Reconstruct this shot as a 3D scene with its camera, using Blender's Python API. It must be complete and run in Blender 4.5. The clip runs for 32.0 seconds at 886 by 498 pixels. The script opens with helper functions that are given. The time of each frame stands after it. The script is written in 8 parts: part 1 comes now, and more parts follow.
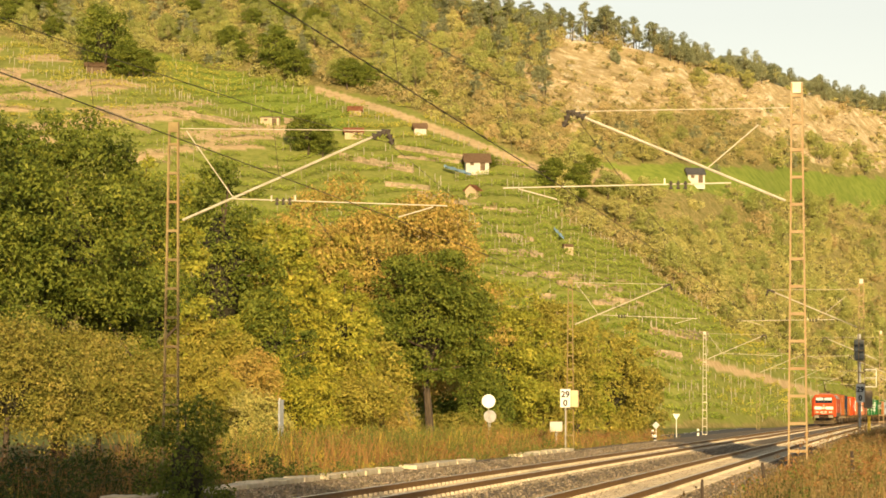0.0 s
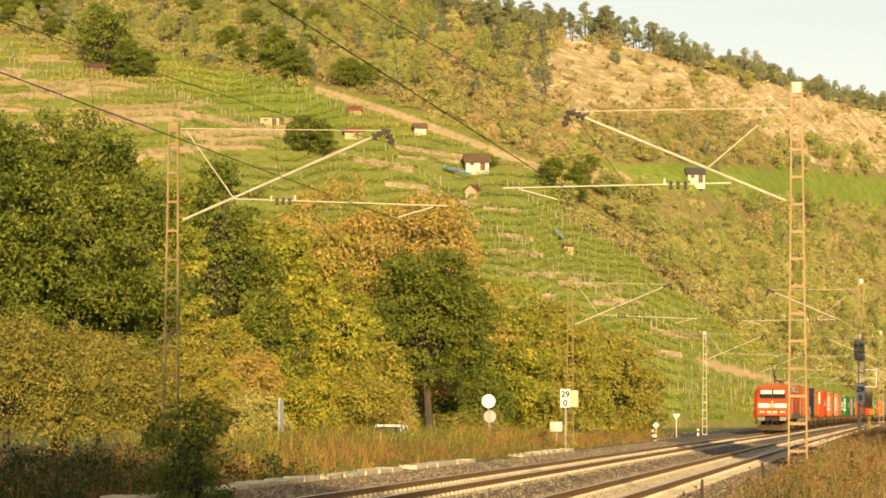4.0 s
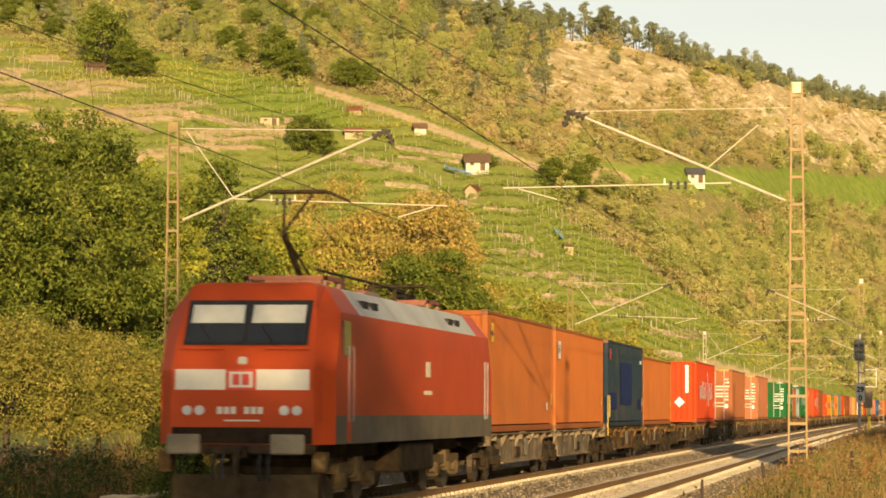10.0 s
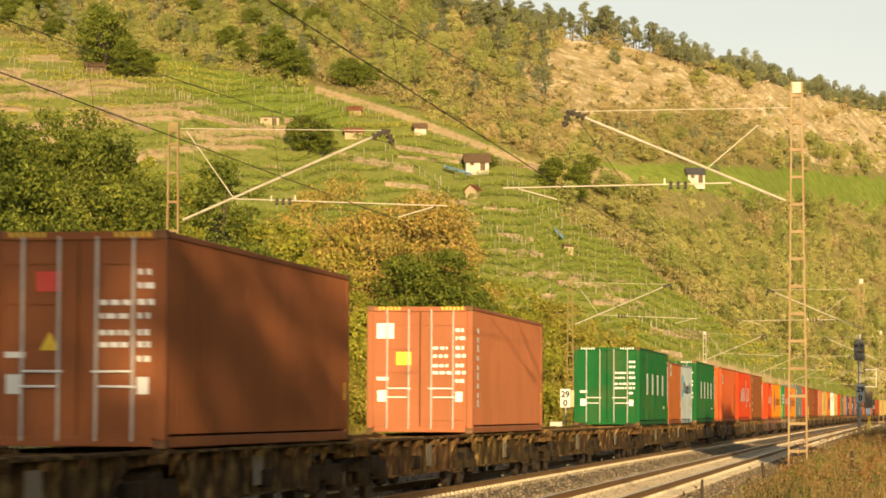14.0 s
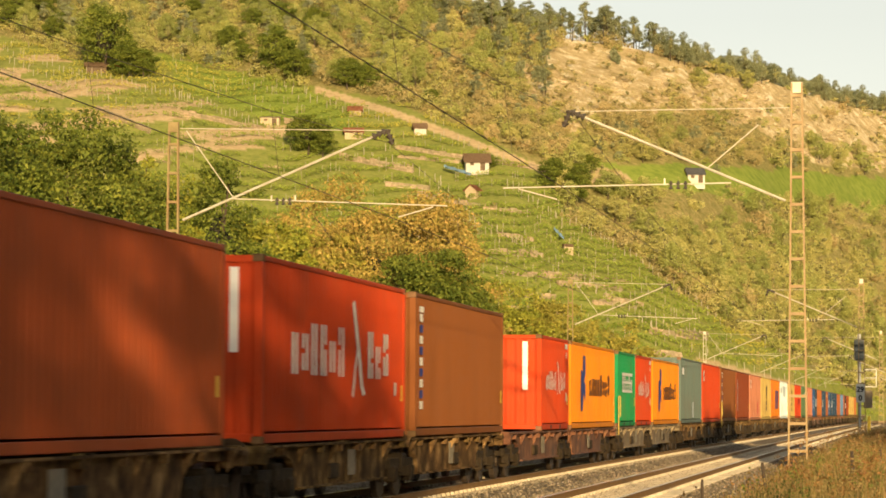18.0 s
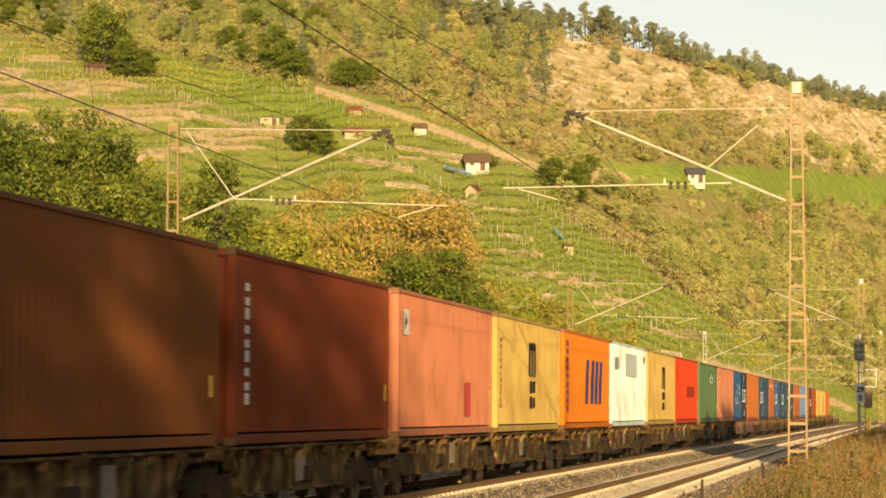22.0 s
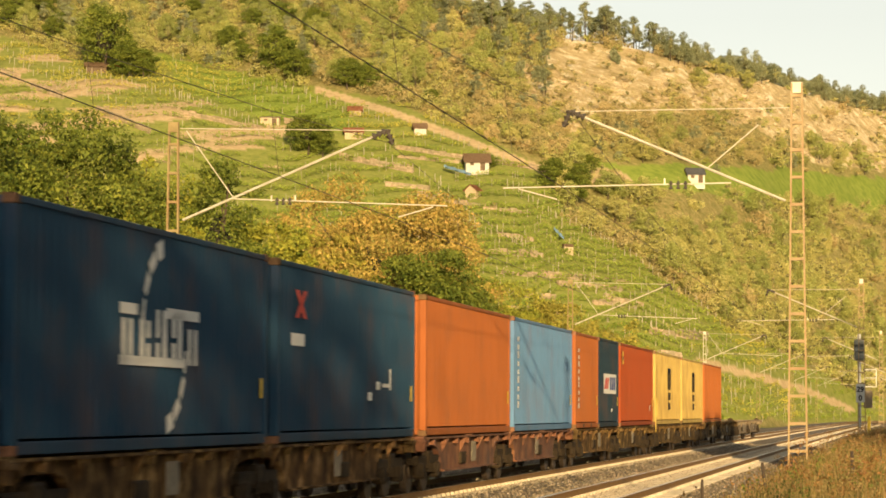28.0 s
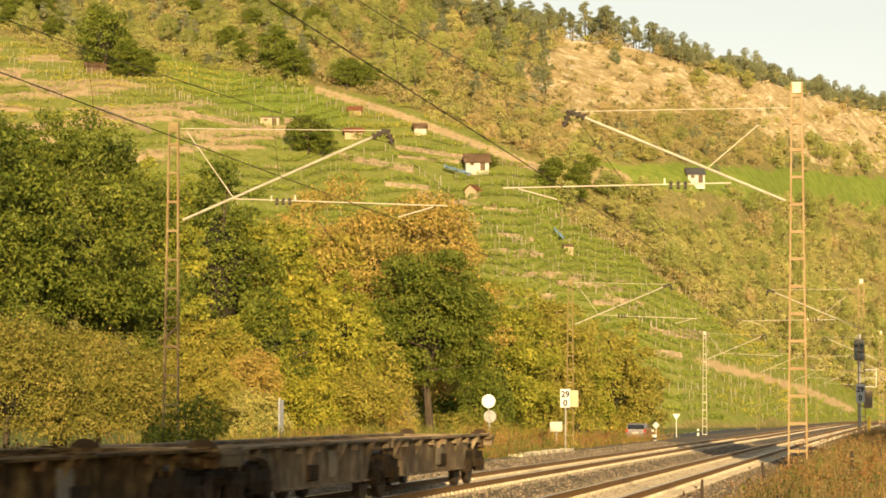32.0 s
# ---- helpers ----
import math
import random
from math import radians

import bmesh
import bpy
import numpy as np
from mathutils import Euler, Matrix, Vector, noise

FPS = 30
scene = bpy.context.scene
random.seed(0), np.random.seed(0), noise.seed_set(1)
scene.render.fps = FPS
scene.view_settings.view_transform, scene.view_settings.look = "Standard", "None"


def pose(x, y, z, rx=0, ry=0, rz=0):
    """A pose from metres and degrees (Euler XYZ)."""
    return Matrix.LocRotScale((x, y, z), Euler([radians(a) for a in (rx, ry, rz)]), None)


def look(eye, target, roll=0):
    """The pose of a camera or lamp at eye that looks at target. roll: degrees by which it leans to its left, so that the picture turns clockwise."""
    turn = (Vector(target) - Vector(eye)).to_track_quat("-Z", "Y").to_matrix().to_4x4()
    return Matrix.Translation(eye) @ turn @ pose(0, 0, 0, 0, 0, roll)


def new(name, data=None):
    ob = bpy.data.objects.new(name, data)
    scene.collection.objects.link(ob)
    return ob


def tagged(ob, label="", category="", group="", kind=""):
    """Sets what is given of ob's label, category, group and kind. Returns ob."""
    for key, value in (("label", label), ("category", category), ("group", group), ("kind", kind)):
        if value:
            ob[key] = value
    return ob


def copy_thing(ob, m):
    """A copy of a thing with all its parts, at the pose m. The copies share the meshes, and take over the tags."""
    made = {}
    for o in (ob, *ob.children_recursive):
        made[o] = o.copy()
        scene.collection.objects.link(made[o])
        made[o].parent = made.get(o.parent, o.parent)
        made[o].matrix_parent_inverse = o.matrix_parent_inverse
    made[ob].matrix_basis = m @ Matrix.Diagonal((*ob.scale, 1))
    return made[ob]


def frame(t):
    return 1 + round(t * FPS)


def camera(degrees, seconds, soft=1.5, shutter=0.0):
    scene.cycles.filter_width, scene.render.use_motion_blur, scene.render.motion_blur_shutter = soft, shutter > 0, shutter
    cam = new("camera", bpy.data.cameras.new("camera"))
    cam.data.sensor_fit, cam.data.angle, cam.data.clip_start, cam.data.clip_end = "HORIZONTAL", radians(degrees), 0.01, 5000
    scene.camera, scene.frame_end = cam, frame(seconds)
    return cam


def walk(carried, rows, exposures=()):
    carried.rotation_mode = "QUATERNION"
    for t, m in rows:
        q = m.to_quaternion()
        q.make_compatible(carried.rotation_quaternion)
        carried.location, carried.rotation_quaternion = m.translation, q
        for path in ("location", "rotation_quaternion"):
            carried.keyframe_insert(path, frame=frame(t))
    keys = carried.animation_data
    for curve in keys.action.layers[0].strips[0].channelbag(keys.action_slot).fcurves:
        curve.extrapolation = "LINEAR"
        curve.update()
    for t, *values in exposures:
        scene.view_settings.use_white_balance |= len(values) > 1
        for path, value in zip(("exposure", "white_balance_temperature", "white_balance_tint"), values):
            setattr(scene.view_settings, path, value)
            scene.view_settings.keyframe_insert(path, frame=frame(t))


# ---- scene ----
cam = camera(18.33, 32.0, soft=1.7, shutter=0.25)
EYE = Vector((0.0, 0.0, 1.70))
YAW, PITCH = 9.375, 3.358
_h = math.cos(radians(PITCH))
AIM = EYE + 100 * Vector((-math.sin(radians(YAW)) * _h, math.cos(radians(YAW)) * _h, math.sin(radians(PITCH))))
walk(cam, [(0, look(EYE, AIM, 0.269)), (32, look(EYE, AIM, 0.269))], exposures=[(0, 0.91), (9, 0.91), (10, 0.84), (11, 0.81), (12, 0.77), (13, 0.60), (14, 0.75), (17, 0.81), (21, 0.81), (22, 0.87), (23, 0.86), (24, 0.73), (25, 0.68), (28, 0.88), (32, 0.91)])

# ---- light: low evening sun from behind and to the right of the camera ----
SUN_EL, SUN_OFF = 9.8, 15.8   # elevation, and degrees from straight behind towards the right
world = bpy.data.worlds.new("world")
scene.world = world
world.use_nodes = True
_n = world.node_tree.nodes
_sky = _n.new("ShaderNodeTexSky")
_sky.sky_type, _sky.sun_disc = "NISHITA", False
_sky.sun_elevation = radians(SUN_EL)
_sky.sun_rotation = radians(180 - SUN_OFF)
_sky.air_density, _sky.dust_density, _sky.ozone_density = 1.0, 1.2, 1.0
_n["Background"].inputs["Strength"].default_value = 0.102
_haze = _n.new("ShaderNodeHueSaturation")   # a hazy, washed-out evening sky
_haze.inputs["Saturation"].default_value = 0.28
_warm = _n.new("ShaderNodeMixRGB")
_warm.blend_type, _warm.inputs["Fac"].default_value, _warm.inputs["Color2"].default_value = "MULTIPLY", 1.0, (1.0, 0.96, 0.86, 1)
world.node_tree.links.new(_sky.outputs["Color"], _haze.inputs["Color"])
world.node_tree.links.new(_haze.outputs["Color"], _warm.inputs["Color1"])
world.node_tree.links.new(_warm.outputs["Color"], _n["Background"].inputs["Color"])
_sun = bpy.data.lights.new("sun", "SUN")
_sun.energy, _sun.angle, _sun.color = 5.0, radians(0.6), (1.0, 0.72, 0.36)
_dir = Vector((math.sin(radians(SUN_OFF)) * math.cos(radians(SUN_EL)), -math.cos(radians(SUN_OFF)) * math.cos(radians(SUN_EL)), math.sin(radians(SUN_EL))))
SUN_DIR = _dir
new("sun", _sun).matrix_world = look(_dir * 50, (0, 0, 0))

# ---- materials ----
MATS = {}


def mat(name, colors, scale=4.0, rough=0.8, metal=0.0, bump=0.0, bump_scale=None, dirt=None, dirt_amt=0.4, dirt_scale=1.0,
        random_amt=0.0, island=0.0, trans=0.0, stretch=(1, 1, 1), spec=0.4, detail=6.0, glow=0.0, bump_dist=0.05):
    """A material from two or three colours mixed by noise, with larger dirt patches, and bump."""
    if name in MATS:
        return MATS[name]
    m = bpy.data.materials.new(name)
    m.use_nodes = True
    nt = m.node_tree
    N, L = nt.nodes, nt.links
    b = N["Principled BSDF"]
    co = N.new("ShaderNodeTexCoord")
    mp = N.new("ShaderNodeMapping")
    mp.inputs["Scale"].default_value = stretch
    L.new(co.outputs["Object"], mp.inputs["Vector"])
    tx = N.new("ShaderNodeTexNoise")
    tx.inputs["Scale"].default_value, tx.inputs["Detail"].default_value = scale, detail
    tx.inputs["Roughness"].default_value = 0.62
    L.new(mp.outputs["Vector"], tx.inputs["Vector"])
    rp = N.new("ShaderNodeValToRGB")
    els = rp.color_ramp.elements
    k = len(colors)
    for i, c in enumerate(colors):
        pos = 0.32 + 0.36 * i / max(k - 1, 1)
        e = els[i] if i < 2 else els.new(pos)
        e.position, e.color = pos, (*c, 1)
    if k == 1:
        els[1].color = (*colors[0], 1)
    L.new(tx.outputs["Fac"], rp.inputs["Fac"])
    col = rp.outputs["Color"]
    if dirt:
        t2 = N.new("ShaderNodeTexNoise")
        t2.inputs["Scale"].default_value, t2.inputs["Detail"].default_value = dirt_scale, 5.0
        L.new(co.outputs["Object"], t2.inputs["Vector"])
        mr = N.new("ShaderNodeMapRange")
        mr.inputs["From Min"].default_value, mr.inputs["From Max"].default_value = 0.48, 0.72
        mr.inputs["To Max"].default_value = dirt_amt
        L.new(t2.outputs["Fac"], mr.inputs["Value"])
        mx = N.new("ShaderNodeMixRGB")
        L.new(mr.outputs["Result"], mx.inputs["Fac"])
        L.new(col, mx.inputs["Color1"])
        mx.inputs["Color2"].default_value = (*dirt, 1)
        col = mx.outputs["Color"]
    for amt, kind in ((random_amt, "o"), (island, "i")):
        if amt:
            if kind == "o":
                src = N.new("ShaderNodeObjectInfo").outputs["Random"]
            else:
                src = N.new("ShaderNodeNewGeometry").outputs["Random Per Island"]
            hv = N.new("ShaderNodeHueSaturation")
            r1 = N.new("ShaderNodeMapRange")
            r1.inputs["To Min"].default_value, r1.inputs["To Max"].default_value = 1 - amt, 1 + amt
            L.new(src, r1.inputs["Value"])
            L.new(r1.outputs["Result"], hv.inputs["Value"])
            r2 = N.new("ShaderNodeMapRange")
            r2.inputs["To Min"].default_value, r2.inputs["To Max"].default_value = 0.5 + 0.06 * amt, 0.5 - 0.06 * amt
            L.new(src, r2.inputs["Value"])
            L.new(r2.outputs["Result"], hv.inputs["Hue"])
            L.new(col, hv.inputs["Color"])
            col = hv.outputs["Color"]
    L.new(col, b.inputs["Base Color"])
    b.inputs["Roughness"].default_value, b.inputs["Metallic"].default_value = rough, metal
    b.inputs["Specular IOR Level"].default_value = spec
    if glow:
        L.new(col, b.inputs["Emission Color"])
        b.inputs["Emission Strength"].default_value = glow
    if bump:
        bp = N.new("ShaderNodeBump")
        bp.inputs["Strength"].default_value = bump
        bp.inputs["Distance"].default_value = bump_dist
        if bump_scale:
            t3 = N.new("ShaderNodeTexNoise")
            t3.inputs["Scale"].default_value, t3.inputs["Detail"].default_value = bump_scale, 6.0
            L.new(co.outputs["Object"], t3.inputs["Vector"])
            L.new(t3.outputs["Fac"], bp.inputs["Height"])
        else:
            L.new(tx.outputs["Fac"], bp.inputs["Height"])
        L.new(bp.outputs["Normal"], b.inputs["Normal"])
    if trans:
        tr = N.new("ShaderNodeBsdfTranslucent")
        L.new(col, tr.inputs["Color"])
        ms = N.new("ShaderNodeMixShader")
        ms.inputs["Fac"].default_value = trans
        L.new(b.outputs["BSDF"], ms.inputs[1])
        L.new(tr.outputs["BSDF"], ms.inputs[2])
        L.new(ms.outputs["Shader"], N["Material Output"].inputs["Surface"])
    MATS[name] = m
    return m


def leafmat(name, dark, light, third=None, vary=0.3):
    return mat(name, [dark, light] + ([third] if third else []), scale=0.7, rough=0.6, island=vary, trans=0.15, spec=0.12, detail=4.0)


def hillmat(name, dark, light, vary=0.2):
    return mat(name, [dark, light], scale=0.16, rough=0.75, island=vary, random_amt=0.16, trans=0.25, spec=0.12, detail=5.0)


# ---- mesh helpers ----
def empty_thing(name, m=None):
    ob = new(name)
    ob.empty_display_size = 0.2
    if m is not None:
        ob.matrix_world = m
    return ob


def mesh_of(name, verts, faces, material, smooth=False):
    me = bpy.data.meshes.new(name)
    me.from_pydata([tuple(v) for v in verts], [], [tuple(f) for f in faces])
    me.materials.append(material)
    if smooth:
        me.polygons.foreach_set("use_smooth", [True] * len(me.polygons))
    me.update()
    return me


_bm = bmesh.new()
bmesh.ops.create_icosphere(_bm, subdivisions=1, radius=1.0)
ICO_V = np.array([v.co[:] for v in _bm.verts])
ICO_F = np.array([[v.index for v in f.verts] for f in _bm.faces])
_bm.free()


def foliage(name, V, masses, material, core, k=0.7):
    """Leaves V (n, 3, 3) over uneven dark masses that stand for the shaded inside of a crown."""
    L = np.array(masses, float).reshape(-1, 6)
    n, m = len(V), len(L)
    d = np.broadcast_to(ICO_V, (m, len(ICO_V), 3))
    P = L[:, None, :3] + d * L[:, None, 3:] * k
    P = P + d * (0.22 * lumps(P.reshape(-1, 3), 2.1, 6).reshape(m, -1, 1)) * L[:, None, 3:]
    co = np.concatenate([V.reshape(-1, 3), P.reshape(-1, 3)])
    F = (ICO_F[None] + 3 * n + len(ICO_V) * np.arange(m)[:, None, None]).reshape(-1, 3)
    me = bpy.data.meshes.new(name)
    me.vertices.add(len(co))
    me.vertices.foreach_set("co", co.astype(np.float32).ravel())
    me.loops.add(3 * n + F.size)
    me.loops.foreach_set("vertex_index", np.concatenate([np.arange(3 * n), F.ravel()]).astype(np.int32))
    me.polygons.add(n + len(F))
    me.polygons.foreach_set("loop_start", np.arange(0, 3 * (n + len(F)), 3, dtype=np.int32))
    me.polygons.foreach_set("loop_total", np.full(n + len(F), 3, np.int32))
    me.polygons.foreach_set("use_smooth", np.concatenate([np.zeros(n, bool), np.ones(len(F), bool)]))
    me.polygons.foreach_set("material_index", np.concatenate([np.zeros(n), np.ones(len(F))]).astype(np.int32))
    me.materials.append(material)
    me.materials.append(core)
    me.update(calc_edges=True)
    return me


def quads(name, V, material):
    """A mesh of loose faces; V has the shape (n, 3 or 4, 3)."""
    n, k = V.shape[:2]
    me = bpy.data.meshes.new(name)
    me.vertices.add(k * n)
    me.vertices.foreach_set("co", np.ascontiguousarray(V, dtype=np.float32).ravel())
    me.loops.add(k * n)
    me.loops.foreach_set("vertex_index", np.arange(k * n, dtype=np.int32))
    me.polygons.add(n)
    me.polygons.foreach_set("loop_start", np.arange(0, k * n, k, dtype=np.int32))
    me.polygons.foreach_set("loop_total", np.full(n, k, dtype=np.int32))
    me.materials.append(material)
    me.update(calc_edges=True)
    return me


def part(name, bm, material, parent, label="", smooth=False):
    """Links a bmesh, or a ready mesh, as one mesh object under a thing or a part."""
    if isinstance(bm, bmesh.types.BMesh):
        me = bpy.data.meshes.new(name)
        bm.to_mesh(me)
        bm.free()
        me.materials.append(material)
    else:
        me = bm
    if smooth:
        me.polygons.foreach_set("use_smooth", [True] * len(me.polygons))
    ob = new(name, me)
    ob.parent = parent
    if label:
        ob["label"] = label
    return ob


def box(bm, x0, x1, y0, y1, z0, z1, bevel=0.0):
    r = bmesh.ops.create_cube(bm, size=1.0)
    vs = r["verts"]
    for v in vs:
        v.co = Vector(((x0 + x1) / 2 + v.co.x * (x1 - x0), (y0 + y1) / 2 + v.co.y * (y1 - y0), (z0 + z1) / 2 + v.co.z * (z1 - z0)))
    if bevel:
        es = list({e for v in vs for e in v.link_edges})
        bmesh.ops.bevel(bm, geom=es, offset=bevel, segments=1, affect="EDGES", profile=0.5)
    return vs


def boxes(*bs, bevel=0.0):
    bm = bmesh.new()
    for b in bs:
        box(bm, *b, bevel=bevel)
    return bm


def tube(bm, a, b, ra, rb=None, seg=6, caps=True):
    a, b = Vector(a), Vector(b)
    rb = ra if rb is None else rb
    d = b - a
    m = Matrix.Translation((a + b) / 2) @ d.to_track_quat("Z", "Y").to_matrix().to_4x4()
    bmesh.ops.create_cone(bm, cap_ends=caps, segments=seg, radius1=ra, radius2=rb, depth=d.length, matrix=m)


def tubes(*ts, seg=6):
    bm = bmesh.new()
    for t in ts:
        tube(bm, *t, seg=seg)
    return bm


def prism(bm, pts, y0, y1):
    """Extrudes an outline of (x, z) points along y."""
    a = [bm.verts.new((x, y0, z)) for x, z in pts]
    b = [bm.verts.new((x, y1, z)) for x, z in pts]
    n = len(pts)
    bm.faces.new(a[::-1])
    bm.faces.new(b)
    for i in range(n):
        j = (i + 1) % n
        bm.faces.new((a[i], a[j], b[j], b[i]))
    bmesh.ops.recalc_face_normals(bm, faces=bm.faces[:])


def lumps(p, f, seed):
    """A cheap smooth noise between about -1 and 1 at the points p (n, 3)."""
    s = np.zeros(len(p))
    g = np.random.default_rng(seed)
    for k in range(6):
        d = g.normal(size=3)
        s += np.sin(p @ (d * f * (1 + 0.45 * k)) + g.uniform(0, 6.28)) / (1 + 0.35 * k)
    return s / 2.6


# ---- plan: the line, and the land ----
TRACK_A, TRACK_B = -10.735, -6.20


def shift(y):
    """How far the line has curved to the right of straight at y."""
    a = np.maximum(np.asarray(y, float) + 9.3, 0)
    b = np.maximum(np.asarray(y, float) - 450, 0)
    return 1.5e-5 * a * a + b * b / 3000


def heading(y):
    return -math.degrees(math.atan(3.0e-5 * max(y + 9.3, 0) + max(y - 450, 0) / 1500))


def polar(b, r):
    """The place at b degrees to the left of straight ahead, r metres off."""
    return -r * math.sin(radians(b)), r * math.cos(radians(b))


B_FOOT = [-180, -30, -8, 0.1, 1.5, 2.7, 4.4, 8.0, 13, 18.6, 40, 90, 180]
R_FOOT = [900, 900, 760, 575, 515, 468, 425, 392, 392, 402, 420, 600, 900]
B_RIDGE = [-180, -20, -4, 0.1, 2.1, 3.9, 5.65, 7.3, 9.2, 10.6, 13, 20, 60, 120, 180]
E_RIDGE = [0.005, 0.02, 0.085, 0.109, 0.1190, 0.1285, 0.1360, 0.1405, 0.146, 0.150, 0.165, 0.18, 0.10, 0.01, 0.005]
D_STEPS = np.linspace(0, 420, 841)


def raw_rise(d):
    """The slope's height at d metres past its foot: steep below, easing upwards."""
    d = np.maximum(d, 0)
    a = np.minimum(d, 80.0)
    c = np.clip(d - 80, 0, 340)
    toe = np.minimum(d, 12.0)
    return 0.43 * a + 0.43 * c - 0.00026 * c * c - 0.12 * (toe - toe * toe / 24)


def ridge_d(b):
    f, e = np.interp(b, B_FOOT, R_FOOT), np.interp(b, B_RIDGE, E_RIDGE)
    t = raw_rise(D_STEPS) / (f + D_STEPS)
    return np.interp(e, np.maximum.accumulate(t) + np.arange(len(t)) * 1e-9, D_STEPS)


RB = np.linspace(-180, 180, 1441)
RD = np.array([ridge_d(b) for b in RB])


def smooth01(t):
    t = np.clip(t, 0, 1)
    return t * t * (3 - 2 * t)


def wob(x, y):
    """Gentle unevenness of the land, in metres."""
    return (np.sin(x * 0.043 + y * 0.017 + 1.3) + np.sin(x * 0.021 - y * 0.052) + 0.6 * np.sin(x * 0.11 + y * 0.083) + 0.4 * np.sin(y * 0.19 - x * 0.16)) / 3


def land(x, y):
    """The height of the ground at x, y (arrays)."""
    x, y = np.asarray(x, float), np.asarray(y, float)
    r = np.hypot(x, y)
    b = np.degrees(np.arctan2(-x, y))
    f = np.interp(b, B_FOOT, R_FOOT)
    d = r - f
    rd = np.interp(b, RB, RD)
    z = np.where(d < rd, raw_rise(d), raw_rise(rd) + 0.05 * np.minimum(d - rd, 400))
    z = z + wob(x, y) * np.clip(d / 30, 0, 1) * 1.6
    o = x - shift(y)
    low = -0.75 + smooth01((-o - 17) / 8) * (0.30 - 0.50 * smooth01((y - 90) / 120))
    bank = 1.25 * smooth01((o + 3.6) / 2.4) * smooth01((y + 60) / 20) * smooth01((420 - y) / 120) - 0.1 * smooth01((o + 0.5) / 4)
    near = low + bank + 0.06 * wob(x * 9, y * 9) * smooth01(np.abs(o + 8.5) / 3 - 1.8)
    return np.where(d > 0, near * np.clip(1 - d / 60, 0, 1) + z, near)


def land1(x, y):
    return float(land(np.array([x]), np.array([y]))[0])


def on_hill(b, e):
    """The place on the slope at bearing b that is seen at e thousandths above the level of the eye."""
    f = float(np.interp(b, B_FOOT, R_FOOT))
    rd = float(np.interp(b, RB, RD))
    r = np.linspace(f, f + rd, 400)
    x, y = -r * math.sin(radians(b)), r * math.cos(radians(b))
    z = land(x, y)
    t = np.maximum.accumulate((z - EYE.z) / r * 1000)
    rr = float(np.interp(e, t, r))
    x, y = polar(b, rr)
    return Vector((x, y, land1(x, y)))


# ---- ground ----
VINES = [(19.33, 138), (17.09, 126.6), (15.2, 128.7), (12.02, 116.7), (10.37, 112.3), (8.83, 102.5), (7.3, 88.9), (6.83, 81.7), (6.95, 70.4), (5.41, 56.1), (4.47, 42.8), (3.29, 28.5), (2.47, 22.4), (0.93, 8.1), (0.13, 3.1), (0.13, -4), (6.83, -4), (10.37, 25), (13.67, 50), (19.33, 60)]
SPARSE = [(19.33, 138), (15.9, 119), (13.4, 108), (12.0, 100), (12.6, 88), (16.3, 90), (19.33, 95)]
MEADOW = [(6.3, 90), (3.88, 90), (-0.3, 83.5), (-0.3, 72.5), (2.35, 74.5), (3.88, 79), (5.0, 80), (6.3, 84)]
ROCKY = [(7.4, 139), (5.6, 135.5), (3.29, 124), (0.13, 110), (0.13, 86.4), (1.76, 90.4), (2.94, 103.7), (4.47, 108.7), (6.24, 107.5), (6.83, 98.2), (7.65, 108.4), (7.65, 124.9)]
FIELD = [(15.3, 129), (15.0, 117), (13.6, 109), (11.5, 100), (11.0, 103), (12.0, 114), (13.6, 122)]
GRASSY = [(6.9, 80), (5.2, 84), (2.2, 76), (2.6, 66), (5.0, 63), (6.6, 68)]
SOIL = [(6.36, 86.9), (5.53, 86), (5.3, 81.9), (6.36, 81.8)]
TRACKWAYS = [[(12.02, 116.7), (10.37, 108.2), (8.83, 98), (7.3, 87.9)], [(4.06, 18.2), (2.7, 12.1), (1.88, 8), (0.93, 0.9)]]


def inside(poly, b, e):
    b, e = np.asarray(b, float), np.asarray(e, float)
    hit = np.zeros(b.shape, bool)
    n = len(poly)
    for i in range(n):
        (b0, e0), (b1, e1) = poly[i], poly[(i + 1) % n]
        cross = (e0 > e) != (e1 > e)
        with np.errstate(divide="ignore", invalid="ignore"):
            t = (b1 - b0) * (e - e0) / (e1 - e0 if e1 != e0 else 1e-9) + b0
        hit ^= cross & (b < t)
    return hit


def near_line(line, b, e, wide):
    best = np.full(np.shape(b), 1e9)
    for (b0, e0), (b1, e1) in zip(line[:-1], line[1:]):
        p, q = np.array([b0 * 17.5, e0]), np.array([b1 * 17.5, e1])
        d = q - p
        t = np.clip(((b * 17.5 - p[0]) * d[0] + (e - p[1]) * d[1]) / (d @ d), 0, 1)
        best = np.minimum(best, np.hypot(b * 17.5 - p[0] - t * d[0], e - p[1] - t * d[1]))
    return best < wide


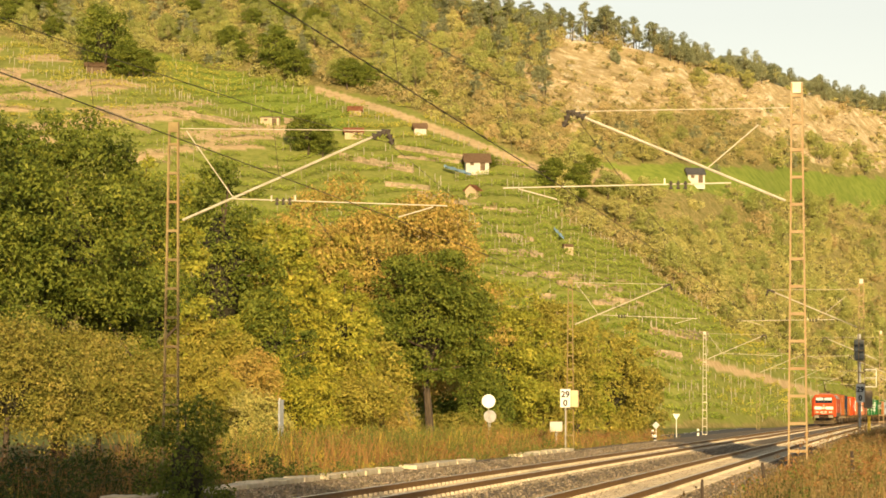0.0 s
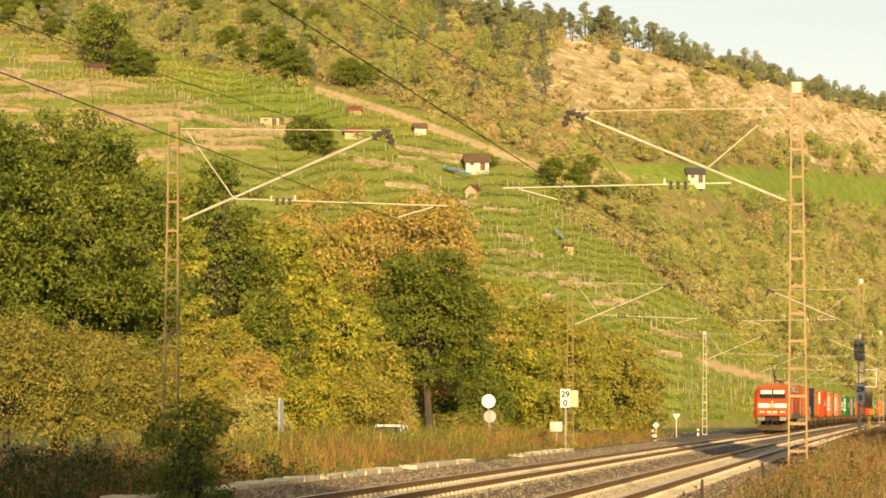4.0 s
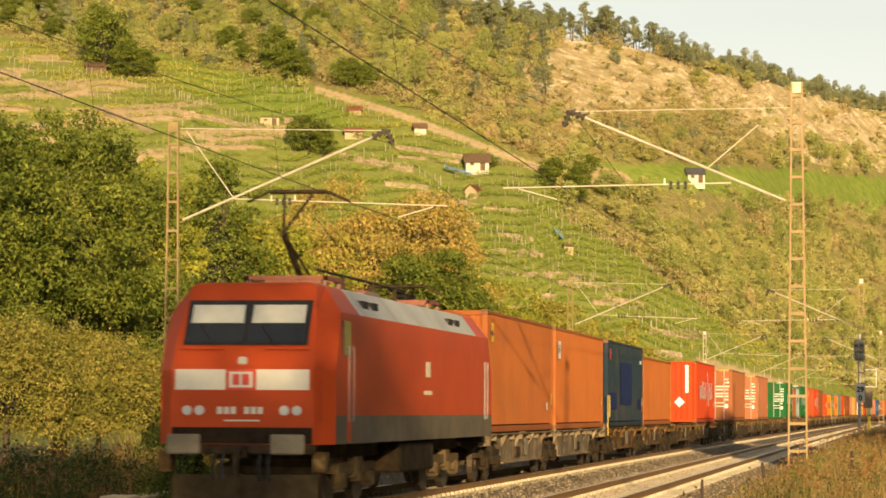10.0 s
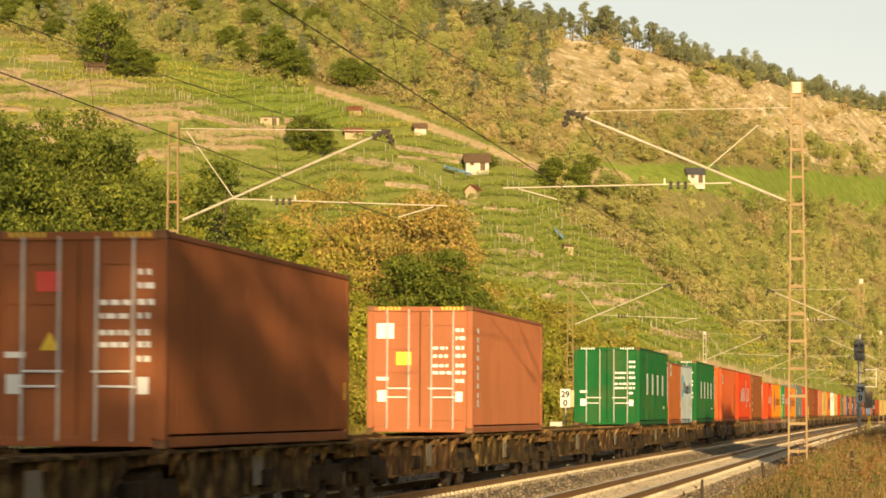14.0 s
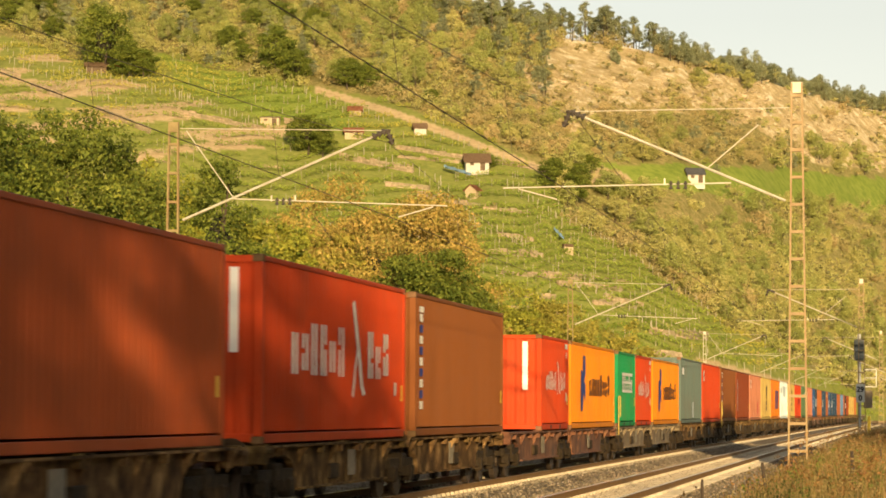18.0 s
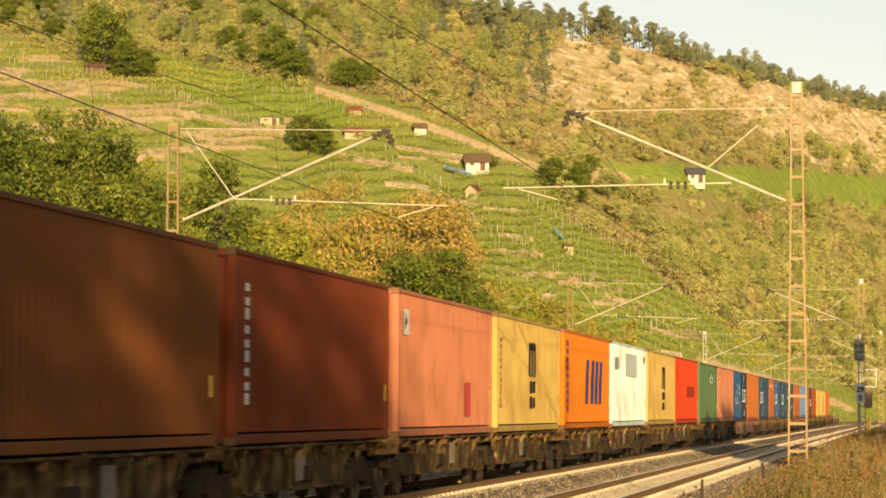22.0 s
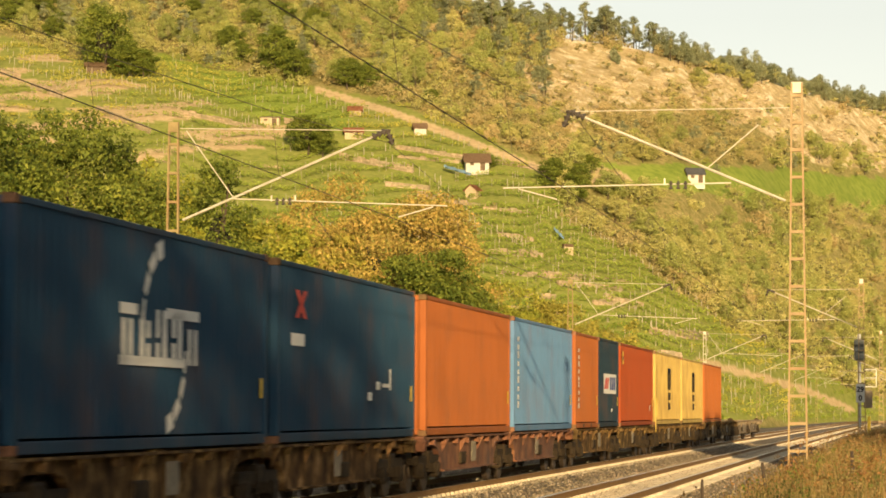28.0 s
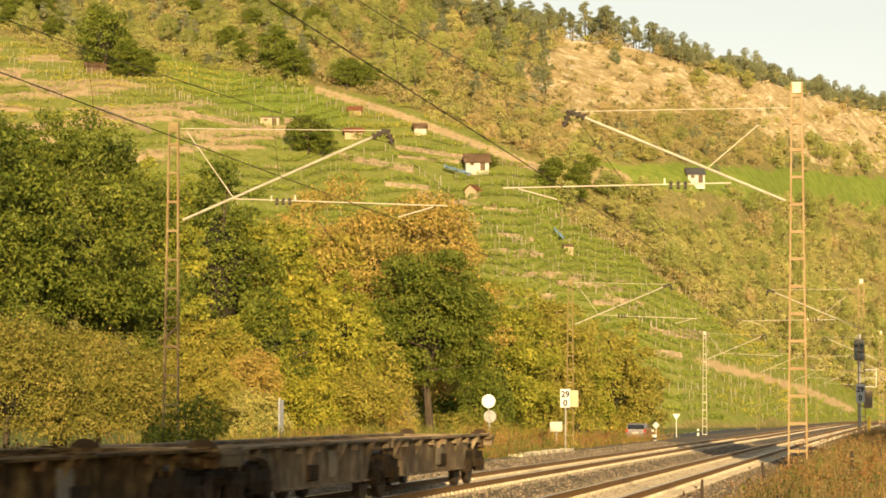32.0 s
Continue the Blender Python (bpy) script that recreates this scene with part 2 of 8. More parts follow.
def ground_material():
    m = bpy.data.materials.new("ground_cover")
    m.use_nodes = True
    nt = m.node_tree
    N, L = nt.nodes, nt.links
    b = N["Principled BSDF"]
    b.inputs["Roughness"].default_value = 0.95
    b.inputs["Specular IOR Level"].default_value = 0.1
    co = N.new("ShaderNodeTexCoord")

    def noise_of(scale, detail=8.0, rough=0.65):
        t = N.new("ShaderNodeTexNoise")
        t.inputs["Scale"].default_value, t.inputs["Detail"].default_value, t.inputs["Roughness"].default_value = scale, detail, rough
        L.new(co.outputs["Object"], t.inputs["Vector"])
        return t.outputs["Fac"]

    def ramp(src, stops):
        r = N.new("ShaderNodeValToRGB")
        els = r.color_ramp.elements
        for i, (p, c) in enumerate(stops):
            e = els[i] if i < 2 else els.new(p)
            e.position, e.color = p, (*c, 1)
        L.new(src, r.inputs["Fac"])
        return r.outputs["Color"]

    def mix(f, a, c):
        x = N.new("ShaderNodeMixRGB")
        L.new(f, x.inputs["Fac"])
        L.new(a, x.inputs["Color1"])
        L.new(c, x.inputs["Color2"])
        return x.outputs["Color"]

    at = N.new("ShaderNodeVertexColor")
    at.layer_name = "cover"
    sep = N.new("ShaderNodeSeparateColor")
    L.new(at.outputs["Color"], sep.inputs["Color"])
    fine, mid = noise_of(0.9), noise_of(0.09)
    scrub = mix(mid, ramp(fine, [(0.3, (0.10, 0.11, 0.03)), (0.5, (0.20, 0.175, 0.06)), (0.7, (0.30, 0.235, 0.10))]),
                ramp(fine, [(0.35, (0.14, 0.14, 0.04)), (0.7, (0.34, 0.27, 0.11))]))
    green = ramp(noise_of(0.5), [(0.35, (0.13, 0.175, 0.026)), (0.55, (0.19, 0.235, 0.04)), (0.8, (0.26, 0.26, 0.07))])
    sm = N.new("ShaderNodeMapping")
    sm.inputs["Scale"].default_value = (0.8, 0.8, 1.7)
    sn = N.new("ShaderNodeTexNoise")
    sn.inputs["Scale"].default_value, sn.inputs["Detail"].default_value, sn.inputs["Roughness"].default_value = 0.24, 10.0, 0.7
    L.new(co.outputs["Object"], sm.inputs["Vector"])
    L.new(sm.outputs["Vector"], sn.inputs["Vector"])
    rk = sn.outputs["Fac"]
    rock = ramp(rk, [(0.34, (0.24, 0.20, 0.095)), (0.43, (0.37, 0.285, 0.145)), (0.52, (0.46, 0.355, 0.195)), (0.58, (0.58, 0.49, 0.32)), (0.67, (0.66, 0.58, 0.43))])
    soil = ramp(fine, [(0.3, (0.32, 0.23, 0.12)), (0.7, (0.50, 0.38, 0.22))])
    c = mix(sep.outputs["Red"], scrub, green)
    c = mix(sep.outputs["Green"], c, rock)
    c = mix(sep.outputs["Blue"], c, soil)
    L.new(c, b.inputs["Base Color"])
    bp = N.new("ShaderNodeBump")
    bp.inputs["Strength"].default_value, bp.inputs["Distance"].default_value = 0.5, 0.4
    L.new(rk, bp.inputs["Height"])
    L.new(bp.outputs["Normal"], b.inputs["Normal"])
    return m


def make_ground():
    fine = np.arange(-1.6, 20.4, 0.055)
    bs = np.concatenate([np.arange(-180, -10, 6), np.arange(-10, -1.6, 0.7), fine, np.arange(21, 40, 1.0), np.arange(40, 180, 6)])
    t1 = np.concatenate([[0.5], np.arange(2, 130, 1.25)])
    nb = len(bs)
    rows = []
    f = np.interp(bs, B_FOOT, R_FOOT)
    for r in t1:
        rows.append(np.full(nb, r))
    for k in np.linspace(0, 1, 42)[1:-1]:
        rows.append(130 + (f - 130) * k)
    for d in np.arange(0, 330, 1.35):
        rows.append(f + d)
    for d in (345, 380, 440, 520, 650, 850, 1200, 1800, 2600, 3600):
        rows.append(f + d)
    R = np.array(rows)
    B = np.broadcast_to(bs, R.shape)
    X, Y = -R * np.sin(np.radians(B)), R * np.cos(np.radians(B))
    Z = land(X, Y)
    nr = len(rows)
    V = np.stack([X, Y, Z], -1).reshape(-1, 3)
    i, j = np.meshgrid(np.arange(nr - 1), np.arange(nb), indexing="ij")
    j2 = (j + 1) % nb
    F = np.stack([i * nb + j, (i + 1) * nb + j, (i + 1) * nb + j2, i * nb + j2], -1).reshape(-1, 4)
    me = bpy.data.meshes.new("ground")
    me.vertices.add(len(V))
    me.vertices.foreach_set("co", V.astype(np.float32).ravel())
    me.loops.add(F.size + nb)
    me.loops.foreach_set("vertex_index", np.concatenate([F.astype(np.int32).ravel(), np.arange(nb, dtype=np.int32)]))
    me.polygons.add(len(F) + 1)
    me.polygons.foreach_set("loop_start", np.append(np.arange(0, F.size, 4), F.size).astype(np.int32))
    me.polygons.foreach_set("loop_total", np.append(np.full(len(F), 4), nb).astype(np.int32))
    me.polygons.foreach_set("use_smooth", np.ones(len(F) + 1, bool))
    me.update(calc_edges=True)
    e = (Z - EYE.z) / R * 1000
    jig = wob(X * 2.3, Y * 2.3)
    edge = lumps(np.stack([X, Y, Z], -1).reshape(-1, 3), 0.16, 12).reshape(R.shape)
    bj, ej = B + 0.12 * jig + 0.16 * edge, e + 1.5 * jig + 1.6 * edge
    col = np.zeros((nr, nb, 4), np.float32)
    hill = (R >= f) & (R < f + np.interp(bs, RB, RD) + 8)
    col[..., 0] = np.where(inside(MEADOW, bj, ej) | inside(FIELD, bj, ej), 1.0, np.where(inside(VINES, bj, ej), 0.6, 0.0)) * hill
    col[..., 1] = inside(ROCKY, bj, ej) & hill
    way = inside(SOIL, bj, ej)
    for line in TRACKWAYS:
        way |= near_line(line, B, e, 1.3)
    thin = inside(SPARSE, bj, ej) & (lumps(np.stack([X, Y, Z * 2.5], -1).reshape(-1, 3), 0.09, 3).reshape(R.shape) > 0.05)
    col[..., 2] = (way | thin) & hill
    flat = (R < f) & (R > 200)
    col[..., 0] = np.where(flat, 0.6, col[..., 0])
    col[..., 3] = 1
    ca = me.color_attributes.new("cover", "FLOAT_COLOR", "POINT")
    ca.data.foreach_set("color", col.reshape(-1))
    me.materials.append(ground_material())
    return tagged(new("ground", me), "valley floor rising into a scrub and vineyard hillside", "ground", kind="structure")


make_ground()


# ---- railway ----
M_BALLAST = mat("ballast", [(0.05, 0.038, 0.025), (0.13, 0.103, 0.068), (0.23, 0.19, 0.13)], scale=16, rough=0.95, bump=1.0, bump_scale=12, dirt=(0.17, 0.12, 0.08), dirt_amt=0.6, dirt_scale=0.4)
M_RAIL = mat("rusty_rail", [(0.16, 0.085, 0.028), (0.25, 0.145, 0.05)], scale=9, rough=0.75, metal=0.1, bump=0.2)
M_HEAD = mat("rail_head", [(0.58, 0.50, 0.36), (0.68, 0.60, 0.45)], scale=3, rough=0.28, metal=1.0)
M_SLEEPER = mat("pale_concrete", [(0.38, 0.325, 0.23), (0.54, 0.47, 0.35)], scale=7, rough=0.9, bump=0.3, dirt=(0.3, 0.22, 0.14), dirt_amt=0.6, dirt_scale=0.9, random_amt=0.15)
M_CONCRETE = mat("concrete", [(0.26, 0.23, 0.19), (0.38, 0.34, 0.28)], scale=7, rough=0.9, bump=0.3, dirt=(0.2, 0.16, 0.11), dirt_amt=0.6, dirt_scale=0.9, random_amt=0.15)


def along(outline, y0, y1, step, off, name, material, smooth=False):
    """Sweeps an (x, z) outline along the line's curve."""
    ys = np.arange(y0, y1 + step, step)
    n, V, F = len(outline), [], []
    for y in ys:
        s = float(shift(y))
        V += [(x + off + s, y, z) for x, z in outline]
    for i in range(len(ys) - 1):
        for k in range(n):
            k2 = (k + 1) % n
            F.append((i * n + k, i * n + k2, (i + 1) * n + k2, (i + 1) * n + k))
    F.append(tuple(range(n))[::-1])
    F.append(tuple((len(ys) - 1) * n + k for k in range(n)))
    return mesh_of(name, V, F, material, smooth)


def make_line():
    bed = new("ballast_bed", along([(-15.6, -0.85), (-15.2, -0.11), (-13.0, -0.21), (-9.4, -0.19), (-8.45, -0.30), (-7.6, -0.19), (-4.55, -0.22), (-3.6, -0.50), (-3.2, -0.9)], -60, 900, 4, 0.0, "ballast_bed", M_BALLAST))
    tagged(bed, "grey crushed stone ballast bed under two tracks", "ballast", kind="structure")
    prof = [(-0.075, -0.172), (0.075, -0.172), (0.07, -0.155), (0.012, -0.13), (0.012, -0.045), (0.036, -0.035), (0.036, -0.004), (-0.036, -0.004), (-0.036, -0.035), (-0.012, -0.045), (-0.012, -0.13), (-0.07, -0.155)]
    head = [(-0.033, -0.0038), (0.033, -0.0038), (0.030, 0.0), (-0.030, 0.0)]
    for cx, word in ((TRACK_A, "outer"), (TRACK_B, "near")):
        tr = empty_thing("railway_track", Matrix.Identity(4))
        tagged(tr, "steel railway track with rusty rails on concrete sleepers", "railway track", "railway tracks", "structure")
        for sx in (-0.7525, 0.7525):
            rail = part("rail", along(prof, -40, 880, 4, cx + sx, "rail", M_RAIL), None, tr)
            part("rail_head", along(head, -40, 880, 4, cx + sx, "rail_head", M_HEAD), None, rail, "bright worn running surface")
        bm = boxes((-1.3, 1.3, -0.13, 0.13, -0.36, -0.176), bevel=0.02)
        for sx in (-0.7525, 0.7525):
            box(bm, sx - 0.16, sx - 0.08, -0.07, 0.07, -0.176, -0.12)
            box(bm, sx + 0.08, sx + 0.16, -0.07, 0.07, -0.176, -0.12)
        me = bpy.data.meshes.new("sleeper")
        bm.to_mesh(me)
        bm.free()
        me.materials.append(M_SLEEPER)
        for i in range(240):
            y = 44 + i * 0.6
            ob = part("sleeper", me, None, tr)
            ob.location = (cx + float(shift(y)), y, 0)
        V, F = [], []
        for y in np.arange(188, 420, 0.6):
            s, n = cx + float(shift(y)), len(V)
            V += [(x + s, yy + y, z) for x in (-1.3, 1.3) for yy in (-0.13, 0.13) for z in (-0.36, -0.176)]
            F += [(n, n + 1, n + 3, n + 2), (n + 4, n + 6, n + 7, n + 5), (n, n + 4, n + 5, n + 1), (n + 2, n + 3, n + 7, n + 6), (n + 1, n + 5, n + 7, n + 3)]
        tagged(part("far_sleepers", mesh_of("far_sleepers", V, F, M_SLEEPER), None, tr), kind="stuff")
    # cable trough beside the outer track
    tro = empty_thing("cable_trough", Matrix.Identity(4))
    tagged(tro, "low pale concrete cable trough along the ballast edge", "cable trough", kind="structure")
    rnd = random.Random(5)
    lid = bpy.data.meshes.new("trough_lid")
    bm = boxes((-0.28, 0.28, -0.497, 0.497, -0.75, 0.0), bevel=0.015)
    bm.to_mesh(lid)
    bm.free()
    lid.materials.append(mat("trough_concrete", [(0.52, 0.45, 0.32), (0.66, 0.58, 0.43)], scale=5, rough=0.9, bump=0.3, dirt=(0.34, 0.26, 0.15), dirt_amt=0.6, dirt_scale=0.8, random_amt=0.1))
    for i in range(90):
        y = 52 + i
        if 69 < y < 70.5 or 81 < y < 83.5 or 95 < y < 108 or y > 124:
            continue
        ob = part("trough_lid", lid, None, tro)
        ob.location = (-15.0 + float(shift(y)) + rnd.uniform(-0.03, 0.03), y, rnd.uniform(-0.03, 0.015))
        ob.rotation_euler = (rnd.uniform(-0.012, 0.012), rnd.uniform(-0.03, 0.03), rnd.uniform(-0.015, 0.015))


make_line()

# ---- road behind the weeds ----
M_ASPHALT = mat("asphalt", [(0.045, 0.043, 0.042), (0.075, 0.072, 0.07)], scale=20, rough=0.9, bump=0.3, dirt=(0.12, 0.10, 0.08), dirt_amt=0.4, dirt_scale=0.3)
M_PAINT = mat("road_paint", [(0.70, 0.68, 0.62), (0.80, 0.78, 0.72)], scale=6, rough=0.7)


def road_x(y):
    """The road's middle: straight beside the line, then drawing nearer to it."""
    return -28.0 + float(shift(y)) * 0.5 + 6.5 * float(smooth01((y - 150) / 110))


def make_road():
    V, F = [], []
    ys = np.arange(-40, 420, 4.0)
    for y in ys:
        x = road_x(y)
        z = max(land1(x, y), land1(x - 2.9, y), land1(x + 2.9, y)) + 0.03
        V += [(x - 2.9, y, z - 0.3), (x - 2.9, y, z), (x + 2.9, y, z), (x + 2.9, y, z - 0.3)]
    for i in range(len(ys) - 1):
        for k in range(3):
            F.append((i * 4 + k, i * 4 + k + 1, i * 4 + k + 5, i * 4 + k + 4))
    road = tagged(new("road", mesh_of("road", V, F, M_ASPHALT)), "narrow grey asphalt country road with pale edge lines", "road", kind="structure")
    for off in (-2.7, 2.7):
        V, F = [], []
        for y in ys:
            x = road_x(y) + off
            z = max(land1(road_x(y) + o, y) for o in (-2.9, 0, 2.9)) + 0.034
            V += [(x - 0.06, y, z), (x + 0.06, y, z)]
        F = [(i * 2, i * 2 + 1, i * 2 + 3, i * 2 + 2) for i in range(len(ys) - 1)]
        part("edge_line", mesh_of("edge_line", V, F, M_PAINT), None, road, "white painted line")


def road_z(y):
    return max(land1(road_x(y) + o, y) for o in (-2.9, 0, 2.9)) + 0.03


make_road()


# ---- train ----
FRONT_AT_9, SPEED, GAIN = 74.403, 30.1017, 0.01386


def train_at(t):
    """Where the locomotive's front is along the line at t seconds."""
    return FRONT_AT_9 - SPEED * (t - 9) - 0.5 * GAIN * ((t - 16) ** 2 - 49)


def rolling(off):
    """The rows of a vehicle whose middle runs off metres behind the front."""
    rows = []
    for k in range(17):
        y = train_at(2.0 * k) + off
        rows.append((2.0 * k, pose(TRACK_A + float(shift(y)), y, 0, 0, 0, heading(y))))
    return rows


ROLLING = []   # (thing, metres behind the front)


def paint(name, c, dirt=(0.16, 0.07, 0.035), amt=0.35, rough=0.5):
    c = tuple(v * 0.84 for v in c)
    lo = tuple(v * 0.86 for v in c)
    return mat("paint_" + name, [lo, c, tuple(min(1, v * 1.08) for v in c)], scale=0.9, rough=rough, spec=0.03, dirt=dirt, dirt_amt=amt, dirt_scale=0.8,
               bump=0.04, bump_scale=2.5, stretch=(1, 1, 0.25))


M_STEEL = mat("brown_wagon_steel", [(0.028, 0.017, 0.008), (0.115, 0.068, 0.028), (0.34, 0.22, 0.09)], scale=2.2, rough=0.85, spec=0.06, dirt=(0.028, 0.018, 0.011), dirt_amt=0.75, dirt_scale=1.3, bump=0.2, random_amt=0.15)
M_IRON = mat("dark_running_gear", [(0.014, 0.011, 0.008), (0.05, 0.034, 0.018)], scale=5, rough=0.8, metal=0.0, spec=0.1, dirt=(0.09, 0.055, 0.027), dirt_amt=0.5, dirt_scale=2.5)
M_WHEEL = mat("wheel_steel", [(0.045, 0.032, 0.022), (0.09, 0.065, 0.045)], scale=6, rough=0.6, metal=0.5)
M_CASTING = mat("grimy_casting", [(0.10, 0.055, 0.028), (0.20, 0.11, 0.055)], scale=4, rough=0.85, spec=0.1, random_amt=0.3)
M_WHITE = mat("marking_white", [(0.70, 0.68, 0.64), (0.82, 0.80, 0.76)], scale=5, rough=0.6)
M_INK = mat("marking_black", [(0.022, 0.021, 0.022), (0.042, 0.04, 0.042)], scale=5, rough=0.6, spec=0.08)
M_BLUE = mat("marking_blue", [(0.02, 0.045, 0.22), (0.035, 0.07, 0.30)], scale=5, rough=0.6, spec=0.08)
M_SKYBLUE = mat("marking_light_blue", [(0.12, 0.42, 0.66), (0.16, 0.5, 0.74)], scale=5, rough=0.6)
M_YELLOW = mat("marking_yellow", [(0.72, 0.46, 0.03), (0.82, 0.56, 0.06)], scale=5, rough=0.6)
M_REDMARK = mat("marking_red", [(0.58, 0.05, 0.03), (0.68, 0.08, 0.05)], scale=5, rough=0.6)
M_GLASS = mat("dark_cab_glass", [(0.012, 0.014, 0.016), (0.02, 0.022, 0.024)], scale=2, rough=0.06, spec=0.9)
M_GREY = mat("roof_grey", [(0.34, 0.345, 0.335), (0.43, 0.435, 0.42)], scale=1.5, rough=0.55, dirt=(0.2, 0.15, 0.1), dirt_amt=0.5, dirt_scale=0.7)
M_LAMP = mat("headlamp_glass", [(0.46, 0.43, 0.36), (0.56, 0.53, 0.46)], scale=3, rough=0.15, glow=0.05)
M_LOCO = mat("traffic_red", [(0.43, 0.06, 0.016), (0.50, 0.075, 0.021)], scale=0.7, rough=0.5, spec=0.07, dirt=(0.30, 0.05, 0.02), dirt_amt=0.4, dirt_scale=0.5)
M_LOCOLOW = mat("loco_dark_grey", [(0.08, 0.068, 0.046), (0.125, 0.105, 0.07)], scale=2, rough=0.7, dirt=(0.17, 0.12, 0.07), dirt_amt=0.6, dirt_scale=1.2)
M_CREAM = mat("loco_white_band", [(0.62, 0.57, 0.46), (0.70, 0.65, 0.54)], scale=3, rough=0.5)


def wheelset_bm(r=0.46):
    bm = bmesh.new()
    for s in (-1, 1):
        tube(bm, (s * 0.69, 0, 0.46), (s * 0.82, 0, 0.46), r, seg=18)
        tube(bm, (s * 0.82, 0, 0.46), (s * 0.86, 0, 0.46), 0.16, seg=10)
    tube(bm, (-0.69, 0, 0.46), (0.69, 0, 0.46), 0.085, seg=8)
    return bm


CACHE = {}


def cached(key, make, material):
    if key not in CACHE:
        me = bpy.data.meshes.new(key.split("|")[0])
        bm = make()
        bm.to_mesh(me)
        bm.free()
        me.materials.append(material)
        CACHE[key] = me
    return CACHE[key]


def bogie(parent, y, base=1.8, r=0.46, iron=None):
    """A two-axle bogie: frame with springs and axle boxes, and two wheelsets."""
    def frame_bm():
        bm = bmesh.new()
        for s in (-1, 1):
            box(bm, s * 1.02 - 0.07, s * 1.02 + 0.07, -base / 2 - 0.35, base / 2 + 0.35, 0.56, 0.76, 0.02)
            for a in (-base / 2, base / 2):
                box(bm, s * 1.03 - 0.12, s * 1.03 + 0.12, a - 0.17, a + 0.17, 0.30, 0.62, 0.04)
                for o in (-0.26, 0.26):
                    tube(bm, (s * 1.05, a + o, 0.40), (s * 1.05, a + o, 0.60), 0.075, seg=8)
            box(bm, s * 1.03 - 0.10, s * 1.03 + 0.10, -0.28, 0.28, 0.48, 0.86, 0.03)
            tube(bm, (s * 1.08, -0.12, 0.42), (s * 1.08, -0.12, 0.6), 0.09, seg=8)
            tube(bm, (s * 1.08, 0.12, 0.42), (s * 1.08, 0.12, 0.6), 0.09, seg=8)
        box(bm, -1.0, 1.0, -0.22, 0.22, 0.60, 0.86, 0.03)
        box(bm, -1.0, 1.0, -base / 2 - 0.33, -base / 2 - 0.22, 0.58, 0.7)
        box(bm, -1.0, 1.0, base / 2 + 0.22, base / 2 + 0.33, 0.58, 0.7)
        return bm
    b = part("bogie", cached("bogie|%g" % base, frame_bm, iron or M_IRON), None, parent, "dusty brown bogie frame with springs" if iron else "dark grimy bogie frame with springs")
    b.location = (0, y, 0)
    for a in (-base / 2, base / 2):
        w = part("wheelset", cached("wheelset|%g" % r, lambda: wheelset_bm(r), M_WHEEL), None, b)
        w.location = (0, a, r - 0.46)
    return b


def buffers(parent, y, s):
    for x in (-0.875, 0.875):
        def bm_():
            bm = bmesh.new()
            tube(bm, (0, 0, 0), (0, 0.42, 0), 0.10, seg=10)
            tube(bm, (0, 0.42, 0), (0, 0.50, 0), 0.13, seg=10)
            tube(bm, (0, 0.50, 0), (0, 0.54, 0), 0.24, 0.22, seg=14)
            return bm
        o = part("buffer", cached("buffer", bm_, M_IRON), None, parent)
        o.matrix_basis = Matrix.Translation((x, y, 1.03)) @ Matrix.Diagonal((1, s, 1, 1))


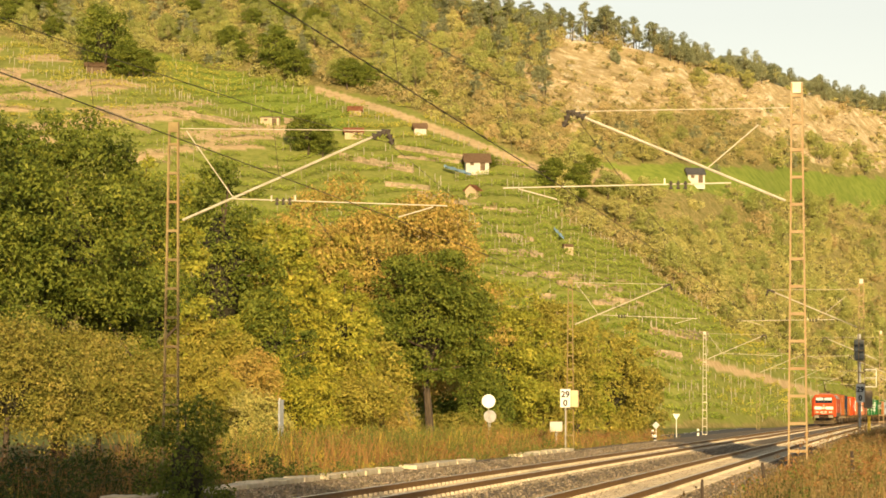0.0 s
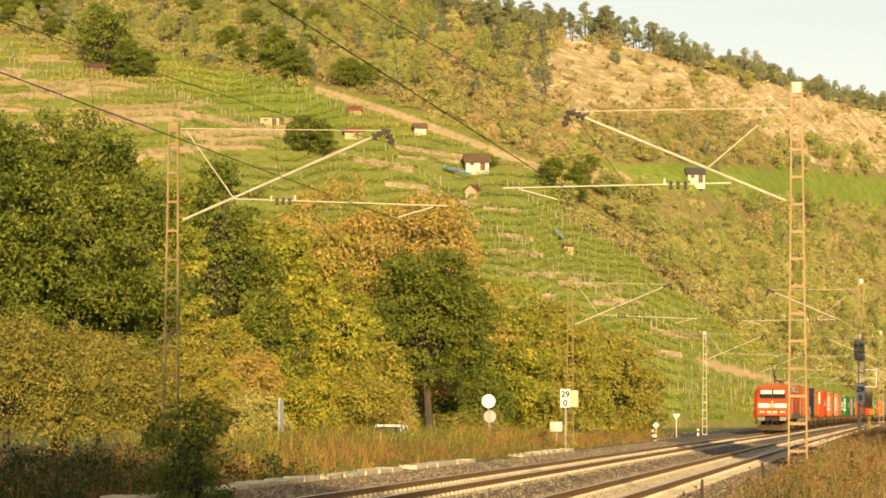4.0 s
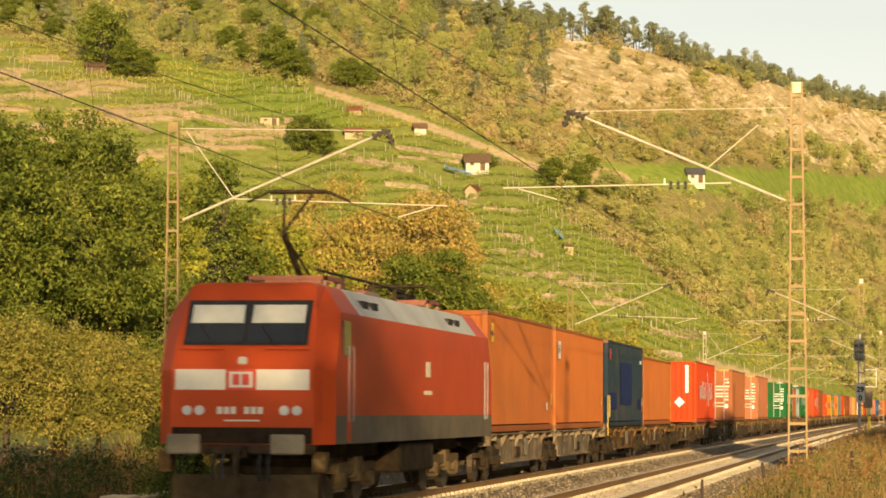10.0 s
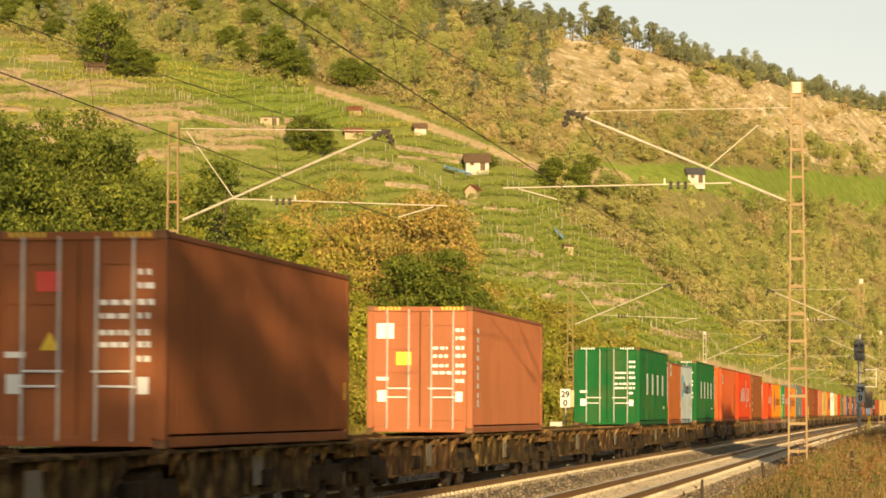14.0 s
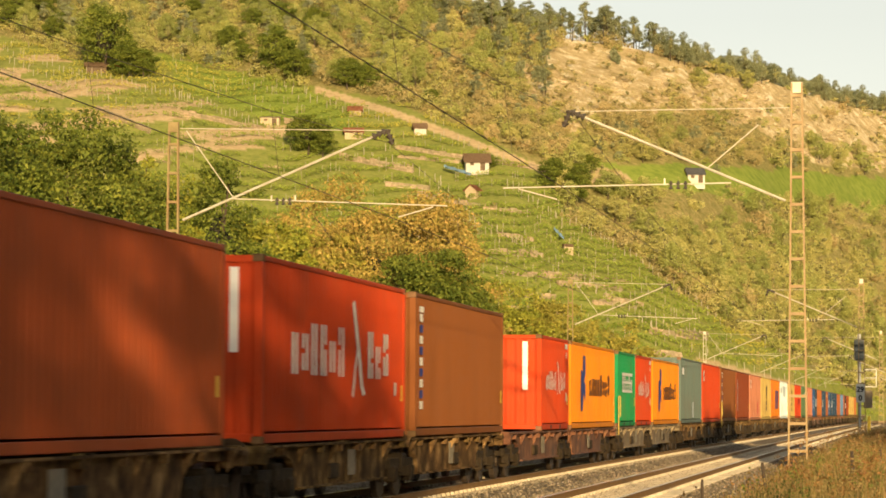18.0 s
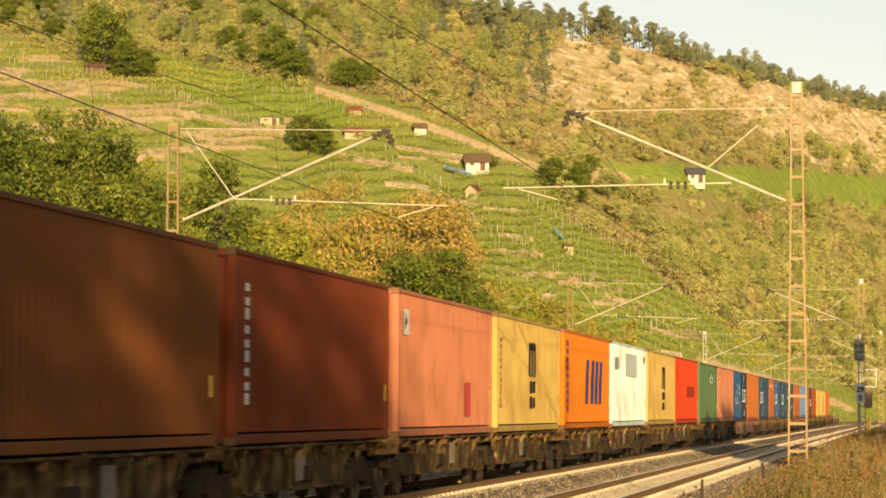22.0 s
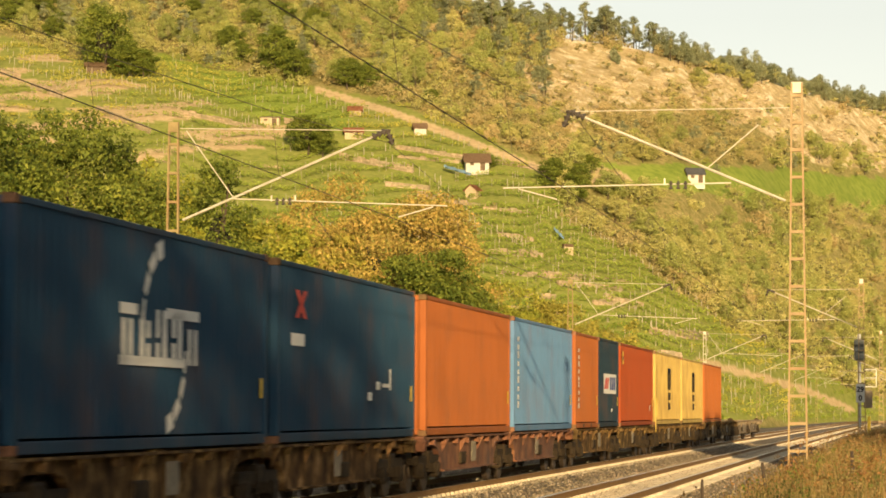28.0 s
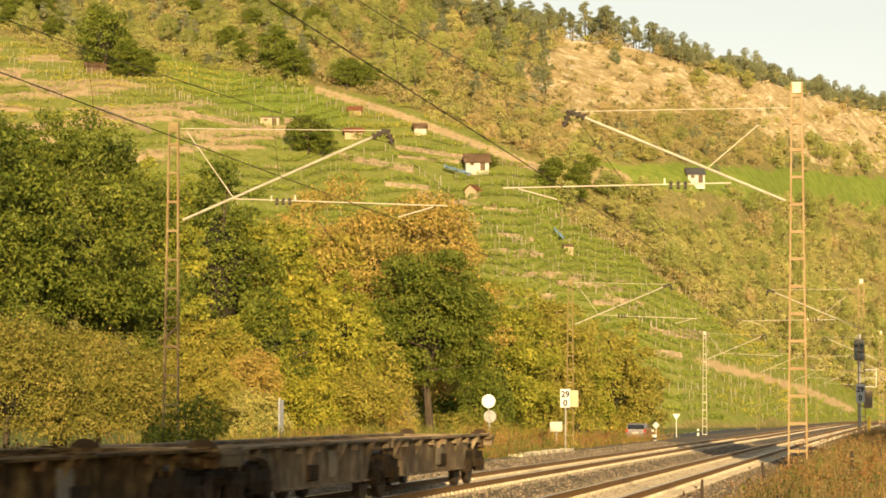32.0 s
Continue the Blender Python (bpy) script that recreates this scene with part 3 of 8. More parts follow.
def container_wagon(length, tone):
    """An articulated twin platform wagon: two skeletal platforms on three bogies."""
    w = empty_thing("container_wagon")
    half = length / 2
    steel = (M_STEEL, mat("grey_wagon_steel", [(0.055, 0.042, 0.024), (0.16, 0.12, 0.07), (0.32, 0.25, 0.155)], scale=2, rough=0.8, dirt=(0.16, 0.09, 0.04), dirt_amt=0.8, dirt_scale=1.6, bump=0.2),
             mat("red_brown_wagon_steel", [(0.05, 0.02, 0.011), (0.14, 0.055, 0.026), (0.25, 0.115, 0.055)], scale=2, rough=0.85, dirt=(0.06, 0.04, 0.03), dirt_amt=0.7, dirt_scale=1.2, bump=0.2))[tone]
    for s in (-1, 1):
        a, b = (-half + 0.55, -0.12) if s < 0 else (0.12, half - 0.55)

        def sill(a=a, b=b, s=s):
            bm = bmesh.new()
            o, i = (a, b) if s < 0 else (b, a)      # outer and inner end of the platform
            k = 1 if s < 0 else -1
            arch_o = [(0.0, 0.84), (0.25, 0.84), (0.40, 0.95), (2.30, 0.95), (2.65, 0.88), (2.95, 0.70), (3.10, 0.42)]
            arch_i = [(1.75, 0.42), (1.60, 0.70), (1.30, 0.88), (0.95, 0.95), (0.0, 0.95)]
            pts = [(o, 1.14)] + [(o + k * u, z) for u, z in arch_o] + [(i - k * u, z) for u, z in arch_i] + [(i, 1.14)]
            va = [bm.verts.new((-0.06, y, z)) for y, z in pts]
            vb = [bm.verts.new((0.06, y, z)) for y, z in pts]
            n = len(pts)
            bm.faces.new(va)
            bm.faces.new(vb[::-1])
            for q in range(n):
                bm.faces.new((va[q], vb[q], vb[(q + 1) % n], va[(q + 1) % n]))
            box(bm, -0.20, 0.20, a, b, 1.105, 1.145)
            y0, y1 = sorted((o + k * 3.12, i - k * 1.77))
            box(bm, -0.13, 0.13, y0, y1, 0.40, 0.435)
            y = a + 0.7
            while y < b - 0.3:
                for e in (-1, 1):
                    w = [bm.verts.new(v) for v in ((e * 0.06, y, 1.10), (e * 0.22, y, 1.10), (e * 0.06, y, 0.78), (e * 0.06, y + 0.07, 1.10), (e * 0.22, y + 0.07, 1.10), (e * 0.06, y + 0.07, 0.78))]
                    for f in ((0, 1, 2), (3, 5, 4), (1, 4, 5, 2), (0, 3, 4, 1), (0, 2, 5, 3)):
                        bm.faces.new([w[q] for q in f])
                y += 2.45
            bmesh.ops.recalc_face_normals(bm, faces=bm.faces[:])
            return bm
        for x in (-1.02, 1.02):
            o = part("side_sill", cached("sill|%g|%d|%d" % (length, s, tone), sill, steel), None, w)
            o.location = (x, 0, 0)
        def cross(a=a, b=b):
            bm = bmesh.new()
            for y in (a + 0.25, (a + b) / 2 - 0.2, (a + b) / 2 + 0.2, b - 0.25):
                for x in (-1.13, 1.13):
                    box(bm, x - 0.10, x + 0.10, y - 0.12, y + 0.12, 1.145, 1.168)
            for x in (-0.35, 0.35):
                box(bm, x - 0.06, x + 0.06, a, b, 0.86, 0.98)
            return bm
        for i in range(9):
            o = part("crossbeam", cached("beam|%d" % tone, lambda: boxes((-1.2, 1.2, -0.09, 0.09, 0.98, 1.10)), steel), None, w)
            o.location = (0, a + 0.12 + (b - a - 0.24) * i / 8, 0)
        part("centre_frame", cached("cross|%g|%d|%d" % (length, s, tone), cross, steel), None, w)
        e = part("end_beam", cached("endbeam|%d" % tone, lambda: boxes((-1.28, 1.28, -0.09, 0.09, 0.86, 1.14), (-1.3, -0.9, -0.3, 0.1, 1.02, 1.10), (0.9, 1.3, -0.3, 0.1, 1.02, 1.10), bevel=0.015), steel), None, w)
        e.matrix_basis = Matrix.Translation((0, s * (half - 0.58), 0)) @ Matrix.Diagonal((1, s, 1, 1))
        buffers(w, s * (half - 0.52), s)
        bogie(w, s * (half - 2.1))
        bb = part("brake_gear", cached("brake|%d" % s, lambda: boxes((0.85, 1.15, -0.55, 0.15, 0.52, 0.78), (-0.5, 0.5, 0.6, 1.5, 0.5, 0.85), (0.95, 1.05, -0.9, 0.9, 0.45, 0.49), bevel=0.02), M_IRON), None, w)
        bb.location = (0, s * half * 0.5, 0)
        pl = part("data_plate", cached("plate", lambda: boxes((1.085, 1.095, -0.32, 0.32, 0.55, 1.0)), mat("pale_plate", [(0.15, 0.13, 0.095), (0.28, 0.24, 0.175)], scale=9, rough=0.7, dirt=(0.3, 0.2, 0.12), dirt_amt=0.6)), None, w, "pale weathered lettering panel")
        pl.location = (0, s * half * 0.42 + 0.3, 0)
        pl.scale = (1.03, 1, 1)
    bogie(w, 0.0)
    return w


def marks(rects, material, parent, name="marking", label=""):
    """Flat painted shapes on the container's long side (y0, y1, z0, z1), set just proud of it."""
    for group in ([[r] for r in rects] if len(rects) <= 12 else [rects]):
        bm = bmesh.new()
        for y0, y1, z0, z1 in group:
            bm.faces.new([bm.verts.new((1.2225, y, z)) for y, z in ((y0, z0), (y1, z0), (y1, z1), (y0, z1))])
        o = part(name, bm, material, parent, label)
        if len(group) > 1:
            tagged(o, kind="stuff")


def poly_marks(polys, material, parent, name="marking", label=""):
    for group in ([polys] if "emblem" in name else [[p] for p in polys]):
        bm = bmesh.new()
        for pts in group:
            bm.faces.new([bm.verts.new((1.223, y, z)) for y, z in pts])
        bmesh.ops.recalc_face_normals(bm, faces=bm.faces[:])
        part(name, bm, material, parent, label)


def end_marks(rects, material, parent, y, name="marking", label=""):
    for group in ([[r] for r in rects] if len(rects) <= 6 else [rects]):
        bm = bmesh.new()
        for x0, x1, z0, z1 in group:
            bm.faces.new([bm.verts.new((x, y, z)) for x, z in ((x0, z0), (x1, z0), (x1, z1), (x0, z1))])
        o = part(name, bm, material, parent, label)
        if len(group) > 1:
            tagged(o, kind="stuff")


def letters(y0, y1, z0, z1, n, seed):
    """Plain bars standing for a name: broad and narrow ones, some parted across."""
    rnd = random.Random(seed)
    out, w, h = [], (y1 - y0) / n, z1 - z0
    for i in range(n):
        a = y0 + i * w + rnd.uniform(0.08, 0.16) * w
        lo, hi = z0 + h * rnd.choice((0, 0, 0, 0.08)), z1 - h * rnd.choice((0, 0, 0.22, 0.3))
        for k in range(2):
            b0 = a + k * 0.40 * w
            b1 = b0 + w * rnd.uniform(0.20, 0.27)
            if rnd.random() < 0.45:
                m = lo + (hi - lo) * rnd.uniform(0.35, 0.6)
                out += [(b0, b1, lo, m - 0.05 * h), (b0, b1, m + 0.05 * h, hi)]
            else:
                out.append((b0, b1, lo, hi))
    return out


def corrugated(width, z0, z1, depth, pitch, axis, pos, out):
    """A folded steel wall along one axis at pos, folds going inwards."""
    bm = bmesh.new()
    n = max(4, int(width / pitch))
    p = width / n
    prof = []
    for i in range(n):
        u = -width / 2 + i * p
        prof += [(u, 0), (u + 0.26 * p, 0), (u + 0.5 * p, -depth), (u + 0.76 * p, -depth)]
    prof.append((width / 2, 0))
    lo, hi = [], []
    for u, d in prof:
        if axis == "y":
            lo.append(bm.verts.new((pos + out * d, u, z0)))
            hi.append(bm.verts.new((pos + out * d, u, z1)))
        else:
            lo.append(bm.verts.new((u, pos + out * d, z0)))
            hi.append(bm.verts.new((u, pos + out * d, z1)))
    for i in range(len(prof) - 1):
        bm.faces.new((lo[i], lo[i + 1], hi[i + 1], hi[i]))
    bmesh.ops.recalc_face_normals(bm, faces=bm.faces[:])
    return bm


def mounted(name, key, make, material, parent, label=""):
    """A part on a shared mesh whose paint belongs to the object."""
    me = cached(key, make, material)
    ob = part(name, me, None, parent, label)
    ob.material_slots[0].link = "OBJECT"
    ob.material_slots[0].material = material
    return ob


def container(L, paint_, doors=False, top=2.896):
    """A shipping container, its floor at z = 0 and its middle at y = 0; its front faces -y."""
    c = empty_thing("shipping_container")
    h, W = L / 2, 1.219
    k = "%g|%g" % (L, top)
    post = lambda: boxes((-0.07, 0.07, -0.08, 0.08, 0.12, top - 0.12), bevel=0.01)
    cast = lambda: boxes((-0.089, 0.089, -0.081, 0.081, 0, 0.118), bevel=0.012)
    for sx in (-1, 1):
        for sy in (-1, 1):
            o = mounted("corner_post", "corner_post|" + k, post, paint_, c)
            o.location = (sx * (W - 0.07), sy * (h - 0.08), 0)
            for z in (0, top - 0.118):
                q = mounted("corner_casting", "corner_casting", cast, M_CASTING, c)
                q.location = (sx * (W - 0.086), sy * (h - 0.078), z)
        mounted("side_wall", "side%d|%s" % (sx, k), lambda: corrugated(L - 0.3, 0.195, top - 0.1, 0.036, 0.278, "y", sx * (W - 0.012), sx), paint_, c)
        mounted("bottom_rail", "brail%d|%s" % (sx, k), lambda: boxes((sx * W - 0.08 if sx > 0 else -W, W if sx > 0 else -W + 0.08, -h + 0.16, h - 0.16, 0.015, 0.16), bevel=0.01), paint_, c)
        mounted("top_rail", "trail%d|%s" % (sx, k), lambda: boxes((W - 0.07 if sx > 0 else -W, W if sx > 0 else -W + 0.07, -h + 0.16, h - 0.16, top - 0.1, top - 0.02), bevel=0.01), paint_, c)

    def roof_bm():
        bm = bmesh.new()
        n = int(L / 0.22)
        rows = []
        for i in range(2 * n + 1):
            y, z = -h + 0.1 + (L - 0.2) * i / (2 * n), top - 0.03 + (0.02 if i % 2 else 0)
            rows.append((bm.verts.new((-W + 0.05, y, z - 0.01)), bm.verts.new((W - 0.05, y, z - 0.01))))
        for a, b in zip(rows[:-1], rows[1:]):
            bm.faces.new((a[0], a[1], b[1], b[0]))
        return bm
    mounted("roof", "roof|" + k, roof_bm, paint_, c)
    mounted("floor_pan", "floor|" + k, lambda: boxes((-W + 0.08, W - 0.08, -h + 0.1, h - 0.1, 0.03, 0.14)), paint_, c)
    for sy in (-1, 1):
        if doors and sy < 0:
            for s in (-1, 1):
                def leaf(s=s):
                    x0, x1 = (-W + 0.14, -0.012) if s < 0 else (0.012, W - 0.14)
                    bm = boxes((x0, x1, -h + 0.05, -h + 0.09, 0.16, top - 0.13))
                    n = 5
                    for i in range(n):
                        z = 0.30 + (top - 0.75) * i / (n - 1)
                        box(bm, x0 + 0.08, x1 - 0.08, -h + 0.022, -h + 0.05, z, z + 0.07)
                    box(bm, x0, x0 + 0.05, -h + 0.035, -h + 0.05, 0.16, top - 0.13)
                    box(bm, x1 - 0.05, x1, -h + 0.035, -h + 0.05, 0.16, top - 0.13)
                    return bm
                d = mounted("door", "door%d|%s" % (s, k), leaf, paint_, c)
                for x in (s * 0.26, s * 0.76):
                    part("lock_rod", cached("rod%g|%s" % (x, k), lambda x=x: tubes(((x, -h + 0.012, 0.10), (x, -h + 0.012, top - 0.08), 0.022)), mat("galvanised", [(0.5, 0.48, 0.44), (0.62, 0.6, 0.55)], scale=8, rough=0.5, metal=0.6)), None, d, "galvanised locking rod")
                part("handle", cached("handle%d|%s" % (s, k), lambda s=s: tubes(((s * 0.20, -h + 0.0, 1.02), (s * 0.74, -h + 0.0, 1.02), 0.018), ((s * 0.3, -h + 0.0, 0.82), (s * 0.8, -h + 0.0, 0.82), 0.018)), M_WHITE), None, d, "pale metal handle")
        else:
            mounted("end_wall", "end%d|%s" % (sy, k), lambda: corrugated(2 * W - 0.28, 0.155, top - 0.1, 0.04, 0.24, "x", sy * (h - 0.03), sy), paint_, c)
        mounted("end_sill", "esill%d|%s" % (sy, k), lambda: boxes((-W + 0.16, W - 0.16, min(sy * h, sy * (h - 0.1)), max(sy * h, sy * (h - 0.1)), 0.03, 0.16), bevel=0.01), paint_, c)
        mounted("end_header", "ehead%d|%s" % (sy, k), lambda: boxes((-W + 0.16, W - 0.16, min(sy * h, sy * (h - 0.1)), max(sy * h, sy * (h - 0.1)), top - 0.13, top - 0.02), bevel=0.01), paint_, c)
    return c


PAINTS = dict(
    rust=((0.36, 0.115, 0.036), "red-brown"), orange=((0.44, 0.138, 0.038), "orange-red"), red=((0.55, 0.064, 0.018), "bright red"), navy=((0.022, 0.042, 0.062), "dark navy blue"),
    oxide=((0.32, 0.07, 0.024), "oxide red"), vermilion=((0.52, 0.11, 0.036), "vermilion red"), tan=((0.36, 0.13, 0.053), "orange-brown"), clay=((0.40, 0.15, 0.072), "clay red"), pink=((0.53, 0.205, 0.115), "faded pinkish red"), green=((0.014, 0.12, 0.034), "deep green"), grey=((0.36, 0.44, 0.46), "pale grey"),
    brown=((0.23, 0.08, 0.026), "dark brown"), amber=((0.74, 0.25, 0.018), "amber orange"), bright=((0.02, 0.26, 0.09), "bright green"), slate=((0.135, 0.18, 0.158), "grey-green"),
    maroon=((0.22, 0.052, 0.022), "maroon"), mustard=((0.56, 0.395, 0.12), "mustard yellow"), zest=((0.66, 0.20, 0.02), "orange"), white=((0.76, 0.87, 0.86), "off-white"),
    coral=((0.58, 0.06, 0.019), "coral red"), moss=((0.095, 0.17, 0.082), "moss green"), blue=((0.03, 0.10, 0.24), "blue"), steelblue=((0.028, 0.068, 0.12), "steel blue"), sky=((0.125, 0.245, 0.43), "light blue"))


def emblem(y, z, s):
    return [[(y - s, z - 1.4 * s), (y - 0.2 * s, z - 1.4 * s), (y + 0.1 * s, z - 0.5 * s), (y + 0.9 * s, z - 0.9 * s), (y + 0.9 * s, z - 0.1 * s), (y + 0.4 * s, z), (y + 0.9 * s, z + 0.4 * s), (y + 0.9 * s, z + 1.3 * s), (y, z + 1.3 * s), (y - 0.2 * s, z + 0.5 * s), (y - 0.9 * s, z + 0.6 * s), (y - s, z - 0.2 * s)]]


def swoosh(y, z, s):
    """A loose ribbon shape beside a name."""
    a = [(y - 0.75 * s, z + 1.25 * s), (y - 0.45 * s, z + 1.35 * s), (y - 0.1 * s, z + 0.75 * s), (y + 0.25 * s, z + 0.15 * s), (y + 0.65 * s, z - 0.75 * s), (y + 1.0 * s, z - 0.95 * s), (y + 0.6 * s, z - 1.0 * s), (y + 0.3 * s, z - 0.75 * s), (y + 0.05 * s, z - 0.15 * s), (y - 0.2 * s, z + 0.25 * s)]
    b = [(y + 0.45 * s, z + 0.45 * s), (y + 0.15 * s, z + 0.35 * s), (y - 0.25 * s, z - 0.35 * s), (y - 0.55 * s, z - 1.05 * s), (y - 0.75 * s, z - 1.0 * s), (y - 0.4 * s, z - 0.25 * s), (y - 0.05 * s, z + 0.3 * s)]
    return [a, b]


def arc(y, z, r, a0, a1, w):
    out = []
    for i in range(4):
        p, q = radians(a0 + (a1 - a0) * (i + 0.08) / 4), radians(a0 + (a1 - a0) * (i + 0.9) / 4)
        f = 0.6 + 0.8 * (i / 3)
        out.append([(y + r * math.cos(p), z + r * math.sin(p)), (y + r * math.cos(q), z + r * math.sin(q)), (y + (r + w * f) * math.cos(q), z + (r + w * f) * math.sin(q)), (y + (r + w * f) * math.cos(p), z + (r + w * f) * math.sin(p))])
    return out


def lines_of_print(x0, x1, zs, h, seed):
    rnd = random.Random(seed)
    out = []
    for z in zs:
        x = x0
        while x < x1 - 0.05:
            w = rnd.uniform(0.05, 0.14)
            out.append((x, min(x + w, x1), z, z + h))
            x += w + rnd.uniform(0.02, 0.05)
    return out


def dress(c, style, L, top, dk):
    """The markings painted on one container's side that faces the near track, and on its front."""
    h = L / 2
    P = c
    if style in ("scribble", "scribble20"):
        s = 1.0 if L > 7 else 0.5
        y0 = -h + 0.16 * L
        z1 = 1.95 if L > 7 else 1.62
        marks(letters(y0, y0 + 0.36 * L, 1.1, z1, 6, 3), M_WHITE, P, "lettering_bar")
        marks(letters(y0 + 0.52 * L, y0 + 0.70 * L, 1.1, z1, 3, 5), M_WHITE, P, "lettering_bar")
        poly_marks(swoosh(y0 + 0.45 * L, 1.5 if L > 7 else 1.4, 0.72 * (1.0 if L > 7 else 0.55)), M_WHITE, P, "ribbon_emblem")
        marks([(h - 0.9 * s - 0.3, h - 0.9 * s - 0.1, 0.8, 1.05)] + ([] if L > 7 else [(h - 0.9, h - 0.3, 2.3, 2.45), (h - 0.7, h - 0.5, 2.05, 2.2)]), M_WHITE, P)
        end_marks([(0.70, 0.84, top - 1.5, top - 0.2)], M_WHITE, P, -h - 0.002, "lettering_strip", "white vertical strip")
        if style == "scribble" and dk == 5:
            bm = bmesh.new()
            bm.faces.new([bm.verts.new((x, -h - 0.002, z)) for x, z in ((0.42, 0.72), (0.66, 0.96), (0.42, 1.2), (0.18, 0.96))])
            part("warning_diamond", bm, M_WHITE, P, "white diamond placard")
    elif style == "blocks4":
        for i in range(4):
            y = -h + 0.22 * L + i * 0.18 * L
            marks([(y, y + 0.62, 1.15, 1.95)], M_WHITE, P, "letter_block")
        marks([(h - 0.55, h - 0.2, 0.85, 2.35)] + [(h - 0.55, h - 0.2, 2.45, 2.55), (h - 2.4, h - 1.7, 0.62, 0.72)], M_WHITE, P)
    elif style == "square":
        marks([(-h + 0.5, -h + 1.1, 2.0, 2.5), ], M_WHITE, P, "logo_square", "white logo square")
        poly_marks([[(-h + 0.6, 2.1), (-h + 0.95, 2.25), (-h + 0.7, 2.42)]], M_INK, P, "logo_mark")
    elif style == "patches":
        marks([(-h + 4.0, -h + 8.0, 0.75, 2.2), (-h + 0.7, -h + 2.8, 0.6, 1.15), (h - 2.0, h - 0.6, 0.6, 0.95)], mat("faded_blue_patch", [(0.010, 0.022, 0.10), (0.013, 0.028, 0.12)], scale=2, rough=0.6, spec=0.04), P, "painted_patch", "deep blue overpainted patch")
        marks([(-h + 0.5, -h + 0.95, 2.25, 2.6), (h - 0.75, h - 0.4, 0.55, 0.75)], M_REDMARK, P)
        marks([(-h + 0.5, -h + 0.95, 2.4, 2.46), (h - 1.3, h - 0.6, 2.25, 2.38), (h - 0.75, h - 0.4, 0.75, 0.85)], M_WHITE, P)
        end_marks([(0.2, 1.0, 1.55, 1.75), (0.2, 1.0, 1.2, 1.3), (0.1, 1.05, 2.2, 2.34)], M_WHITE, P, -h - 0.002)
    elif style == "star":
        marks([(-h + 0.35, -h + 1.15, 1.15, 2.1)], M_SKYBLUE, P, "logo_square", "light blue logo square")
        poly_marks([[(-h + 0.75 + (0.36 if i % 2 == 0 else 0.13) * math.cos(math.pi * i / 7), 1.62 + (0.36 if i % 2 == 0 else 0.13) * math.sin(math.pi * i / 7)) for i in range(14)]], M_WHITE, P, "logo_star", "white star")
        marks(letters(-h + 1.4, h - 0.6, 1.32, 1.82, 6, 8), M_INK, P, "lettering_bar")
        marks([(h - 1.3, h - 1.0, 0.6, 0.78)], M_WHITE, P)
    elif style == "stripcode":
        for i in range(9):
            marks([(-h + 0.45, -h + 0.8, 0.55 + 0.22 * i, 0.55 + 0.22 * i + 0.16)], M_WHITE if i % 2 == 0 else M_BLUE, P, "code_block")
        marks([(-h + 0.4, -h + 0.9, 2.5, 2.62)], M_WHITE, P)
    elif style == "emblem":
        s = 0.62
        poly_marks(emblem(-h + 0.25 * L, 1.4, s), M_BLUE, P, "emblem", "dark blue emblem")
        marks(letters(-h + 0.38 * L, -h + 0.88 * L, 1.0, 1.68, 8, 4), M_INK, P, "lettering_bar")
    elif style == "plate":
        marks(letters(-h + 1.3, h - 1.2, 1.22, 1.82, 5, 2), M_WHITE, P, "lettering_bar")
        marks([(-h + 1.3, h - 1.2, 1.48, 1.56), (-h + 1.3, h - 1.2, 1.76, 1.86), (-h + 1.3, h - 1.2, 1.18, 1.26)], M_WHITE, P)
    elif style == "uprights":
        y = -h + 0.52 * L if dk != 28 else -h + 0.55 * L
        marks([(y - 0.66, y - 0.40, 1.42, 2.25), (y - 0.12, y + 0.14, 1.42, 2.25), (y + 0.42, y + 0.68, 1.42, 2.25), (y - 0.66, y + 0.60, 2.1, 2.3)], M_INK, P, "emblem_bar")
        marks([(y - 0.55, y - 0.05, 0.98, 1.3), (y + 0.12, y + 0.58, 1.0, 1.3), (y - 0.55, y - 0.08, 0.58, 0.9), (y + 0.1, y + 0.5, 0.6, 0.88)], M_INK, P, "letter_block")
        marks(lines_of_print(-h + 0.55, -h + 0.75, [0.6 + 0.16 * i for i in range(11)], 0.1, 5), mat("faint_print", [(0.34, 0.2, 0.05), (0.4, 0.25, 0.07)], rough=0.7), P)
    elif style == "slant":
        y = -h + 0.42 * L
        poly_marks([[(y + k, 0.75), (y + k + 0.7, 0.75), (y + k + 1.1, 2.1), (y + k + 0.4, 2.1)] for k in (0.0, 1.45, 2.6, 3.75)], M_BLUE, P, "letter_block", "dark blue slanted bar")
        marks([(-h + 0.5, -h + 0.85, 0.5 + i * 0.24, 0.66 + i * 0.24) for i in range(9)], M_BLUE, P)
    elif style == "white":
        marks([(-h + 1.1, -h + 2.3, 1.95, 2.35)], mat("grey_patch", [(0.3, 0.31, 0.3), (0.36, 0.37, 0.36)], rough=0.7), P, "grey_panel", "grey square panel")
        marks([(-h + 4.6, h - 3.6, 1.75, 2.55)], mat("pale_patch", [(0.56, 0.62, 0.60), (0.62, 0.67, 0.65)], rough=0.7, spec=0.1), P, "pale_panel", "pale repaired panel")
        marks([(h - 0.9, h - 0.5, 2.3, 2.55)], M_INK, P)
    elif style == "twosquares":
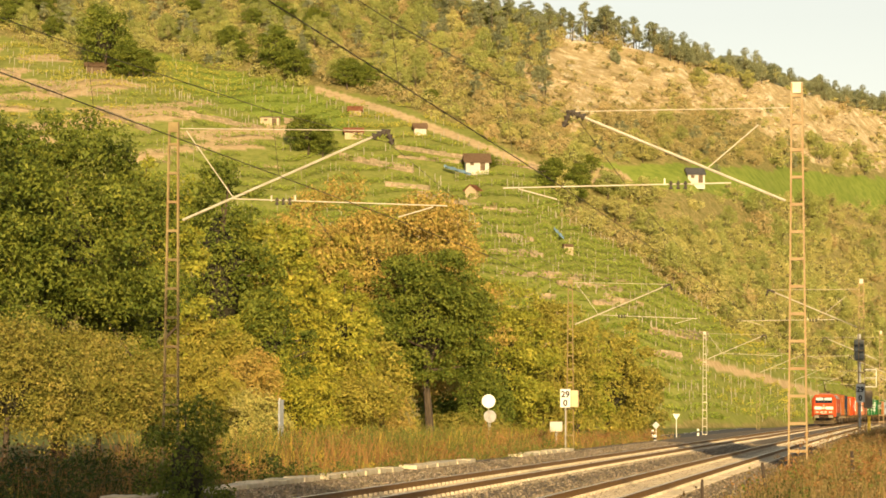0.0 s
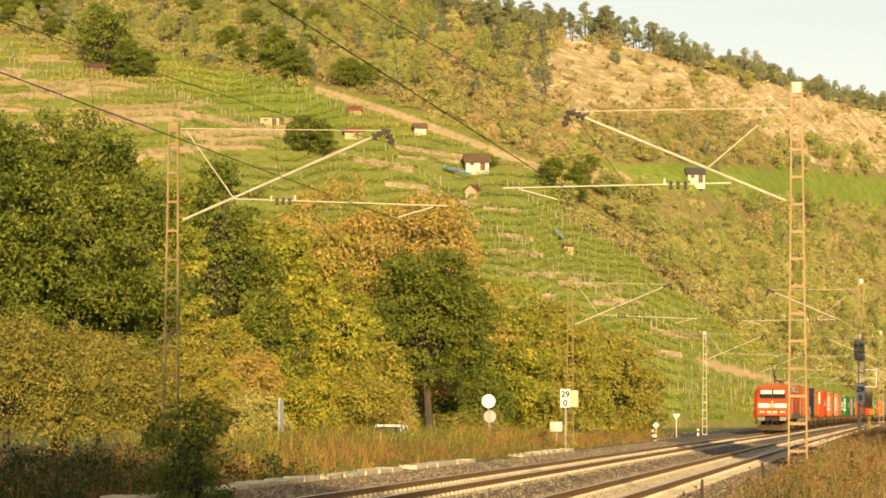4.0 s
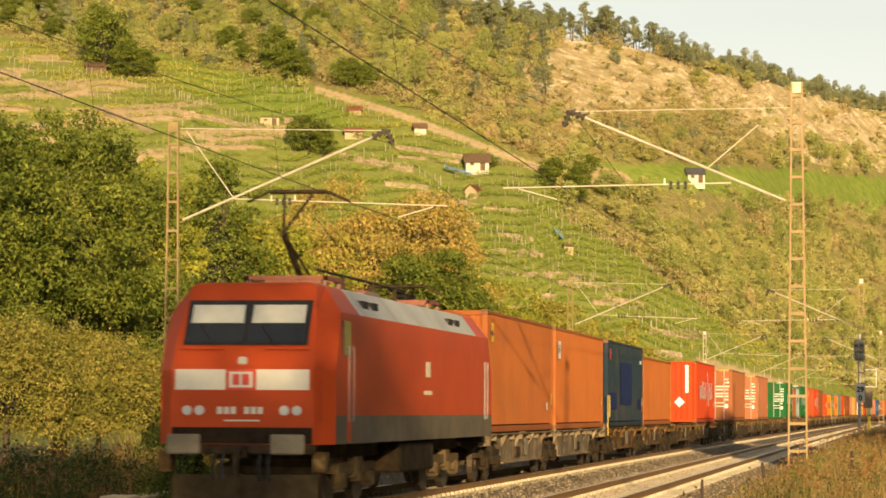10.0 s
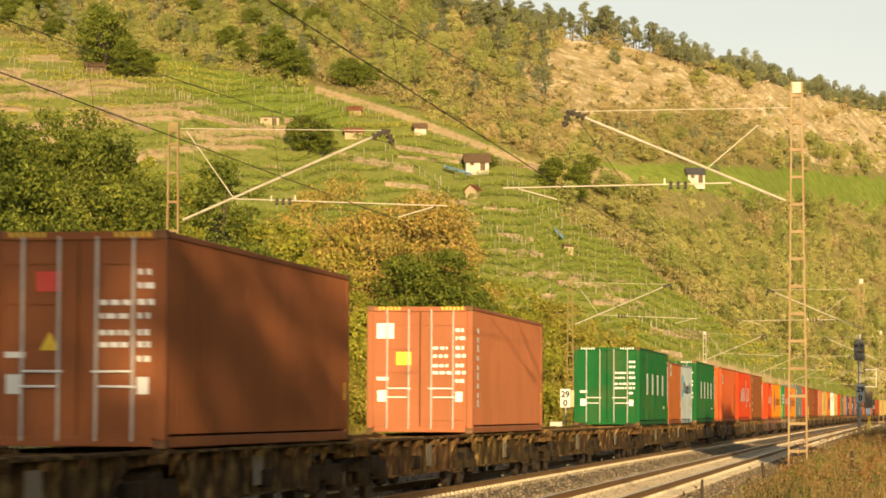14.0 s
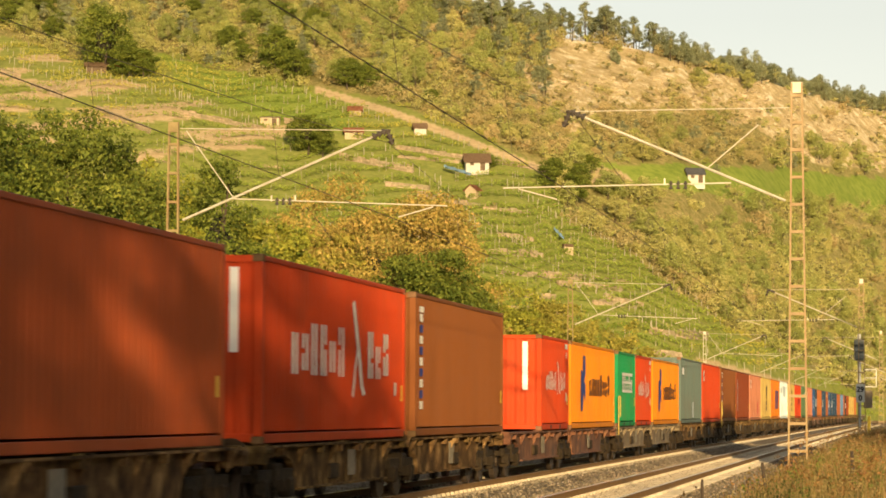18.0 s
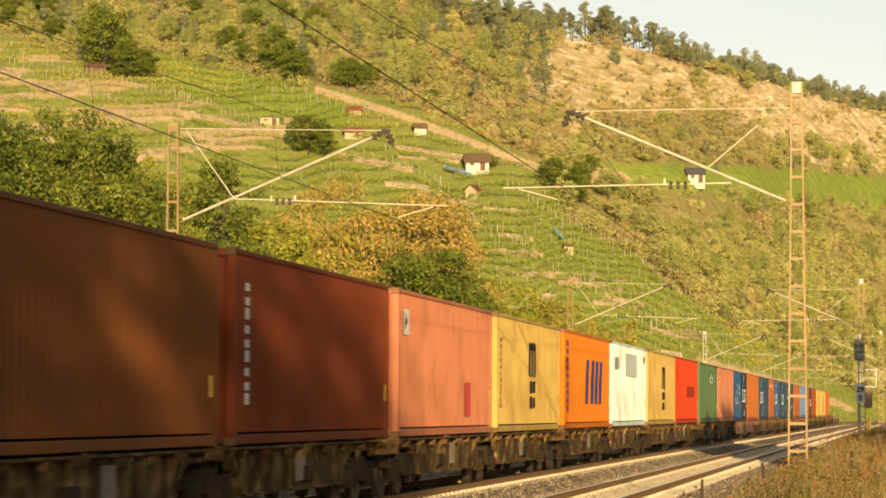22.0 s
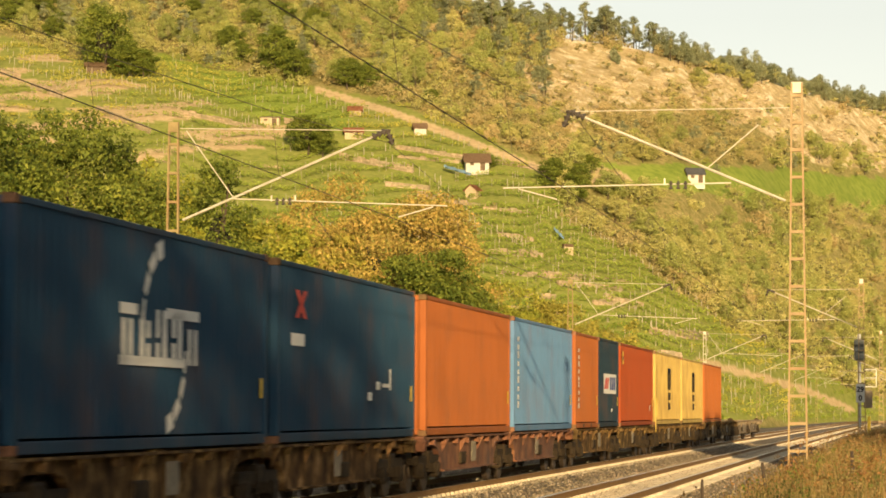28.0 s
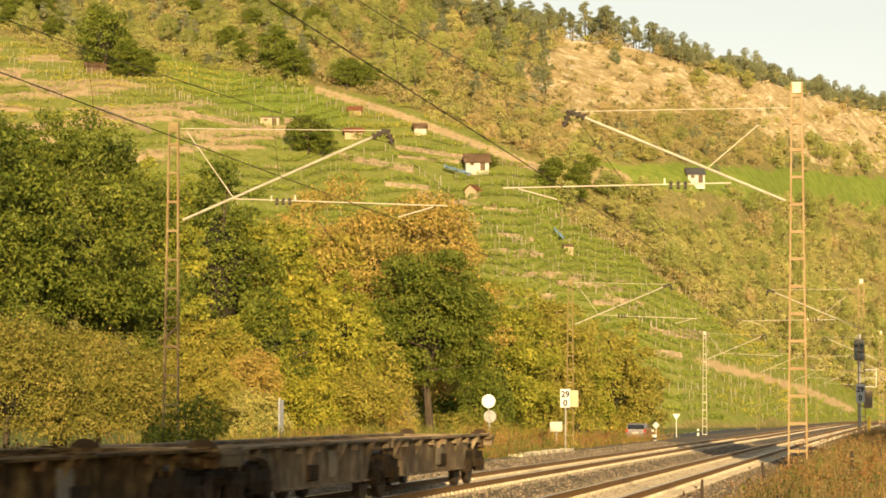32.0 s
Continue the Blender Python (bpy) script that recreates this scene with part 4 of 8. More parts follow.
        marks([(-0.1, 1.3, 1.15, 1.65), (1.7, 3.8, 1.2, 1.65), (-h + 0.8, -h + 1.1, 1.9, 2.3)], mat("darker_red_patch", [(0.36, 0.03, 0.010), (0.40, 0.036, 0.013)], rough=0.6, spec=0.05), P, "painted_patch", "darker red patch")
    elif style == "blob":
        marks(letters(-h + 6.4, -h + 9.2, 1.9, 2.4, 3, 6), M_WHITE, P, "lettering_bar")
        marks([(-h + 6.4, -h + 9.0, 1.66, 1.71)], M_REDMARK, P)
    elif style == "ring":
        marks(letters(-2.0, 2.0, 1.12, 1.82, 5, 9), M_WHITE, P, "lettering_bar")
        marks([(-2.0, -1.2, 1.72, 1.86), (-2.0, 1.1, 1.08, 1.2), (0.2, 1.9, 1.72, 1.86)], M_WHITE, P)
        poly_marks(arc(0.15, 1.45, 1.08, 172, 95, 0.17) + arc(0.1, 1.5, 1.08, -8, -85, 0.17), M_WHITE, P, "ring_emblem", "broken white ring")
    elif style == "scatter":
        rnd = random.Random(4)
        marks([(a, a + rnd.uniform(0.1, 0.3), z, z + rnd.uniform(0.06, 0.22)) for a, z in ((-h + 1 + rnd.random() * 4, 0.8 + rnd.random() * 1.2) for _ in range(26))], M_WHITE, P, "worn_lettering", "worn white lettering")
    elif style == "cross":
        marks([(-h + 0.9, -h + 1.9, 1.55, 1.75)], M_WHITE, P)
        poly_marks([[(-h + 1.2, 2.0), (-h + 1.5, 2.0), (-h + 2.1, 2.45), (-h + 1.8, 2.45)], [(-h + 1.2, 2.45), (-h + 1.5, 2.45), (-h + 2.1, 2.0), (-h + 1.8, 2.0)]], M_REDMARK, P, "cross_mark", "red cross mark")
        marks([(1.2, 1.6, 0.7, 0.85), (2.0, 2.4, 0.9, 1.05), (2.6, 3.4, 0.95, 1.02), (3.3, 3.5, 0.9, 1.3)], M_WHITE, P)
    elif style == "vstrip":
        marks([(-h + 0.6, -h + 0.85, 0.6 + 0.21 * i, 0.6 + 0.21 * i + (0.12 if i % 3 else 0.17)) for i in range(9)], M_WHITE, P, "vertical_print")
    elif style == "panel":
        marks([(-0.28 * L, 0.36 * L, 1.1, 1.75)], M_WHITE, P, "name_panel", "white name panel")
        poly_marks([[(y, z) for y, z in p] for p in ([(-1.5, 1.25), (-0.9, 1.25), (-0.5, 1.62), (-1.1, 1.62)], [(-0.8, 1.25), (-0.4, 1.25), (0.0, 1.62), (-0.4, 1.62)])], M_REDMARK, P, "name_mark")
        for a in (0.2, 0.85, 1.45):
            bm = bmesh.new()
            bm.faces.new([bm.verts.new((1.2275, y, z)) for y, z in ((a, 1.22), (a + 0.45, 1.22), (a + 0.45, 1.65), (a, 1.65))])
            part("lettering_bar", bm, M_BLUE, P)
        marks([(0.6, 1.0, 0.5, 0.62)], M_WHITE, P)
    elif style == "bar":
        marks([(-h + 0.6, -h + 2.5, 2.25, 2.5)], M_YELLOW, P, "name_bar", "yellow name bar")
        marks([(h - 1.2, h - 0.9, 2.3, 2.45), (h - 1.2, h - 0.7, 2.1, 2.22), (h - 1.2, h - 0.9, 0.55, 0.62)], M_WHITE, P)
    elif style == "lowmark":
        marks([(h - 5.9, h - 5.0, 0.25, 0.95)], mat("pale_mark", [(0.42, 0.46, 0.46), (0.5, 0.53, 0.53)], rough=0.7), P)
        marks([(-h + 0.7, -h + 1.7, 2.15, 2.45)], M_WHITE, P)
    elif style == "tinylogo":
        marks([(-h + 0.55, -h + 0.95, 2.15, 2.6)], M_YELLOW, P, "logo_square")
        marks([(-h + 0.6, -h + 0.9, 2.3, 2.42)], M_BLUE, P)
        marks([(h - 1.5, h - 1.2, 0.55, 0.75)], M_WHITE, P)
    marks([(h - 0.52, h - 0.32, 0.7, 1.0)], M_YELLOW, P, "warning_sticker")
    if L < 7:
        marks([(-1.18, -0.86, 0.03, 0.14), (0.86, 1.18, 0.03, 0.14)], M_INK, P, "fork_pocket", "dark fork pocket")
    if dk == 24:
        marks([(-h + 0.665 * L, -h + 0.735 * L, 0.4, 1.15)], M_REDMARK, P, "painted_patch", "bright red overpainted patch")


# front edge, feet, paint, style, doors in front
LOADS = [(19.25, 40, "rust", "tinylogo", 0), (32.1, 40, "orange", "square", 0), (45.85, 40, "navy", "patches", 0), (58.35, 40, "orange", "", 0), (84.6, 40, "red", "scribble", 0), (110.9, 40, "tan", "", 1), (137.2, 40, "clay", "vstrip", 1),
         (177.0, 40, "green", "blocks4", 1), (189.75, 20, "rust", "square", 0), (196.0, 20, "grey", "star", 0), (204.75, 40, "green", "blocks4", 1), (222.3, 40, "vermilion", "square", 0), (236.85, 40, "red", "scribble", 0), (250.2, 40, "brown", "stripcode", 0),
         (269.6, 20, "red", "scribble20", 0), (276.3, 40, "amber", "emblem", 0), (289.7, 20, "bright", "plate", 0), (296.0, 20, "red", "scribble20", 0), (302.85, 40, "amber", "emblem", 0), (316.2, 40, "slate", "lowmark", 0), (329.1, 40, "red", "square", 0),
         (342.55, 40, "brown", "stripcode", 0), (355.75, 40, "maroon", "vstrip", 0), (368.95, 40, "pink", "square", 0), (382.05, 40, "mustard", "uprights", 0), (395.4, 40, "zest", "slant", 0), (408.3, 40, "white", "white", 0), (421.45, 40, "mustard", "uprights", 0), (434.3, 40, "coral", "twosquares", 0),
         (447.9, 40, "moss", "blob", 0), (460.85, 40, "pink", "vstrip", 0), (473.95, 20, "blue", "scatter", 0), (480.2, 20, "navy", "ring", 0), (487.0, 40, "orange", "", 0), (500.1, 20, "steelblue", "ring", 0), (506.3, 20, "steelblue", "", 0), (513.5, 20, "rust", "bar", 0), (519.7, 20, "blue", "ring", 0),
         (527.0, 40, "steelblue", "ring", 0), (539.9, 40, "steelblue", "cross", 0), (553.4, 40, "rust", "", 0), (566.3, 40, "sky", "vstrip", 0), (579.45, 20, "rust", "vstrip", 0), (585.75, 20, "navy", "panel", 0), (592.55, 40, "oxide", "tinylogo", 0), (605.9, 40, "mustard", "uprights", 0), (618.9, 40, "mustard", "uprights", 0), (632.2, 40, "orange", "", 0)]
LOWER = (58.35, 189.75, 196.0, 269.6, 276.3, 289.7, 296.0, 302.85)   # fronts of the loads of standard height
WAGONS = [(18.75 + 26.33 * i, 26.2) for i in range(7)] + [(203.2, 33.0), (236.35, 26.2)] + [(262.75 + 26.34 * i, 26.2) for i in range(16)]


def make_train():
    protos = {}
    for i, (y, L) in enumerate(WAGONS):
        tone = (1 if i == 0 or i == 10 or i == 24 else 2 if i in (9, 17, 20) else 0)
        key = (L, tone) if i not in (1, 10, 12, 22) else (L, tone, i)
        if key not in protos:
            protos[key] = w = container_wagon(L, tone)
        else:
            w = copy_thing(protos[key], Matrix.Identity(4))
        if i in (1, 10, 12, 22):
            o = part("hand_rail", cached("handrail", lambda: tubes(((0, -0.3, 0.9), (0, -0.3, 2.2), 0.016), ((0, 0.25, 1.5), (0, 0.25, 2.2), 0.016), ((0, -0.3, 2.2), (0, 0.25, 2.2), 0.016), ((0, -0.3, 1.5), (0, 0.25, 1.5), 0.016)), mat("rail_yellow", [(0.46, 0.32, 0.06), (0.58, 0.42, 0.10)], scale=6, rough=0.6)), None, w, "yellow bent hand rail")
            o.location = (1.27, -L / 2 + 0.62, 0)
        tagged(w, ("brown weathered", "grey and rusty", "red-brown weathered")[tone] + " articulated container wagon rolling on three bogies", "freight wagon", "wagons of the freight train")
        ROLLING.append((w, y + L / 2))
    for i, (y, feet, col, style, doors) in enumerate(LOADS):
        L = 12.192 if feet == 40 else 6.058
        c, word = PAINTS[col]
        tall = 2.591 if y in LOWER else 2.896
        ob = container(L, paint(col, c, amt=0.5 if col in ("white", "rust", "pink", "mustard") else 0.3), bool(doors), tall)
        dress(ob, style, L, tall, 5 if i == 4 else i + 1)
        if doors:
            h = L / 2
            end_marks(lines_of_print(0.3, 0.72, (1.9, 1.72, 1.5, 1.34), 0.07, i) + lines_of_print(0.82, 1.05, (2.3, 2.12, 1.9, 1.72, 1.5, 1.34, 1.15), 0.08, i + 3), M_WHITE, ob, -h + 0.02, "door_print", "white printed lines")
            end_marks([(0.82, 0.98, 0.72, 0.95), (-0.98, -0.78, 0.72, 0.98), (-1.0, -0.72, 1.2, 1.28)], M_WHITE, ob, -h + 0.02, "sticker")
            for x in [-0.95 + 0.09 * k for k in range(6)] + [0.5 + 0.09 * k for k in range(6)]:
                end_marks([(x, x + 0.045, 2.80, 2.87)], M_YELLOW if col != "green" else M_WHITE, ob, -h - 0.003, "hazard_stripe")
            if col == "tan":
                end_marks([(-0.58, -0.22, 2.08, 2.35)], M_REDMARK, ob, -h + 0.021, "logo_plate")
                bm = bmesh.new()
                bm.faces.new([bm.verts.new((x, -h + 0.02, z)) for x, z in ((-0.52, 1.3), (-0.24, 1.3), (-0.38, 1.55))])
                part("warning_triangle", bm, M_YELLOW, ob, "yellow warning triangle")
            if col == "clay":
                end_marks([(-0.55, -0.2, 1.55, 1.85)], M_YELLOW, ob, -h + 0.02, "sticker", "yellow sticker")
                end_marks([(-1.0, -0.6, 2.15, 2.5)], M_WHITE, ob, -h + 0.02, "sticker")
        feats = {"scribble": " with white ribbon emblem", "scribble20": " with white ribbon emblem", "blocks4": " with four white letter blocks", "square": " with a small white square logo", "patches": " with deep blue overpainted patches", "star": " with light blue star square",
                 "stripcode": " with vertical code strip", "emblem": " with dark blue emblem", "plate": " with a white lettering band", "uprights": " with black upright letter blocks", "slant": " with dark blue slanted shapes", "white": " streaked with rust and grey patches",
                 "ring": " with broken white ring", "panel": " with a white name panel", "bar": " with a yellow name bar", "vstrip": " with a vertical row of print", "twosquares": " with two darker patches"}
        tagged(ob, "%s steel %s-foot container%s" % (word, "forty" if feet == 40 else "twenty", feats.get(style, " on a wagon")), "shipping container", "containers on the train")
        ob["deck"] = 1.168
        ROLLING.append((ob, y + L / 2))


def loco_body():
    """Lofts the body: raked cab ends, chamfered corners, slanted roof edges."""
    zs = [1.12, 1.60, 2.35, 3.00, 3.34, 3.79, 3.84]
    hw = [1.50, 1.50, 1.50, 1.49, 1.47, 1.14, 0.95]
    nose = [0.81, 0.81, 0.81, 0.79, 0.77, 0.93, 0.98]
    rake = [0.0, 0.0, 0.0, 0.34, 0.55, 0.82, 0.9]
    LEN = 18.5
    rings = []
    for y0, k, cham in ((0.0, 1.0, 0.80), (0.42, 1.0, 1.0), (1.6, 0.35, 1.0), (2.6, 0.0, 1.0), (LEN - 2.6, 0.0, 1.0), (LEN - 1.6, -0.35, 1.0), (LEN - 0.42, -1.0, 1.0), (LEN, -1.0, 0.80)):
        ring = [(w * (q if cham < 1 else 1.0), y0 + k * r, z) for w, r, z, q in zip(hw, rake, zs, nose)]
        rings.append(ring + [(-x, y, z) for x, y, z in reversed(ring)])
    return rings


def make_loco():
    lo = empty_thing("locomotive")
    R = loco_body()
    n = len(R[0])

    def skin(rows, cols, material, name, label=""):
        bm = bmesh.new()
        vs = {}
        for i in rows:
            for k in cols:
                for a, b in ((i, k), (i, (k + 1) % n), (i + 1, (k + 1) % n), (i + 1, k)):
                    if (a, b) not in vs:
                        vs[a, b] = bm.verts.new(R[a][b])
                bm.faces.new([vs[i, k], vs[i, (k + 1) % n], vs[i + 1, (k + 1) % n], vs[i + 1, k]])
        bmesh.ops.recalc_face_normals(bm, faces=bm.faces[:])
        return part(name, bm, material, lo, label)
    skin([3], [1, 2, 3], M_LOCO, "side_wall", "bright red side panel")
    skin([3], [9, 10, 11], M_LOCO, "side_wall", "bright red side panel")
    skin([0, 1, 2], [1, 2, 3, 4, 5, 6, 7, 8, 9, 10, 11], M_LOCO, "cab", "bright red driver's cab")
    skin([4, 5, 6], [1, 2, 3, 4, 5, 6, 7, 8, 9, 10, 11], M_LOCO, "cab", "bright red driver's cab")
    for k in (0, 12):
        skin([0], [k], M_LOCO, "cab_skirt")
        skin([6], [k], M_LOCO, "cab_skirt")
        skin([1, 2, 3, 4, 5], [k], M_LOCOLOW, "lower_band", "dark grey dirty lower band")
    skin([3], [4, 5, 6, 7, 8], M_GREY, "roof", "light grey roof with slanted edges")
    skin([0, 1, 2, 3, 4, 5, 6], [13], M_LOCOLOW, "underframe")
    for a in (0, 7):
        bm = bmesh.new()
        fs = R[a]
        vs = [bm.verts.new(p) for p in fs]
        for i in range(6):
            bm.faces.new((vs[i], vs[i + 1], vs[n - 2 - i], vs[n - 1 - i]))
        bmesh.ops.recalc_face_normals(bm, faces=bm.faces[:])
        part("cab_front", bm, M_LOCO, lo, "bright red raked cab front")

    def yf(z):
        return float(np.interp(z, [2.35, 3.00, 3.34, 3.79], [0, 0.34, 0.55, 0.82]))

    def face_plate(x0, x1, z0, z1, off, material, name, label="", parent=lo):
        bm = bmesh.new()
        a = [bm.verts.new((x, yf(z) - off, z)) for x, z in ((x0, z0), (x1, z0), (x1, z1), (x0, z1))]
        b = [bm.verts.new((v.co.x, v.co.y + off + 0.02, v.co.z)) for v in a]
        bm.faces.new(a)
        for i in range(4):
            j = (i + 1) % 4
            bm.faces.new((a[i], b[i], b[j], a[j]))
        bmesh.ops.recalc_face_normals(bm, faces=bm.faces[:])
        return part(name, bm, material, parent, label)
    face_plate(-1.06, 1.06, 2.77, 3.53, 0.045, M_INK, "window_surround", "black window surround")
    # Pale flat panel across the upper part of each windscreen.
    pale_top = mat("pale_windscreen_top", [(0.50, 0.485, 0.42), (0.60, 0.58, 0.50)], scale=4, rough=0.6)
    for x0, x1 in ((-1.0, -0.04), (0.04, 1.0)):
        w = face_plate(x0, x1, 2.82, 3.48, 0.055, M_GLASS, "windscreen", "dark glossy windscreen")
        face_plate(x0 + 0.03, x1 - 0.03, 3.14, 3.45, 0.062, pale_top, "sun_blind", "pale upper panel of the windscreen", w)
        part("wiper", tubes(((x0 * 0.5 + x1 * 0.5, yf(2.80) - 0.09, 2.76), (x0 * 0.8 + x1 * 0.2, yf(3.15) - 0.09, 3.12), 0.012)), M_INK, w)
    for x0, x1 in ((-1.14, -0.28), (0.24, 1.14)):
        face_plate(x0, x1, 2.02, 2.36, 0.006, M_CREAM, "front_band", "cream white front band")
    face_plate(-0.26, 0.22, 2.02, 2.36, 0.006, M_REDMARK, "logo_frame")
    face_plate(-0.22, 0.18, 2.06, 2.32, 0.010, M_CREAM, "logo_plate", "plain cream logo plate")
    face_plate(-0.16, -0.04, 2.10, 2.28, 0.014, M_REDMARK, "logo_bar")
    face_plate(0.0, 0.12, 2.10, 2.28, 0.014, M_REDMARK, "logo_bar")
    for i in range(7):
        if i != 3:
            face_plate(-0.42 + i * 0.115, -0.335 + i * 0.115, 1.62, 1.74, 0.008, M_CREAM, "number_bar")
    face_plate(-0.30, 0.30, 1.50, 1.525, 0.010, M_CREAM, "trim_line")
    # Flat plate on the front whose near-black colour is the gap's shade.
    face_plate(-1.19, 1.19, 1.13, 1.40, 0.010, mat("recess_shade", [(0.018, 0.012, 0.008), (0.035, 0.024, 0.015)], scale=4, rough=0.9, spec=0.05), "front_recess", "flat dark plate standing for the shaded gap above the buffers")
    for s in (-1, 1):
        bm = bmesh.new()
        for x in (0.72, 0.93):
            tube(bm, (s * x, 0.02, 1.68), (s * x, -0.035, 1.68), 0.085, 0.08, seg=14)
        part("headlight", bm, M_LAMP, lo, "lit round headlight pair")
    bm = bmesh.new()
    box(bm, -0.09, 0.07, yf(2.50) - 0.05, yf(2.50) + 0.02, 2.43, 2.57, 0.03)
    part("top_headlight", bm, M_LAMP, lo, "white upper headlight")
    for s in (-1, 1):
        part("grab_rail", tubes(((s * 1.36, 0.0, 1.5), (s * 1.36, -0.03, 2.2), 0.018), ((s * 0.35, yf(2.7) - 0.06, 2.70), (s * 1.1, yf(2.7) - 0.06, 2.70), 0.014)), M_LOCO, lo)
        for yy in (1.35, 1.75):
            part("door_rail", tubes(((s * 1.54, yy, 1.5), (s * 1.54, yy, 2.78), 0.009)), M_GREY, lo, "pale vertical door rail")
            part("door_rail", tubes(((s * 1.54, 18.5 - yy, 1.5), (s * 1.54, 18.5 - yy, 2.78), 0.009)), M_GREY, lo, "pale vertical door rail")
        part("cab_window", boxes((min(s * 1.47, s * 1.512), max(s * 1.47, s * 1.512), 1.02, 1.62, 2.62, 3.2)), M_GLASS, lo, "dark side window")
        part("cab_door", boxes((s * 1.497, s * 1.508, 1.38, 1.72, 1.15, 2.55), bevel=0.004), M_LOCO, lo)
        part("side_emblem", boxes((s * 1.501, s * 1.506, 9.2, 9.7, 2.35, 2.65)), M_CREAM, lo, "small pale emblem")
        part("side_number", boxes((s * 1.501, s * 1.506, 9.0, 9.9, 2.0, 2.08)), M_CREAM, lo)
        for yy in (3.4, 4.3, 12.8, 13.7):
            part("roof_vent", boxes((min(s * 1.2, s * 1.36), max(s * 1.2, s * 1.36), yy, yy + 0.55, 3.47, 3.63), bevel=0.01), M_INK, lo, "dark roof vent")
    # buffers, coupling, plough, boxes
    bm = boxes((-1.25, 1.25, -0.05, 0.35, 0.96, 1.12), bevel=0.02)
    part("buffer_beam", bm, M_IRON, lo)
    part("buffer_beam", boxes((-1.25, 1.25, 18.15, 18.55, 0.96, 1.12), bevel=0.02), M_IRON, lo)
    for y, s in ((0.05, -1), (18.45, 1)):
        for x in (-0.875, 0.875):
            bm = bmesh.new()
            tube(bm, (x, y, 1.12), (x, y + s * 0.45, 1.12), 0.13, seg=10)
            box(bm, x - 0.29, x + 0.29, y + s * 0.5 - 0.03, y + s * 0.5 + 0.03, 0.96, 1.29, 0.03)
            part("buffer", bm, mat("buffer_grey", [(0.17, 0.145, 0.10), (0.26, 0.22, 0.16)], scale=4, rough=0.8, spec=0.1, dirt=(0.09, 0.06, 0.03), dirt_amt=0.7), lo, "wide grey buffer")
    bm = bmesh.new()
    tube(bm, (0, 0.0, 1.02), (0, -0.35, 1.0), 0.07, seg=8)
    tube(bm, (0, -0.35, 1.02), (0, -0.4, 0.62), 0.05, seg=8)
    box(bm, -0.12, 0.12, -0.15, 0.1, 0.9, 1.1)
    part("coupling_hook", bm, M_IRON, lo)
    for x in (-0.45, -0.3, 0.32, 0.48):
        part("brake_hose", tubes(((x, 0.0, 0.95), (x, -0.14, 0.78), 0.03), ((x, -0.14, 0.78), (x, -0.06, 0.52), 0.03)), M_INK, lo)
    bm = bmesh.new()
    a = [bm.verts.new(p) for p in ((-1.25, 0.25, 0.2), (0, -0.05, 0.2), (1.25, 0.25, 0.2), (1.25, 0.25, 0.62), (0, -0.12, 0.62), (-1.25, 0.25, 0.62))]
    bm.faces.new((a[0], a[1], a[4], a[5]))
    bm.faces.new((a[1], a[2], a[3], a[4]))
    bmesh.ops.solidify(bm, geom=bm.faces[:], thickness=0.04)
    part("snow_plough", bm, mat("dusty_plough", [(0.10, 0.075, 0.045), (0.18, 0.135, 0.08)], scale=4, rough=0.9, spec=0.1), lo, "brown-grey dusty snow plough")
    for s in (-1, 1):
        part("step", boxes((min(s * 1.2, s * 1.42), max(s * 1.2, s * 1.42), -0.02, 0.3, 0.66, 1.0), bevel=0.02), M_STEEL, lo, "grey step plate")
        part("under_box", boxes((min(s * 0.75, s * 1.32), max(s * 0.75, s * 1.32), 7.4, 11.2, 0.50, 1.1), bevel=0.04), M_IRON, lo)
    dusty = mat("dusty_bogie", [(0.07, 0.05, 0.026), (0.15, 0.105, 0.055)], scale=5, rough=0.9, spec=0.08, dirt=(0.05, 0.035, 0.02), dirt_amt=0.6, dirt_scale=2.0)
    for y in (4.35, 14.15):
        bogie(lo, y, 2.65, 0.62, dusty)
    bm = boxes((-0.9, 0.9, 1.8, 16.7, 0.85, 1.12))
    part("frame", bm, M_IRON, lo)
    # roof gear and pantographs
    bm = boxes((-0.35, 0.35, 4.6, 5.1, 3.83, 3.96), (-0.5, -0.3, 6.5, 7.9, 3.83, 4.0), (0.25, 0.45, 8.2, 9.8, 3.83, 4.02), (-0.15, 0.15, 10.4, 10.9, 3.83, 4.14), bevel=0.02)
    part("roof_equipment", bm, mat("insulator_brown", [(0.14, 0.06, 0.035), (0.2, 0.09, 0.05)], scale=5, rough=0.4), lo)
    part("roof_line", tubes(((0.25, 4.6, 4.25), (0.25, 13.8, 4.25), 0.025), ((0.25, 7, 3.83), (0.25, 7, 4.25), 0.05), ((0.25, 10, 3.83), (0.25, 10, 4.25), 0.05), ((0.25, 12.5, 3.83), (0.25, 12.5, 4.25), 0.05)), M_IRON, lo)
    red = mat("pantograph_red", [(0.16, 0.05, 0.03), (0.22, 0.07, 0.04)], scale=5, rough=0.6)
    for y, up in ((3.9, True), (14.6, False)):
        p = part("pantograph", boxes((-0.75, 0.75, y - 0.7, y - 0.62, 4.00, 4.07), (-0.75, 0.75, y + 0.62, y + 0.7, 4.00, 4.07), (-0.75, -0.68, y - 0.7, y + 0.7, 4.00, 4.07), (0.68, 0.75, y - 0.7, y + 0.7, 4.00, 4.07)), red, lo, "red-brown pantograph frame")
        ins = bmesh.new()
        for x in (-0.68, 0.68):
            for yy in (-0.6, 0.6):
                tube(ins, (x, y + yy, 3.8), (x, y + yy, 4.02), 0.06, seg=8)
